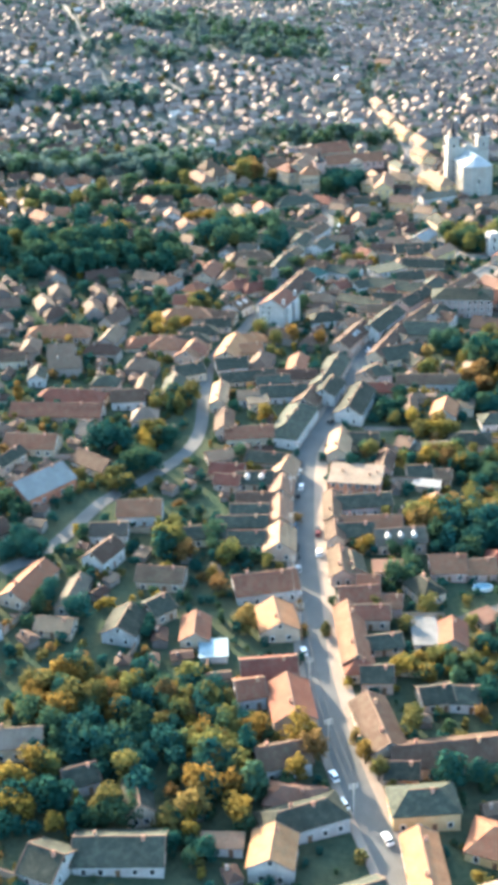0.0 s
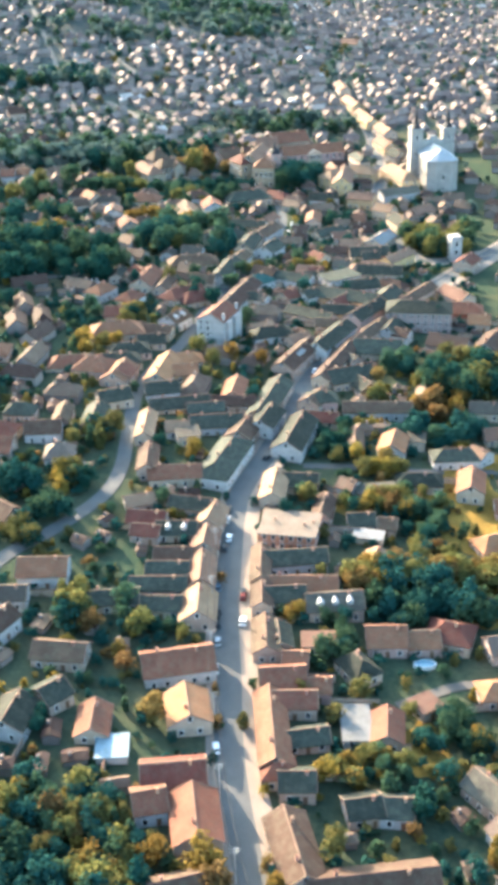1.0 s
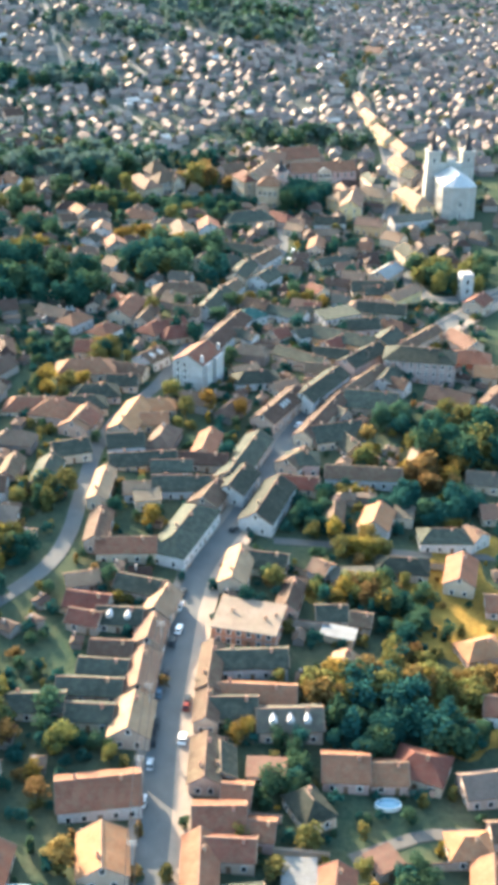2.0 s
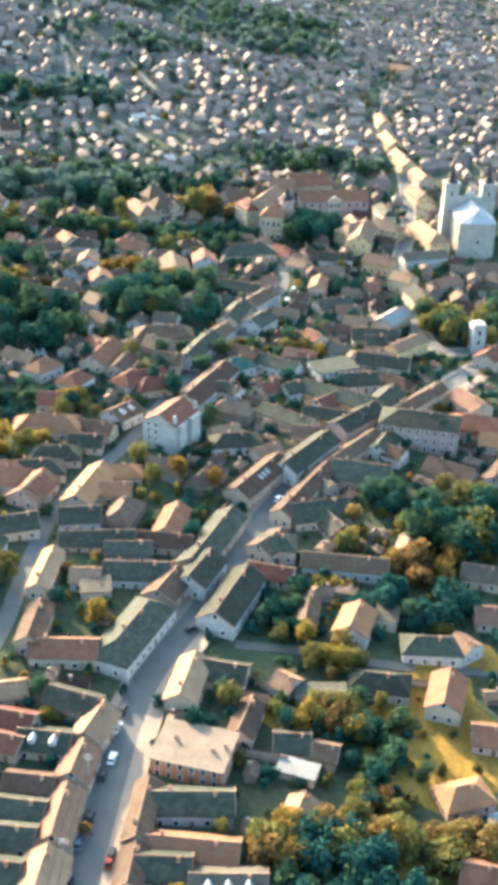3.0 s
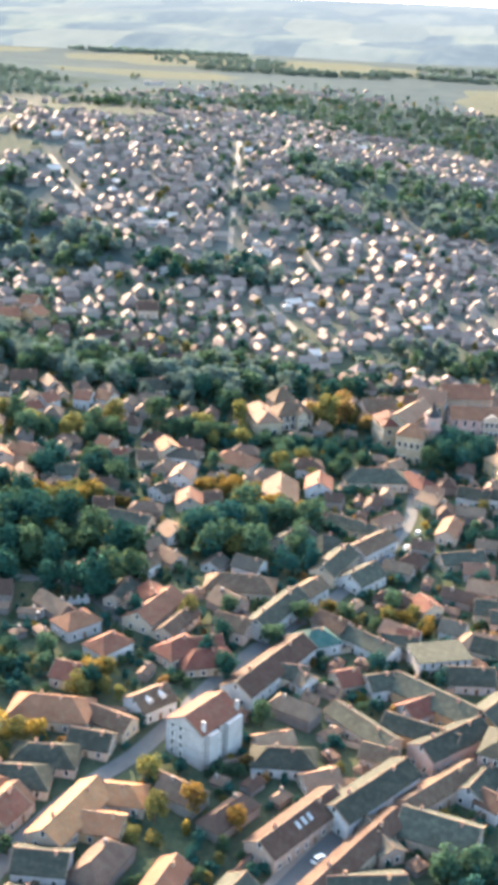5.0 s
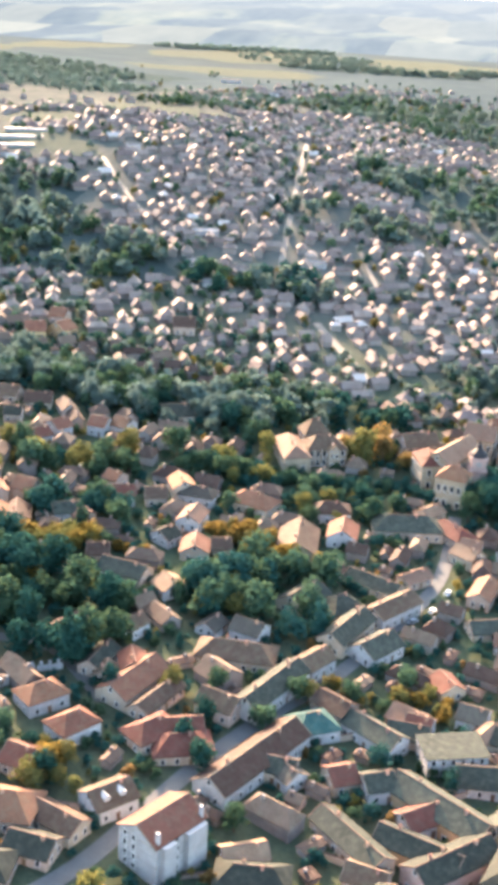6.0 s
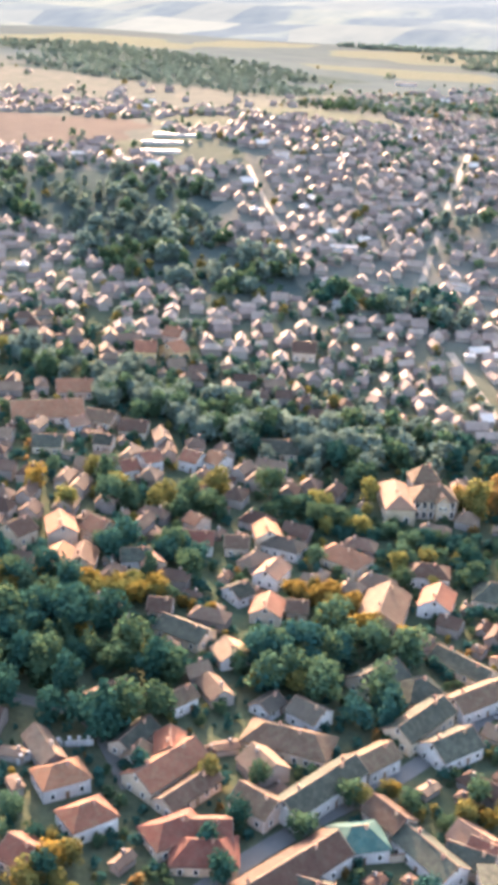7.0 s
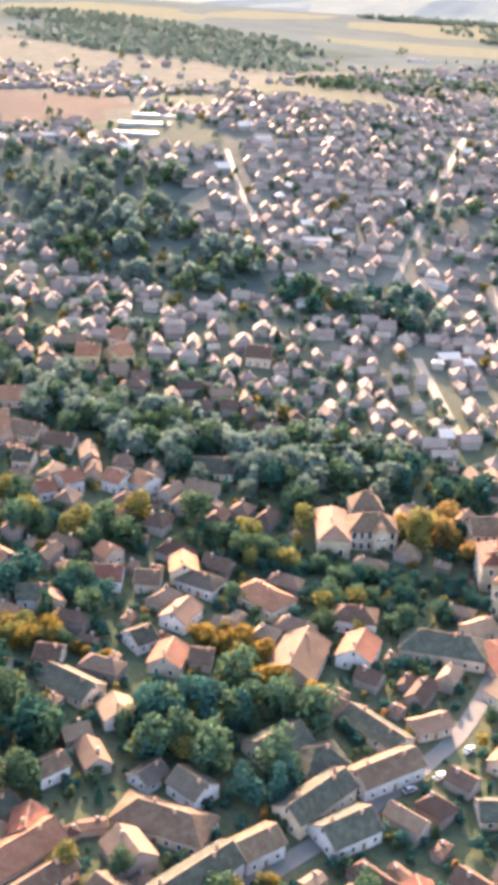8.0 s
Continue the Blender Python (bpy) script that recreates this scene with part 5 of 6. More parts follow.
def crown_arrays(rng, kind, quads):
    """Corners of many small leaf sprays on the lobes of a crown of unit height."""
    lobes = []
    if kind == "tall":
        for i in range(9):
            h = 0.16 + 0.8 * i / 8
            r = 0.17 * (1 - abs(h - 0.42) * 1.25) + 0.03
            a = rng.uniform(0, 6.28)
            lobes.append((0.04 * math.cos(a), 0.04 * math.sin(a), h, r))
    else:
        for i in range(13):
            a, h = rng.uniform(0, 6.28), rng.uniform(0.34, 0.84)
            d = rng.uniform(0.08, 0.30) * (1.15 - abs(h - 0.5) * 1.2)
            lobes.append((d * math.cos(a), d * math.sin(a), h, rng.uniform(0.11, 0.21)))
        lobes.append((0, 0, 0.62, 0.26))
    pts = []
    weight = np.array([q[3] ** 2 for q in lobes])
    which = rng.choice(len(lobes), quads, p=weight / weight.sum())
    n = rng.normal(size=(quads, 3))
    n /= np.linalg.norm(n, axis=1)[:, None]
    L = np.array(lobes)[which]
    depth = rng.uniform(0.72, 1.12, quads)[:, None]
    centre = L[:, :3] + n * L[:, 3:4] * depth
    t = np.cross(n + rng.normal(scale=0.55, size=n.shape), rng.normal(size=n.shape))
    t /= np.linalg.norm(t, axis=1)[:, None] + 1e-9
    b = np.cross(n + rng.normal(scale=0.4, size=n.shape), t)
    b /= np.linalg.norm(b, axis=1)[:, None] + 1e-9
    size = rng.uniform(0.028, 0.062, quads)[:, None] * (450 / quads) ** 0.5
    bend = n * size * 0.35
    for du, dv, k in ((-1, -0.6, -1), (0.1, -1, 0.4), (1, 0.5, -1), (-0.2, 1, 0.4)):
        pts.append(centre + t * size * du + b * size * dv + bend * k)
    return np.stack(pts, 1)


RNG = np.random.default_rng(7)
CROWNS = {"round": [crown_arrays(RNG, "round", 620) for _ in range(5)], "tall": [crown_arrays(RNG, "tall", 420) for _ in range(3)]}
THIN = {"round": [crown_arrays(RNG, "round", 170) for _ in range(5)], "tall": [crown_arrays(RNG, "tall", 130) for _ in range(3)]}
TREES = {}
TREE_WORD = {"far": "haze-paled green tree", "green": "leafy green garden tree", "dark": "dense dark green tree", "olive": "olive green tree turning yellow", "gold": "golden yellow autumn tree", "rust": "russet brown autumn tree"}


def quads_mesh(name, q, material):
    me = bpy.data.meshes.new(name)
    me.vertices.add(len(q) * 4)
    me.vertices.foreach_set("co", q.reshape(-1).astype(np.float32))
    me.loops.add(len(q) * 4)
    me.loops.foreach_set("vertex_index", np.arange(len(q) * 4, dtype=np.int32))
    me.polygons.add(len(q))
    me.polygons.foreach_set("loop_start", np.arange(0, len(q) * 4, 4, dtype=np.int32))
    me.update(calc_edges=True)
    me.validate()
    me.materials.append(material)
    return me


def trunk_mesh():
    bm = bmesh.new()
    add_round(bm, 0, 0, -0.06, 0.30, 0.035, 0.024, 7)
    add_round(bm, 0, 0, 0.30, 0.62, 0.024, 0.010, 6)
    for i in range(5):
        a, h = i * 1.3, 0.26 + 0.06 * i
        d = Vector((math.cos(a), math.sin(a), 0))
        s = Vector((-d.y, d.x, 0))
        base, tip = Vector((0, 0, h)), d * 0.2 + Vector((0, 0, h + 0.2))
        add_prism(bm, [base + s * .012, base - s * .012, base + Vector((0, 0, .022))], [tip + s * .004, tip - s * .004, tip + Vector((0, 0, .007))])
    me = bpy.data.meshes.new("trunk")
    bm.to_mesh(me)
    bm.free()
    me.materials.append(BARK)
    return me


TRUNK = trunk_mesh()


def tree(x, y, height, colour="green", kind="round", wide=1.0):
    rng = random.Random(int(x * 31 + y * 17))
    key = (colour, kind, rng.randrange(len(CROWNS[kind])))
    if key not in TREES:
        TREES[key] = quads_mesh("crown", CROWNS[kind][key[2]], LEAVES[colour])
    ob = new("tree")
    ob.matrix_basis = at_plan(x, y, ground_z(x, y), rng.uniform(0, 360)) @ Matrix.Diagonal((height * wide, height * wide, height, 1))
    for nm, me in (("trunk", TRUNK), ("crown", TREES[key])):
        o = new(nm, me)
        o.parent = ob
    return tagged(ob, TREE_WORD[colour] + " in a garden", "tree", "garden trees")


def joined_trees(name, places, thin, colour, label, category="trees"):
    """A wood of many crowns in one mesh. Each place: x, y, height."""
    bank = THIN if thin else CROWNS
    rng = np.random.default_rng(int(len(places) * 7 + abs(places[0][0]) * 3))
    out = []
    for x, y, h in places:
        kind = "tall" if rng.random() < 0.12 else "round"
        q = bank[kind][rng.integers(len(bank[kind]))]
        a = rng.uniform(0, 6.28)
        c, s = math.cos(a), math.sin(a)
        r = np.array([[c, -s, 0], [s, c, 0], [0, 0, 1]]) * np.array([rng.uniform(0.85, 1.25), rng.uniform(0.85, 1.25), 1])[:, None]
        out.append(q @ r.T * h + np.array([x, y, ground_z(x, y) - 0.12 * h]))
    ob = new(name, quads_mesh(name, np.concatenate(out) * PLAN, LEAVES[colour]))
    return tagged(ob, label, category, kind="stuff")


WOODS = []


def hits_house(x, y, r):
    for hx, hy, turn, L, W in TAKEN:
        dx, dy = x - hx, y - hy
        if abs(dx) + abs(dy) > L + W + 2 * r:
            continue
        c, s = math.cos(radians(turn)), math.sin(radians(turn))
        if abs(dx * c + dy * s) < L / 2 + r and abs(-dx * s + dy * c) < W / 2 + r:
            return True
    return False


def wood(x, y, rx, ry, count, height, mix=("dark", "green"), turn=0.0):
    """A clump of trees in an ellipse."""
    WOODS.append((x, y, rx, ry, turn))
    rng = random.Random(int(x * 13 + y * 7))
    heaps = {}
    for _ in range(count):
        a, r = rng.uniform(0, 6.283), math.sqrt(rng.random())
        u, v = rx * r * math.cos(a), ry * r * math.sin(a)
        c, s = math.cos(radians(turn)), math.sin(radians(turn))
        px, py = x + u * c - v * s, y + u * s + v * c
        if not hits_house(px, py, 1.2):
            heaps.setdefault(rng.choice(mix), []).append((px, py, height * rng.uniform(0.7, 1.2)))
    for colour, places in heaps.items():
        # The "far" key is the leaf colour paled for haze.
        joined_trees("wood", places, y > 850, colour, "thick stand of " + {"far": "pale green", "dark": "dark green", "green": "green", "olive": "olive", "gold": "yellowing", "rust": "russet"}[colour] + " trees")


tree(-32.7, 275.0, 7, "gold", "round", 1.2)
tree(-44.3, 265.4, 9, "olive", "round", 1.2)
tree(-51.4, 264.2, 9, "gold", "round", 1.1)
tree(-25.5, 268.6, 8, "rust", "round", 1.1)
tree(-55.9, 240.8, 10, "gold", "round", 1.1)
tree(-15.6, 231.8, 11, "gold", "round", 1.1)
tree(-16.7, 225.2, 10, "rust", "round", 1.1)
tree(-5.7, 224.1, 9, "gold", "round", 1.3)
tree(-33.2, 237.4, 11, "olive", "round", 1.1)
tree(-37.6, 227.0, 10, "olive", "round", 1.0)
tree(-26.4, 256.2, 7, "olive", "round", 1.1)
tree(-21.8, 250.0, 7, "green", "round", 1.0)
tree(-30.2, 232.4, 10, "dark", "round", 1.2)
tree(-13.3, 246.7, 9, "olive", "round", 1.4)
tree(-3.5, 245.7, 12, "dark", "tall", 1.1)
tree(-2.3, 233.7, 11, "green", "tall", 1.6)
tree(-7.1, 255.0, 6, "olive", "round", 1.1)
tree(10.7, 250.9, 12, "gold", "round", 1.0)
tree(13.2, 245.4, 11, "rust", "round", 1.0)
tree(8.6, 238.8, 9, "gold", "round", 0.9)
tree(26.4, 245.8, 9, "gold", "round", 0.7)
tree(24.3, 253.0, 6, "rust", "round", 0.7)
tree(39.7, 255.9, 11, "olive", "round", 0.9)
tree(29.2, 239.5, 8, "olive", "round", 0.8)
tree(20.5, 301.5, 5, "olive", "tall", 1.6)
tree(46.7, 237.4, 11, "dark", "round", 1.2)
tree(40.0, 281.7, 9, "gold", "round", 0.9)
tree(-13.3, 350.5, 10, "green", "round", 1.2)
tree(-28.2, 340.6, 11, "dark", "round", 1.2)
tree(-22.0, 339.5, 9, "rust", "round", 1.0)
tree(-7.9, 339.1, 10, "olive", "round", 1.0)
tree(-2.9, 302.2, 10, "rust", "round", 1.0)
tree(-55.8, 349.8, 7, "green", "tall", 1.6)
tree(-13.1, 328.5, 6, "gold", "round", 1.0)
tree(37.2, 312.6, 7, "olive", "round", 0.9)
tree(52.3, 312.0, 8, "olive", "round", 1.1)
tree(-48.5, 230.0, 8, "dark", "round", 1.2)
tree(6.8, 442.8, 9, "gold", "round", 1.1)
tree(-22.8, 457.1, 11, "olive", "round", 1.1)
tree(22.3, 526.9, 11, "gold", "round", 0.9)
tree(34.4, 523.6, 9, "gold", "round", 0.9)
tree(13.7, 520.0, 10, "olive", "round", 1.0)
tree(7.8, 533.1, 10, "olive", "round", 1.0)
tree(11.3, 509.0, 7, "olive", "round", 1.0)
tree(81.1, 509.9, 9, "rust", "round", 1.0)
tree(80.7, 499.1, 7, "gold", "round", 1.0)
tree(88.7, 525.6, 10, "green", "round", 1.2)
tree(113.3, 533.0, 11, "olive", "round", 1.0)
tree(101.0, 487.5, 12, "rust", "round", 1.1)
tree(113.6, 500.1, 10, "gold", "round", 1.1)
tree(65.9, 443.5, 9, "gold", "round", 1.0)
tree(116.4, 571.9, 12, "dark", "tall", 1.3)
tree(55.6, 364.3, 7, "gold", "round", 1.1)
tree(70.3, 371.5, 10, "rust", "round", 1.4)
tree(62.2, 371.4, 10, "gold", "round", 1.3)
tree(82.5, 371.8, 9, "rust", "round", 1.2)
tree(78.9, 406.6, 8, "gold", "round", 1.2)
tree(76.2, 415.4, 8, "olive", "round", 1.2)
tree(63.9, 407.4, 7, "gold", "round", 1.2)
tree(45.7, 413.6, 9, "olive", "round", 1.0)
tree(95.8, 395.1, 6, "green", "round", 1.0)
tree(50.7, 804.5, 15, "dark", "round", 1.0)
tree(63.4, 798.1, 15, "dark", "round", 1.0)
tree(71.6, 797.0, 13, "dark", "round", 1.0)
tree(57.4, 789.5, 14, "green", "round", 1.0)
tree(4.4, 826.4, 17, "olive", "round", 1.0)
tree(12.7, 829.4, 15, "rust", "round", 1.0)
tree(-35.7, 809.3, 13, "olive", "round", 1.0)
tree(-22.3, 612.5, 10, "dark", "tall", 1.6)
tree(-6.7, 621.7, 9, "olive", "round", 1.2)
tree(14.2, 589.3, 11, "dark", "round", 1.1)
tree(6.1, 598.4, 10, "dark", "tall", 1.5)
tree(-22.8, 572.4, 9, "gold", "round", 1.2)
tree(-23.9, 562.8, 9, "olive", "round", 1.2)
tree(5.6, 627.6, 9, "green", "round", 1.2)
tree(28.8, 635.3, 9, "green", "round", 1.2)
tree(31.9, 635.7, 8, "olive", "round", 1.1)
tree(44.5, 640.6, 9, "green", "round", 1.1)
tree(58.5, 645.6, 8, "olive", "round", 1.2)
tree(58.7, 654.7, 10, "green", "round", 1.1)
tree(38.5, 643.8, 7, "gold", "round", 0.9)
tree(-32.7, 641.6, 9, "dark", "tall", 1.8)
tree(-6.0, 769.4, 10, "green", "round", 1.3)
tree(2.3, 774.4, 9, "olive", "round", 1.3)
tree(20.9, 770.1, 11, "green", "tall", 2.2)
tree(-32.9, 750.1, 9, "green", "round", 1.1)
tree(7.3, 843.6, 14, "rust", "round", 1.1)
tree(-25.4, 886.9, 10, "gold", "tall", 1.8)
tree(-146.6, 734.0, 12, "gold", "round", 1.1)
tree(-125.6, 726.6, 12, "olive", "round", 1.2)
tree(-116.8, 740.2, 14, "green", "round", 1.2)
tree(-87.5, 774.7, 14, "olive", "round", 1.2)
tree(-70.0, 787.7, 15, "green", "round", 1.2)
wood(-68, 639, 42, 30, 60, 15, ('dark', 'green', 'dark'))
wood(-112, 642, 45, 40, 60, 15, ('dark', 'green', 'dark'))
wood(-95, 664, 45, 8, 16, 10, ('gold', 'olive', 'green'))
wood(-77, 686, 22, 7, 14, 9, ('gold', 'gold', 'olive'))
wood(5, 686, 30, 26, 34, 15, ('dark', 'dark', 'green'))
wood(-9, 716, 26, 6, 14, 10, ('gold', 'olive', 'gold'))
wood(-12, 678, 20, 14, 14, 9, ('olive', 'green'))
wood(-15, 783, 50, 7, 30, 9, ('green', 'dark'))
wood(-82, 716, 22, 12, 18, 13, ('dark', 'green'))
wood(-46, 780, 20, 14, 16, 10, ('olive', 'green'))
wood(-105, 755, 40, 10, 18, 13, ('green', 'olive', 'green'))
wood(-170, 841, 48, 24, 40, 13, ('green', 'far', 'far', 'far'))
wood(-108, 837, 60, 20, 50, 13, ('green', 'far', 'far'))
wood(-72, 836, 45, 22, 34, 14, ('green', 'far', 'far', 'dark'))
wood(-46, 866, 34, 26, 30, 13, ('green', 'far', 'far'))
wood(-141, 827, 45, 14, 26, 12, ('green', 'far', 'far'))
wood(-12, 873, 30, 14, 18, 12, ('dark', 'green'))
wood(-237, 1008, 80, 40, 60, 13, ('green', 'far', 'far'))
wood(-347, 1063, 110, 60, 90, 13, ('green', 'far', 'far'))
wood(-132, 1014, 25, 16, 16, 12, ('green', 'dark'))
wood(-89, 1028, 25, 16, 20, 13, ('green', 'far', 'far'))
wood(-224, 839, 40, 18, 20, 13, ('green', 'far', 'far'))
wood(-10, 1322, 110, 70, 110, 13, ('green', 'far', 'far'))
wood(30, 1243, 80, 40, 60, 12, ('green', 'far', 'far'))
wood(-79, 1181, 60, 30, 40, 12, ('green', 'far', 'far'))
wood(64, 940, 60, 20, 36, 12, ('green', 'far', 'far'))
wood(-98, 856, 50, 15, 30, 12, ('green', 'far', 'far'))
wood(-98, 1036, 22, 18, 14, 12, ('dark', 'dark'))
wood(138, 689, 22, 20, 26, 14, ('olive', 'olive', 'green'))
wood(120, 512, 26, 18, 30, 14, ('green', 'olive', 'dark'))
wood(71, 357, 24, 14, 34, 11, ('dark', 'dark', 'green'))
wood(95, 459, 18, 8, 14, 10, ('dark', 'green'))
wood(69, 818, 14, 12, 12, 13, ('dark', 'dark'))
wood(10, 830, 20, 10, 12, 12, ('rust', 'olive'))
wood(-25, 239, 20, 10, 16, 9, ('dark', 'green'))
wood(-42, 246, 16, 10, 16, 9, ('dark', 'green'))
wood(71, 350, 26, 9, 22, 10, ('dark', 'green'))
wood(-18, 260, 20, 9, 16, 8, ('dark', 'green', 'olive'))
wood(-45, 258, 15, 12, 14, 10, ('green', 'olive', 'dark', 'gold'))
wood(-56, 265, 12, 9, 10, 9, ('green', 'olive', 'dark', 'gold'))
wood(-28, 266, 14, 8, 12, 8, ('olive', 'rust', 'green'))
wood(-10, 237, 12, 8, 10, 9, ('green', 'olive', 'dark', 'gold'))
wood(-53, 236, 10, 10, 8, 10, ('green', 'olive', 'dark', 'gold'))
wood(-14, 264, 12, 8, 9, 8, ('olive', 'green'))
wood(-32, 219, 16, 6, 10, 9, ('olive', 'green'))
wood(51, 237, 12, 8, 9, 9, ('green', 'dark'))
wood(49, 337, 8, 12, 10, 9, ('dark', 'green'))
wood(39, 299, 10, 6, 7, 8, ('olive', 'green'))
wood(58, 277, 14, 6, 9, 7, ('green', 'olive', 'dark', 'gold'))
wood(80, 382, 14, 8, 9, 7, ('rust', 'olive'))
wood(72, 411, 14, 8, 12, 8, ('olive', 'gold', 'green'))
wood(58, 463, 8, 10, 8, 8, ('green', 'dark'))
wood(100, 521, 14, 10, 12, 9, ('green', 'dark'))
wood(87, 419, 9, 8, 7, 8, ('olive', 'green'))
wood(103, 374, 16, 5, 9, 7, ('rust', 'olive'))
wood(49, 640, 16, 8, 12, 7, ('olive', 'green'))
wood(65, 647, 12, 8, 8, 7, ('olive', 'gold'))
wood(17, 612, 10, 8, 7, 9, ('dark', 'green'))
wood(-20, 575, 12, 8, 9, 8, ('rust', 'olive'))
wood(-36, 534, 14, 8, 9, 9, ('gold', 'olive'))
wood(-40, 573, 14, 10, 10, 8, ('green', 'dark'))
wood(2, 591, 10, 8, 8, 8, ('olive', 'green'))
wood(81, 729, 14, 8, 9, 9, ('green', 'dark'))
wood(-2, 760, 16, 8, 10, 9, ('green', 'olive'))
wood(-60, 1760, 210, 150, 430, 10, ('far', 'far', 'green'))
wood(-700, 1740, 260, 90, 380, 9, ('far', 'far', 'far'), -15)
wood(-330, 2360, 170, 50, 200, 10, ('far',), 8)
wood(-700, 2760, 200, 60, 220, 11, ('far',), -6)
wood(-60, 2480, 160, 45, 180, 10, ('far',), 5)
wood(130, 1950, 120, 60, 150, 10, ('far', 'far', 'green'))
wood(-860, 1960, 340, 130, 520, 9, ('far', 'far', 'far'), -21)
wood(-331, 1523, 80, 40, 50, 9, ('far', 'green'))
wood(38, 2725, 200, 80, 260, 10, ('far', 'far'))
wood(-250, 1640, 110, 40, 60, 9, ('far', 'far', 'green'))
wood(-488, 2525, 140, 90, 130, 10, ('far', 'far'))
wood(-51, 416, 8, 7, 10, 12, ('dark',))
wood(-37, 422, 5, 8, 8, 8, ('olive', 'gold'))
wood(-41, 399, 6, 6, 7, 9, ('dark', 'green'))
wood(-46, 387, 6, 6, 7, 8, ('dark', 'olive'))
wood(-31, 452, 8, 9, 12, 9, ('green', 'dark', 'olive'))
wood(-33, 420, 6, 6, 7, 8, ('dark', 'green'))
wood(-83, 365, 8, 8, 8, 9, ('dark', 'green'))
wood(-76, 340, 9, 8, 10, 9, ('dark',))
wood(-58, 313, 9, 9, 12, 9, ('dark', 'green'))
wood(-28, 348, 6, 7, 6, 11, ('green', 'olive'))
wood(-4, 343, 10, 6, 10, 7, ('dark', 'green'))
wood(-36, 303, 7, 7, 8, 8, ('dark',))
wood(-59, 385, 7, 5, 6, 6, ('olive',))
wood(-56, 273, 12, 9, 14, 9, ('green', 'olive', 'dark', 'gold'))
wood(-40, 275, 8, 5, 5, 7, ('green', 'olive', 'dark', 'gold'))
wood(-24, 270, 14, 10, 16, 9, ('dark', 'green', 'olive'))
wood(-9, 256, 9, 8, 9, 8, ('olive', 'gold', 'dark'))
wood(-38, 248, 16, 9, 18, 9, ('dark', 'dark', 'green'))
wood(-54, 222, 12, 9, 12, 9, ('dark', 'gold', 'dark'))
wood(-13, 247, 9, 5, 7, 8, ('green', 'olive', 'dark', 'gold'))
wood(-13, 219, 12, 7, 12, 8, ('dark', 'gold'))
wood(97, 483, 16, 9, 18, 9, ('gold', 'rust', 'olive'))
wood(101, 466, 22, 9, 26, 9, ('dark',))
wood(112, 491, 8, 6, 8, 8, ('gold',))
wood(80, 497, 5, 6, 5, 9, ('rust', 'olive'))
wood(124, 518, 14, 14, 16, 13, ('olive', 'rust', 'olive'))
wood(69, 439, 13, 8, 14, 8, ('olive', 'rust', 'gold'))
wood(56, 452, 10, 9, 12, 7, ('dark', 'green'))
wood(70, 414, 15, 8, 14, 8, ('rust', 'olive', 'dark'))
wood(81, 398, 10, 13, 18, 8, ('dark', 'green'))
wood(73, 366, 42, 5, 40, 10, ('gold', 'rust', 'olive'))
wood(100, 371, 22, 5, 20, 8, ('rust', 'olive'))
wood(79, 379, 12, 8, 12, 7, ('olive', 'dark', 'rust'))
wood(105, 452, 8, 7, 8, 6, ('gold', 'olive'))
wood(-8, 793, 36, 5, 34, 6, ('green', 'dark'))
wood(26, 804, 20, 5, 20, 6, ('dark', 'green'))
wood(67, 808, 15, 9, 26, 12, ('dark', 'dark', 'green'))
wood(6, 773, 20, 4, 14, 6, ('dark', 'green'))
wood(-102, 674, 18, 6, 34, 8, ('gold', 'gold', 'olive'), 45)
wood(-80, 688, 18, 5, 34, 8, ('gold', 'gold', 'olive'), 30)
wood(-54, 697, 9, 3, 8, 5, ('gold', 'olive'))
wood(-18, 727, 14, 6, 30, 8, ('gold', 'gold', 'olive'))
wood(52, 285, 9, 9, 16, 7, ('gold', 'olive', 'green'))
wood(-28, 783, 20, 3, 50, 5, ('green', 'dark'), 32)
wood(-4, 794, 16, 3, 40, 5, ('green', 'dark'), 17)
wood(3, 775, 15, 3, 22, 5, ('green', 'dark'), 30)
wood(74, 299, 10, 8, 10, 8, ('dark', 'green'))
wood(60, 304, 8, 8, 8, 7, ('dark', 'olive'))
wood(80, 285, 10, 10, 10, 7, ('gold', 'olive', 'dark'))

# ---------------------------------------------------------------- more houses and garden trees between the streets


def near_road(x, y):
    best, way = 1e9, None
    for line, half in ROADS:
        for i in range(0, len(line) - 1, 3):
            d = math.hypot(line[i].x - x, line[i].y - y)
            if d < best:
                best, way = d, line[min(i + 1, len(line) - 1)] - line[i]
    return best, way


def in_wood(x, y, grow=1.0):
    for wx, wy, rx, ry, turn in WOODS:
        c, s = math.cos(radians(turn)), math.sin(radians(turn))
        u, v = (x - wx) * c + (y - wy) * s, -(x - wx) * s + (y - wy) * c
        if (u / (rx * grow)) ** 2 + (v / (ry * grow)) ** 2 < 1:
            return True
    return False


def seen_side(x, y):
    """The wedge of town between the gardens that the streets cross."""
    return -95 - max(0, y - 300) * 0.30 < x < 105 + max(0, y - 300) * 0.12


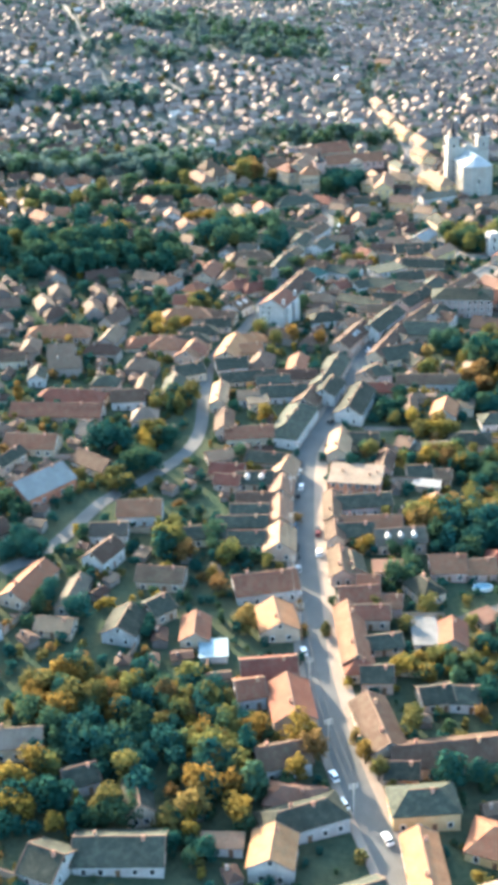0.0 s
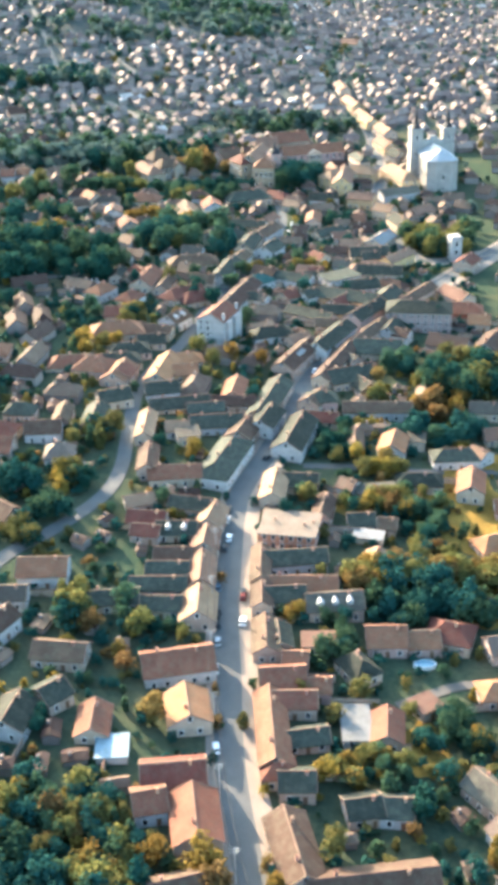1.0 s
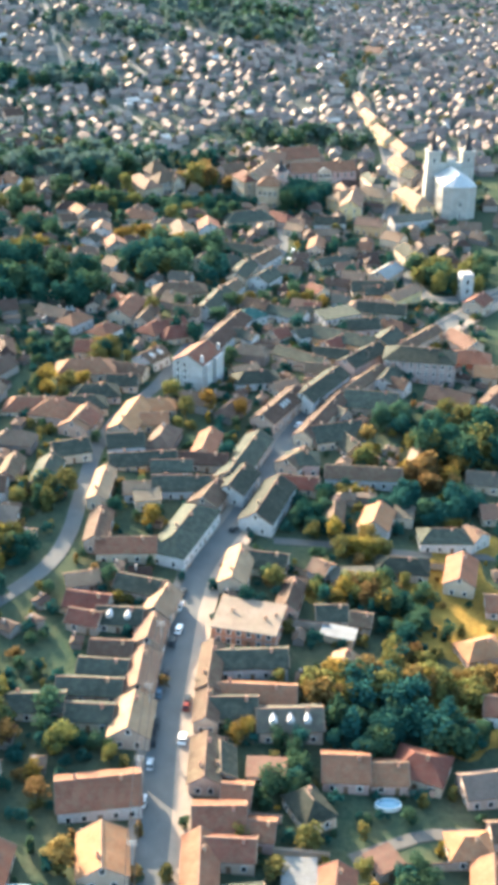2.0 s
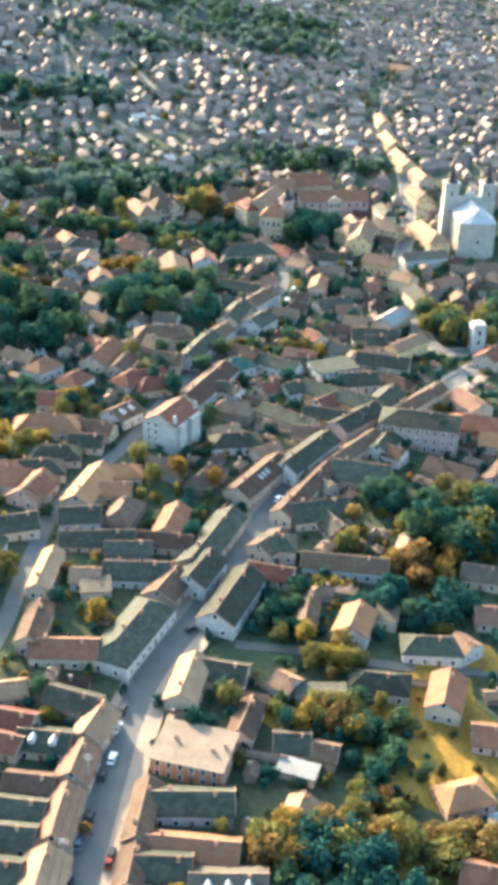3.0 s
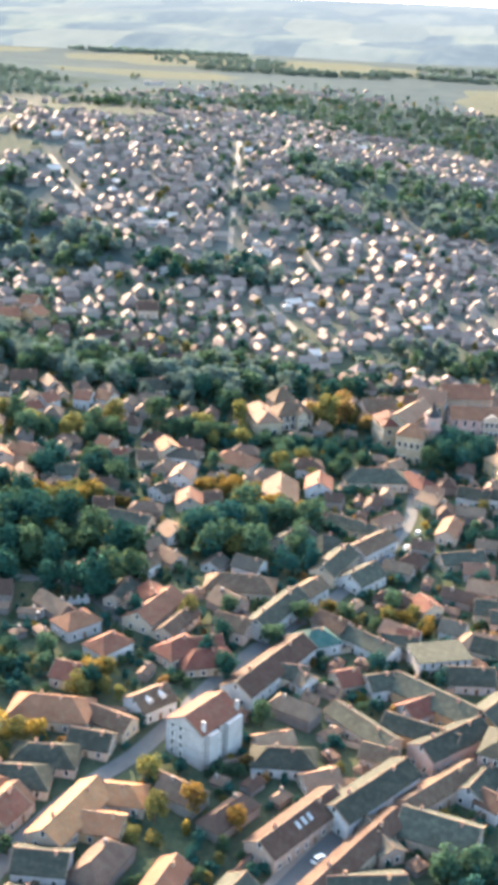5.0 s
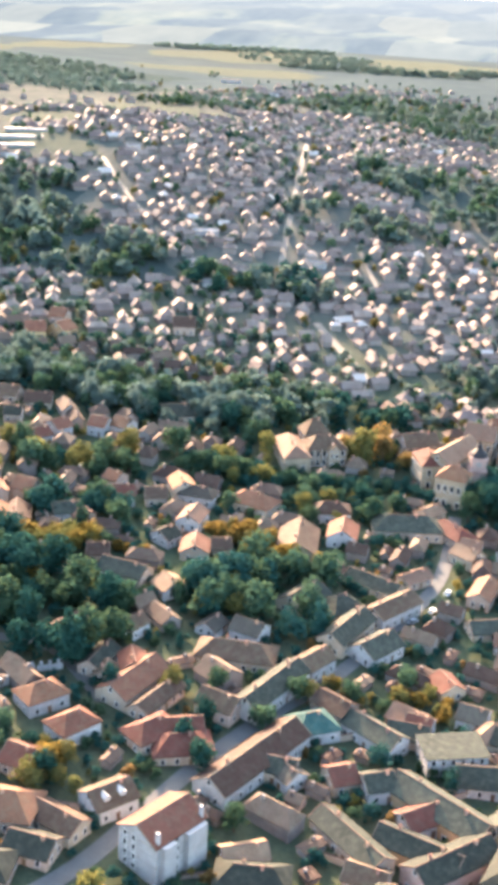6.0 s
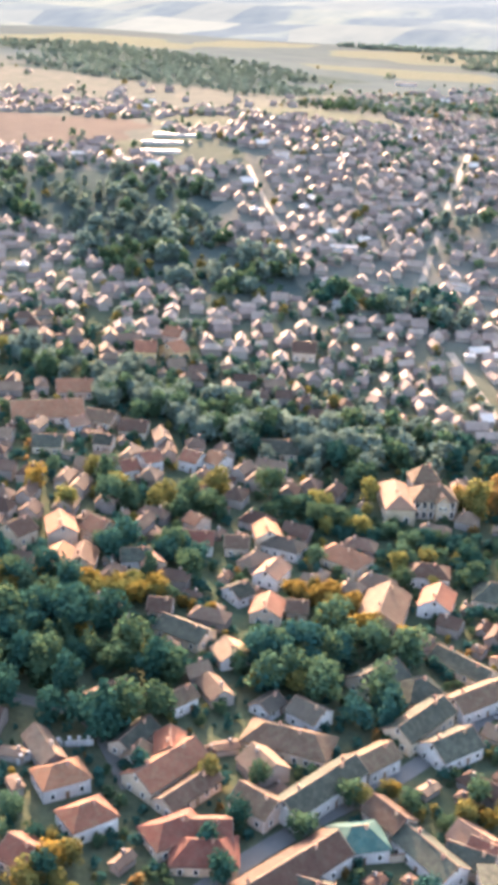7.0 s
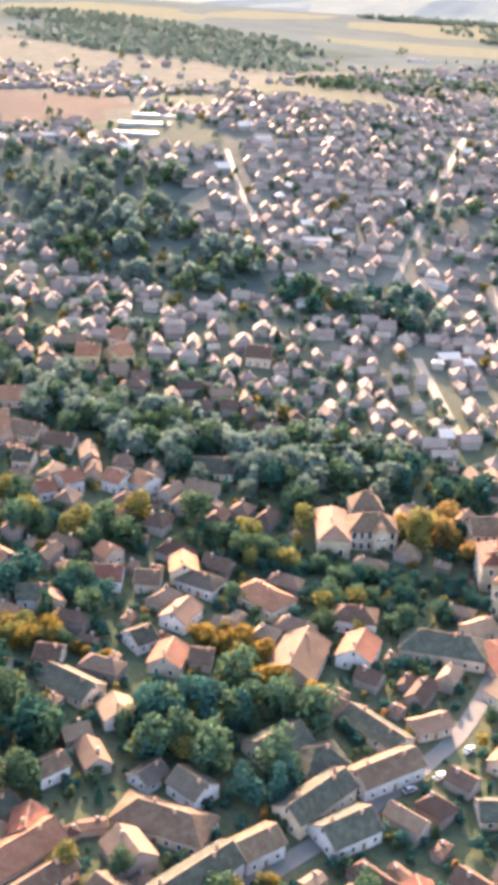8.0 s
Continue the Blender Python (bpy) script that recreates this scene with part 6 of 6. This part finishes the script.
FIELDS = ((102, 409, 22, 24), (103, 433, 10, 14), (95, 358, 14, 12), (-511, 1230, 120, 70), (-395, 1301, 40, 40), (86, 400, 8, 8), (67, 293, 8, 12), (58, 2139, 110, 190), (-618, 2594, 200, 240), (-282, 2579, 150, 240), (-1148, 2272, 200, 200), (-993, 2589, 90, 240), (-933, 3276, 80, 280), (-517, 2161, 170, 90), (-356, 1438, 100, 50), (-349, 1198, 60, 36), (100, 407, 20, 11), (93, 412, 9, 6), (117, 446, 7, 7), (92, 428, 7, 9), (61, 412, 8, 5),)
meadow(102, 409, 22, 24, DRY_GRASS, "sunlit dry yellow grass between gardens")
meadow(103, 433, 10, 14, DRY_GRASS, "sunlit dry yellow grass between gardens")
meadow(95, 358, 14, 12, DRY_GRASS, "sunlit dry yellow grass between gardens")
meadow(-511, 1230, 120, 70, BARE_SOIL, "bare pinkish ploughed field")
meadow(-395, 1301, 40, 40, PALE_FIELD, "pale green mown field")
meadow(86, 400, 8, 8, DRY_GRASS, "sunlit dry yellow grass between gardens")
meadow(67, 293, 8, 12, DRY_GRASS, "sunlit dry yellow grass between gardens")
meadow(58, 2139, 110, 190, PALE_FIELD, "pale green mown field")
meadow(-618, 2594, 200, 240, PALE_FIELD, "pale green mown field")
meadow(-282, 2579, 150, 240, PALE_FIELD, "pale green mown field")
meadow(-1148, 2272, 200, 200, PALE_FIELD, "pale green mown field")
meadow(-993, 2589, 90, 240, PALE_FIELD, "pale green mown field")
meadow(-933, 3276, 80, 280, PALE_FIELD, "pale green mown field")
meadow(-517, 2161, 170, 90, PALE_FIELD, "pale green mown field")
meadow(-356, 1438, 100, 50, PALE_FIELD, "pale green mown field")
meadow(-349, 1198, 60, 36, PALE_FIELD, "pale green mown field")
meadow(100, 407, 20, 11, DRY_GRASS, "sunlit dry yellow grass between gardens")
meadow(93, 412, 9, 6, DRY_GRASS, "sunlit dry yellow grass between gardens")
meadow(117, 446, 7, 7, DRY_GRASS, "sunlit dry yellow grass between gardens")
meadow(92, 428, 7, 9, DRY_GRASS, "sunlit dry yellow grass between gardens")
meadow(61, 412, 8, 5, DRY_GRASS, "sunlit dry yellow grass between gardens")


for x, y, rx, ry in ((-1020, 2020, 230, 130), (-740, 1915, 240, 120), (-650, 1730, 240, 85), (-60, 1760, 215, 150), (130, 1950, 125, 62), (-330, 2360, 175, 60), (-60, 2480, 165, 50), (-10, 1322, 115, 72), (-237, 1008, 84, 42), (-347, 1063, 112, 62)):
    meadow(x, y, rx, ry, UNDERGROWTH, "dark undergrowth beneath a hillside wood")


def on_field(x, y):
    return any(((x - a) / r) ** 2 + ((y - b) / s) ** 2 < 1 for a, b, r, s in FIELDS)


rng = random.Random(5)
PROTOS = []
spots = [(x0 + rng.uniform(-5, 5), y0 + rng.uniform(-5, 5)) for y0 in (*range(185, 660, 15), *range(660, 900, 11)) for x0 in range(-300, 190, 16 if y0 < 660 else 12)]
count, crowd = 0, []
for x, y in spots:
    if not seen_side(x, y) or in_wood(x, y) or on_field(x, y):
        continue
    d, way = near_road(x, y)
    if d < 11:
        continue
    L, W = rng.uniform(10, 18), rng.uniform(7, 10.5)
    if hits_house(x, y, 6.5 if y < 660 else 4.5):
        continue
    turn = math.degrees(math.atan2(way.y, way.x)) + (90 if rng.random() < 0.55 else 0) + rng.uniform(-7, 7)
    if count >= 60:
        if y > 660:
            L, W = L * 0.72, W * 0.78
        turn = radians(turn)
        crowd.append((x, y, turn, L, W, rng.uniform(2.8, 4.2), W * rng.uniform(0.32, 0.42)))
        TAKEN.append((x, y, math.degrees(turn), L, W))
    elif len(PROTOS) < 26:
        roof = rng.choice("RBBBDDDGGC")
        kind = "h" if rng.random() < 0.2 else "g"
        L, W = rng.uniform(10, 18), rng.uniform(7, 10.5)
        ob = building(x, y, turn, L, W, rng.uniform(2.9, 4.2), W * rng.uniform(0.38, 0.46), roof, rng.choice(("white", "cream", "cream", "pink", "white")), kind, group=TOWN)
        PROTOS.append((ob, L, W))
    else:
        ob, L, W = PROTOS[rng.randrange(len(PROTOS))]
        c, s = math.cos(radians(turn)), math.sin(radians(turn))
        z = min(ground_z(x + dx * c - dy * s, y + dx * s + dy * c) for dx in (-L / 2, L / 2) for dy in (-W / 2, W / 2)) + 0.15
        copy_thing(ob, pose(x * PLAN, y * PLAN, z * PLAN, 0, 0, turn))
        TAKEN.append((x, y, turn, L, W))
    count += 1

# sheds and lean-tos in the yards
rng = random.Random(31)
for y0 in range(190, 900, 8):
    for x0 in range(-280, 190, 9):
        x, y = x0 + rng.uniform(-3, 3), y0 + rng.uniform(-3, 3)
        if not seen_side(x, y) or rng.random() < 0.45 or in_wood(x, y, 1.1) or on_field(x, y) or hits_house(x, y, 3.2):
            continue
        d, way = near_road(x, y)
        if d < 10:
            continue
        L, W = rng.uniform(3.5, 7), rng.uniform(2.8, 4.4)
        turn = math.atan2(way.y, way.x) + rng.choice((0, math.pi / 2)) + rng.uniform(-0.15, 0.15)
        crowd.append((x, y, turn, L, W, rng.uniform(1.8, 2.6), W * rng.uniform(0.12, 0.4)))
        TAKEN.append((x, y, math.degrees(turn), L, W))

# garden trees and shrubs
rng = random.Random(11)
made, shrubs = 0, {}
for _ in range(15000):
    x, y = rng.uniform(-300, 190), rng.uniform(180, 900)
    if not seen_side(x, y) or hits_house(x, y, 0.8) or near_road(x, y)[0] < 6.5:
        continue
    colour = rng.choice(("green", "green", "green", "dark", "dark", "olive", "olive", "dark", "dark", "green", "gold", "rust"))
    if y > 520 and colour in ("olive", "gold", "rust") and rng.random() < 0.75:
        colour = "dark"
    if on_field(x, y) and rng.random() < 0.35:
        continue
    if made < 190 and rng.random() < 0.22 and not hits_house(x, y, 2.0):
        tree(x, y, rng.uniform(4.5, 9.5), colour, "tall" if rng.random() < 0.1 else "round")
        made += 1
    else:
        shrubs.setdefault(colour, []).append((x, y, rng.uniform(1.8, 5.6)))
for colour, places in shrubs.items():
    joined_trees("shrubs", places, True, colour, "low garden shrubs, hedges and young fruit trees", "shrubs")

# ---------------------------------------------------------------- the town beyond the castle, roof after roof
# Far roofs are paled and walls dulled, putting haze's low contrast in colour.
HAZED_ROOF = roof_material("far_roof_hazed", (0.165, 0.128, 0.113), 0.2, True, 0.30, True)
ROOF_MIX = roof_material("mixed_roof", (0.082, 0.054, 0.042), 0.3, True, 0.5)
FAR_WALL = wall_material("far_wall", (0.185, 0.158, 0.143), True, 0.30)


def far_houses(name, places, label, wall=None, roof=None):
    v, f, slots = [], [], []
    for x, y, turn, L, W, eave, rise in places:
        z = ground_z(x, y)
        c, s = math.cos(turn), math.sin(turn)
        n = len(v)
        a, b = L / 2, W / 2
        k = 0.4
        local = [(-a, -b, -3), (a, -b, -3), (a, b, -3), (-a, b, -3), (-a, -b, eave), (a, -b, eave), (a, b, eave), (-a, b, eave), (-a, 0, eave + rise), (a, 0, eave + rise)]
        ze, t = eave - k * rise / b, 0.25
        local += [(-a - k, -b - k, ze), (a + k, -b - k, ze), (a + k, 0, eave + rise), (-a - k, 0, eave + rise), (a + k, b + k, ze), (-a - k, b + k, ze)]
        hip = int(x * 7 + y * 3) % 5 < 2
        if hip:
            for i, sx in ((8, -1), (9, 1)):
                local[i] = (sx * a, 0, eave)
            for i, sx in ((12, 1), (13, -1)):
                local[i] = (sx * max(a - b * 0.85, 0.1), 0, eave + rise)
        local += [(p, q, h + t) for p, q, h in local[10:16]]
        # chimney
        local += [(a * .4 + i, .8 + j, h) for h in (eave, eave + rise + 1) for i, j in ((-.4, -.4), (.4, -.4), (.4, .4), (-.4, .4))]
        v += [(x + p * c - q * s, y + p * s + q * c, z + h) for p, q, h in local]
        walls = [(0, 1, 5, 4), (1, 2, 6, 9, 5), (2, 3, 7, 6), (3, 0, 4, 8, 7)]
        roofs = [(16, 17, 18, 19), (19, 18, 20, 21), (10, 13, 12, 11), (13, 15, 14, 12), (10, 11, 17, 16), (14, 15, 21, 20), (11, 12, 18, 17), (12, 14, 20, 18), (13, 10, 16, 19), (15, 13, 19, 21)]
        stack = [(22, 23, 27, 26), (23, 24, 28, 27), (24, 25, 29, 28), (25, 22, 26, 29), (26, 27, 28, 29)]
        if hip:
            roofs += [(17, 20, 18), (21, 16, 19)]
        f += [tuple(n + i for i in q) for q in walls + roofs + stack]
        slots += [0] * 4 + [1] * len(roofs) + [0] * 5
    ob = mesh_object(name, v, f, [wall or FAR_WALL, roof or HAZED_ROOF], slots=slots)
    return tagged(ob, label, "houses", kind="stuff")


def in_town(x, y):
    """How closely built: 1 in the valley, thinning to scattered farms in the fields."""
    bearing = math.degrees(math.atan2(100 - x, y - 300))
    edge = 1650 - 480 * min(max((bearing - 10) / 14, 0), 1) + 60 * math.sin(x / 60)
    return min(max(1 - (math.hypot(x - 100, y - 300) - edge) / 220, 0.03), 1)


rng = random.Random(21)
rows = {}
for y0 in range(880, 2250, 10):
    for x0 in range(-1250, 480, 11):
        x, y = x0 + rng.uniform(-4, 4), y0 + rng.uniform(-4, 4)
        if in_wood(x, y) or on_field(x, y) or hits_house(x, y, 5) or rng.random() < 0.24 + max(0, y - 1300) / 1100:
            continue
        if x < -330 - (y - 900) * 0.7 or x > 270 + (y - 900) * 0.3 or rng.random() > in_town(x, y):
            continue
        d, way = near_road(x, y)
        if d < 8:
            continue
        turn = math.atan2(way.y, way.x) + (math.pi / 2 if rng.random() < 0.5 else 0) + rng.uniform(-0.2, 0.2)
        W = rng.uniform(4.2, 7.6)
        rows.setdefault(int((y - 880) // 330), []).append((x, y, turn, rng.uniform(5, 11.5), W, rng.uniform(2.0, 3.8), W * rng.uniform(0.3, 0.5)))
rng = random.Random(27)
rim = []
for y0 in range(-60, 900, 19):
    for x0 in range(-520, 420, 20):
        x, y = x0 + rng.uniform(-5, 5), y0 + rng.uniform(-5, 5)
        if (seen_side(x, y) and y > 180) or in_wood(x, y) or on_field(x, y) or hits_house(x, y, 6) or rng.random() < 0.3:
            continue
        d, way = near_road(x, y)
        if d < 11:
            continue
        W = rng.uniform(6, 9.5)
        rim.append((x, y, math.atan2(way.y, way.x) + rng.choice((0, math.pi / 2)) + rng.uniform(-0.15, 0.15), rng.uniform(8, 16), W, rng.uniform(2.6, 4.2), W * rng.uniform(0.34, 0.46)))
far_houses("back_houses", rim, "small houses with brown tiled roofs on the rim of the old town", FAR_WALL, ROOF_MIX)
far_houses("back_houses", crowd, "small houses and sheds with brown tiled roofs behind the street fronts", FAR_WALL, ROOF_MIX)
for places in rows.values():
    far_houses("far_houses", places, "crowded houses with pinkish tiled roofs paled for haze across the valley")
rng = random.Random(23)
heaps = {}
for _ in range(19000):
    x, y = rng.uniform(-1400, 560), 880 + 1250 * rng.random() ** 1.35
    if x < -360 - (y - 900) * 0.8 or x > 300 + (y - 900) * 0.3 or (on_field(x, y) and rng.random() < 0.95) or rng.random() > 0.02 + in_town(x, y) or math.sin(x / 37 + 2 * math.sin(y / 61)) * math.sin(y / 29 + 1.5 * math.sin(x / 53)) < rng.uniform(-0.7, 0.5):
        continue
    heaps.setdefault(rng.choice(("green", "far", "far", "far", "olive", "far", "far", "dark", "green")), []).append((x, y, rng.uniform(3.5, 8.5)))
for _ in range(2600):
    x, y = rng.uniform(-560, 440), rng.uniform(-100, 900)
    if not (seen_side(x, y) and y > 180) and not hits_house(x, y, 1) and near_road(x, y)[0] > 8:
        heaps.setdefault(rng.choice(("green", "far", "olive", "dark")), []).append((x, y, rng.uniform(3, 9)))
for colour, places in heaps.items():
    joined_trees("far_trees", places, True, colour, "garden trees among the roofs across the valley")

# ---------------------------------------------------------------- parked cars
PAINTS = [plain_material("car_paint", c, 0.3, 0.2, 0.0) for c in ((0.75, 0.75, 0.74), (0.03, 0.035, 0.04), (0.35, 0.36, 0.37), (0.10, 0.14, 0.2), (0.14, 0.025, 0.02))]
RUBBER = plain_material("rubber", (0.02, 0.02, 0.02), 0.9)
PAINT_WORD = ("white", "black", "silver grey", "dark blue", "red")


def car(x, y, turn, paint):
    ob = new("car")
    ob.matrix_basis = at_plan(x, y, ground_z(x, y) + 0.30, turn)
    tagged(ob, PAINT_WORD[paint] + " car parked along the kerb", "car", "parked cars")
    bm = bmesh.new()
    low = ((-2.1, .3), (2.1, .3), (2.15, .62), (1.95, .85), (-2.05, .9), (-2.15, .6))
    add_prism(bm, [(p, -.86, q) for p, q in low], [(p, .86, q) for p, q in low])
    roof = ((-1.3, 1.40), (.35, 1.42), (.2, 1.5), (-1.1, 1.49))
    add_prism(bm, [(p, -.68, q) for p, q in roof], [(p, .68, q) for p, q in roof])
    bmesh.ops.bevel(bm, geom=bm.edges[:], offset=0.05, segments=1, affect="EDGES")
    part("body", bm, PAINTS[paint], ob)
    bm = bmesh.new()
    low, top = [(-1.85, -.8, .86), (1.05, -.8, .84), (1.05, .8, .84), (-1.85, .8, .86)], [(-1.3, -.66, 1.42), (.35, -.66, 1.43), (.35, .66, 1.43), (-1.3, .66, 1.42)]
    add_prism(bm, low, top)
    part("glazing", bm, PANE, ob, "dark tinted windows")
    for sx in (-1.3, 1.35):
        for sy in (-.8, .8):
            bm = bmesh.new()
            rings = [[(sx + .32 * math.cos(a * .785), sy + w, .32 + .32 * math.sin(a * .785)) for a in range(8)] for w in (-.11, .11)]
            add_prism(bm, rings[0], rings[1])
            part("wheel", bm, RUBBER, ob, "black tyre")
    return ob


car(18.3, 390.3, 82, 0)
car(15.9, 370.8, 88, 1)
car(16.8, 384.4, 86, 1)
car(17.9, 401.3, 80, 0)
car(18.5, 408.2, 80, 1)
car(22.1, 358.4, 85, 4)
car(21.5, 346.0, 85, 0)
car(14.6, 350.7, 90, 1)
car(14.3, 344.3, 90, 1)
car(38.2, 478.1, 58, 0)
car(39.5, 481.0, 58, 1)
car(33.2, 445.0, 55, 1)
car(14.5, 362.6, 90, 3)
car(13.4, 323.9, 90, 0)
car(14.2, 336.2, 90, 2)
car(14.2, 348.2, 90, 1)
car(18.0, 240.5, 105, 0)
car(19.5, 230.7, 107, 0)
car(28.9, 219.1, 108, 0)
car(13.4, 292.6, 95, 0)
car(21.8, 345.9, 88, 0)
car(22.2, 360.6, 88, 1)
car(74.3, 559.8, 40, 2)
car(60.1, 725.3, 80, 0)
car(57.2, 709.4, 70, 0)
car(52.3, 699.0, 60, 2)
car(96.9, 593.5, 35, 0)


car(56.7, 521.8, 62, 0)

# ---------------------------------------------------------------- garden pools and the power line along the main street
WATER = plain_material("pool_water", (0.10, 0.20, 0.25), 0.15, 0.0, 0.05)
WATER.node_tree.nodes["Principled BSDF"].inputs["Specular IOR Level"].default_value = 0.5
LINER = plain_material("pool_rim", (0.55, 0.58, 0.58), 0.5)
CONCRETE = wall_material("pole_concrete", (0.30, 0.29, 0.27))
CABLE = plain_material("cable_rubber", (0.03, 0.03, 0.032), 0.6)


def pool(x, y, turn, length, width, depth, label):
    """A raised oval garden pool: a rim wall with water just below its lip."""
    ob = new("pool")
    ob.matrix_basis = at_plan(x, y, ground_z(x, y), turn)
    n = 28
    ring = [(length / 2 * math.cos(2 * math.pi * i / n), width / 2 * math.sin(2 * math.pi * i / n)) for i in range(n)]
    bm = bmesh.new()
    loops = [[bm.verts.new((p * k, q * k, z)) for p, q in ring] for k, z in ((1, -0.6), (1, depth), (0.93, depth), (0.93, depth - 0.5))]
    for a, b in zip(loops, loops[1:]):
        for i in range(n):
            bm.faces.new((a[i], a[(i + 1) % n], b[(i + 1) % n], b[i]))
    part("rim", bm, LINER, ob, "pale pool wall")
    bm = bmesh.new()
    bm.faces.new([bm.verts.new((p * 0.93, q * 0.93, depth - 0.2)) for p, q in ring])
    part("water", bm, WATER, ob, "clear blue water")
    return tagged(ob, label, "pool")


pool(72.2, 327.8, 2, 6.4, 3.8, 1.1, "oval white-rimmed garden pool on the lawn")
pool(112.8, 383.5, 10, 5.5, 3.8, 1.1, "round blue garden pool beside dry grass")


def utility_pole(x, y, turn, height=11.0):
    """A tapered concrete pole with two crossarms and their insulators."""
    ob = new("utility_pole")
    ob.matrix_basis = at_plan(x, y, ground_z(x, y), turn)
    bm = bmesh.new()
    add_round(bm, 0, 0, -1.0, height, 0.20, 0.11, 8)
    part("pole", bm, CONCRETE, ob)
    for z in (height - 0.5, height - 1.5):
        bm = bmesh.new()
        add_box(bm, -1.1, -0.07, z, 1.1, 0.07, z + 0.14)
        arm = part("crossarm", bm, METAL, ob, "steel crossarm")
        for dx in (-1.0, 1.0):
            bm = bmesh.new()
            add_round(bm, dx, 0, z + 0.14, z + 0.42, 0.08, 0.06, 6)
            part("insulator", bm, LINER, arm, "white insulator")
    return tagged(ob, "grey concrete utility pole on the footway", "utility pole", "street utility poles")


POLES = ((21.6, 226.5), (17.4, 250.0), (14.2, 276.0), (13.1, 302.0), (12.5, 328.0), (12.9, 354.0), (14.2, 380.0))
for (px, py), (qx, qy) in zip(POLES, POLES[1:] + ((15.8, 400.0),)):
    utility_pole(px, py, math.degrees(math.atan2(qy - py, qx - px)) - 90)
for (px, py), (qx, qy) in zip(POLES, POLES[1:]):
    side = Vector((qy - py, px - qx)).normalized()
    for dx, dz in ((-1.0, 10.85), (1.0, 10.85), (-1.0, 9.85), (1.0, 9.85)):
        rows3 = []
        for i in range(9):
            t = i / 8
            rows3.append((px + (qx - px) * t + side.x * dx, py + (qy - py) * t + side.y * dx, ground_z(px, py) * (1 - t) + ground_z(qx, qy) * t + dz - 1.6 * t * (1 - t)))
        bm = bmesh.new()
        for a, b in zip(rows3, rows3[1:]):
            add_prism(bm, [(a[0] - .05, a[1], a[2] - .04), (a[0] + .05, a[1], a[2] - .04), (a[0], a[1], a[2] + .05)], [(b[0] - .05, b[1], b[2] - .04), (b[0] + .05, b[1], b[2] - .04), (b[0], b[1], b[2] + .05)])
        bmesh.ops.scale(bm, vec=(PLAN, PLAN, PLAN), verts=bm.verts)
        me = bpy.data.meshes.new("cable")
        bm.to_mesh(me)
        bm.free()
        me.materials.append(CABLE)
        tagged(new("cable", me), "thin dark overhead cable sagging between poles", "cable", "overhead cables")

# ---------------------------------------------------------------- market garden beside the ploughed field
FILM = plain_material("greenhouse_film", (0.20, 0.195, 0.18), 0.5, 0.0, 0.06)


def greenhouse(x, y, turn, length, width):
    """A long round-backed tunnel on hoops, closed at both ends."""
    ob = new("greenhouse")
    ob.matrix_basis = at_plan(x, y, ground_z(x, y), turn)
    n, r = 8, width / 2
    arc = [(r * math.cos(math.pi * i / n), 0.2 + 0.85 * r * math.sin(math.pi * i / n)) for i in range(n + 1)]
    arc = [(arc[0][0], -1.0), *arc, (arc[-1][0], -1.0)]
    bm = bmesh.new()
    a = [bm.verts.new((-length / 2, u, h)) for u, h in arc]
    b = [bm.verts.new((length / 2, u, h)) for u, h in arc]
    for i in range(len(arc) - 1):
        bm.faces.new((a[i], a[i + 1], b[i + 1], b[i]))
    part("cover", bm, FILM, ob)
    for end in (-1, 1):
        bm = bmesh.new()
        bm.faces.new([bm.verts.new((end * length / 2, u, h)) for u, h in arc])
        part("end_wall", bm, FILM, ob)
        bm = bmesh.new()
        add_box(bm, end * length / 2 - 0.15, -1.2, 0, end * length / 2 + 0.15, 1.2, 2.4)
        part("door", bm, WOODEN, ob, "dark door in the tunnel end")
    for i in range(5):
        px = -length / 2 + length * (i + 0.5) / 5
        bm = bmesh.new()
        for (u0, h0), (u1, h1) in zip(arc[1:-1], arc[2:-1]):
            add_prism(bm, [(px - .12, u0 * 1.01, h0), (px + .12, u0 * 1.01, h0), (px + .12, u0 * 1.05, h0 * 1.03 + .05), (px - .12, u0 * 1.05, h0 * 1.03 + .05)],
                      [(px - .12, u1 * 1.01, h1), (px + .12, u1 * 1.01, h1), (px + .12, u1 * 1.05, h1 * 1.03 + .05), (px - .12, u1 * 1.05, h1 * 1.03 + .05)])
        part("hoop", bm, METAL, ob)
    return tagged(ob, "long white film greenhouse beside a ploughed field", "greenhouse", "greenhouses in a row")


for i in range(5):
    greenhouse(-352 - 7 * i, 1150 + 26 * i, 26 + 2 * (i % 3), 38 - 3 * (i % 2), 5.5)
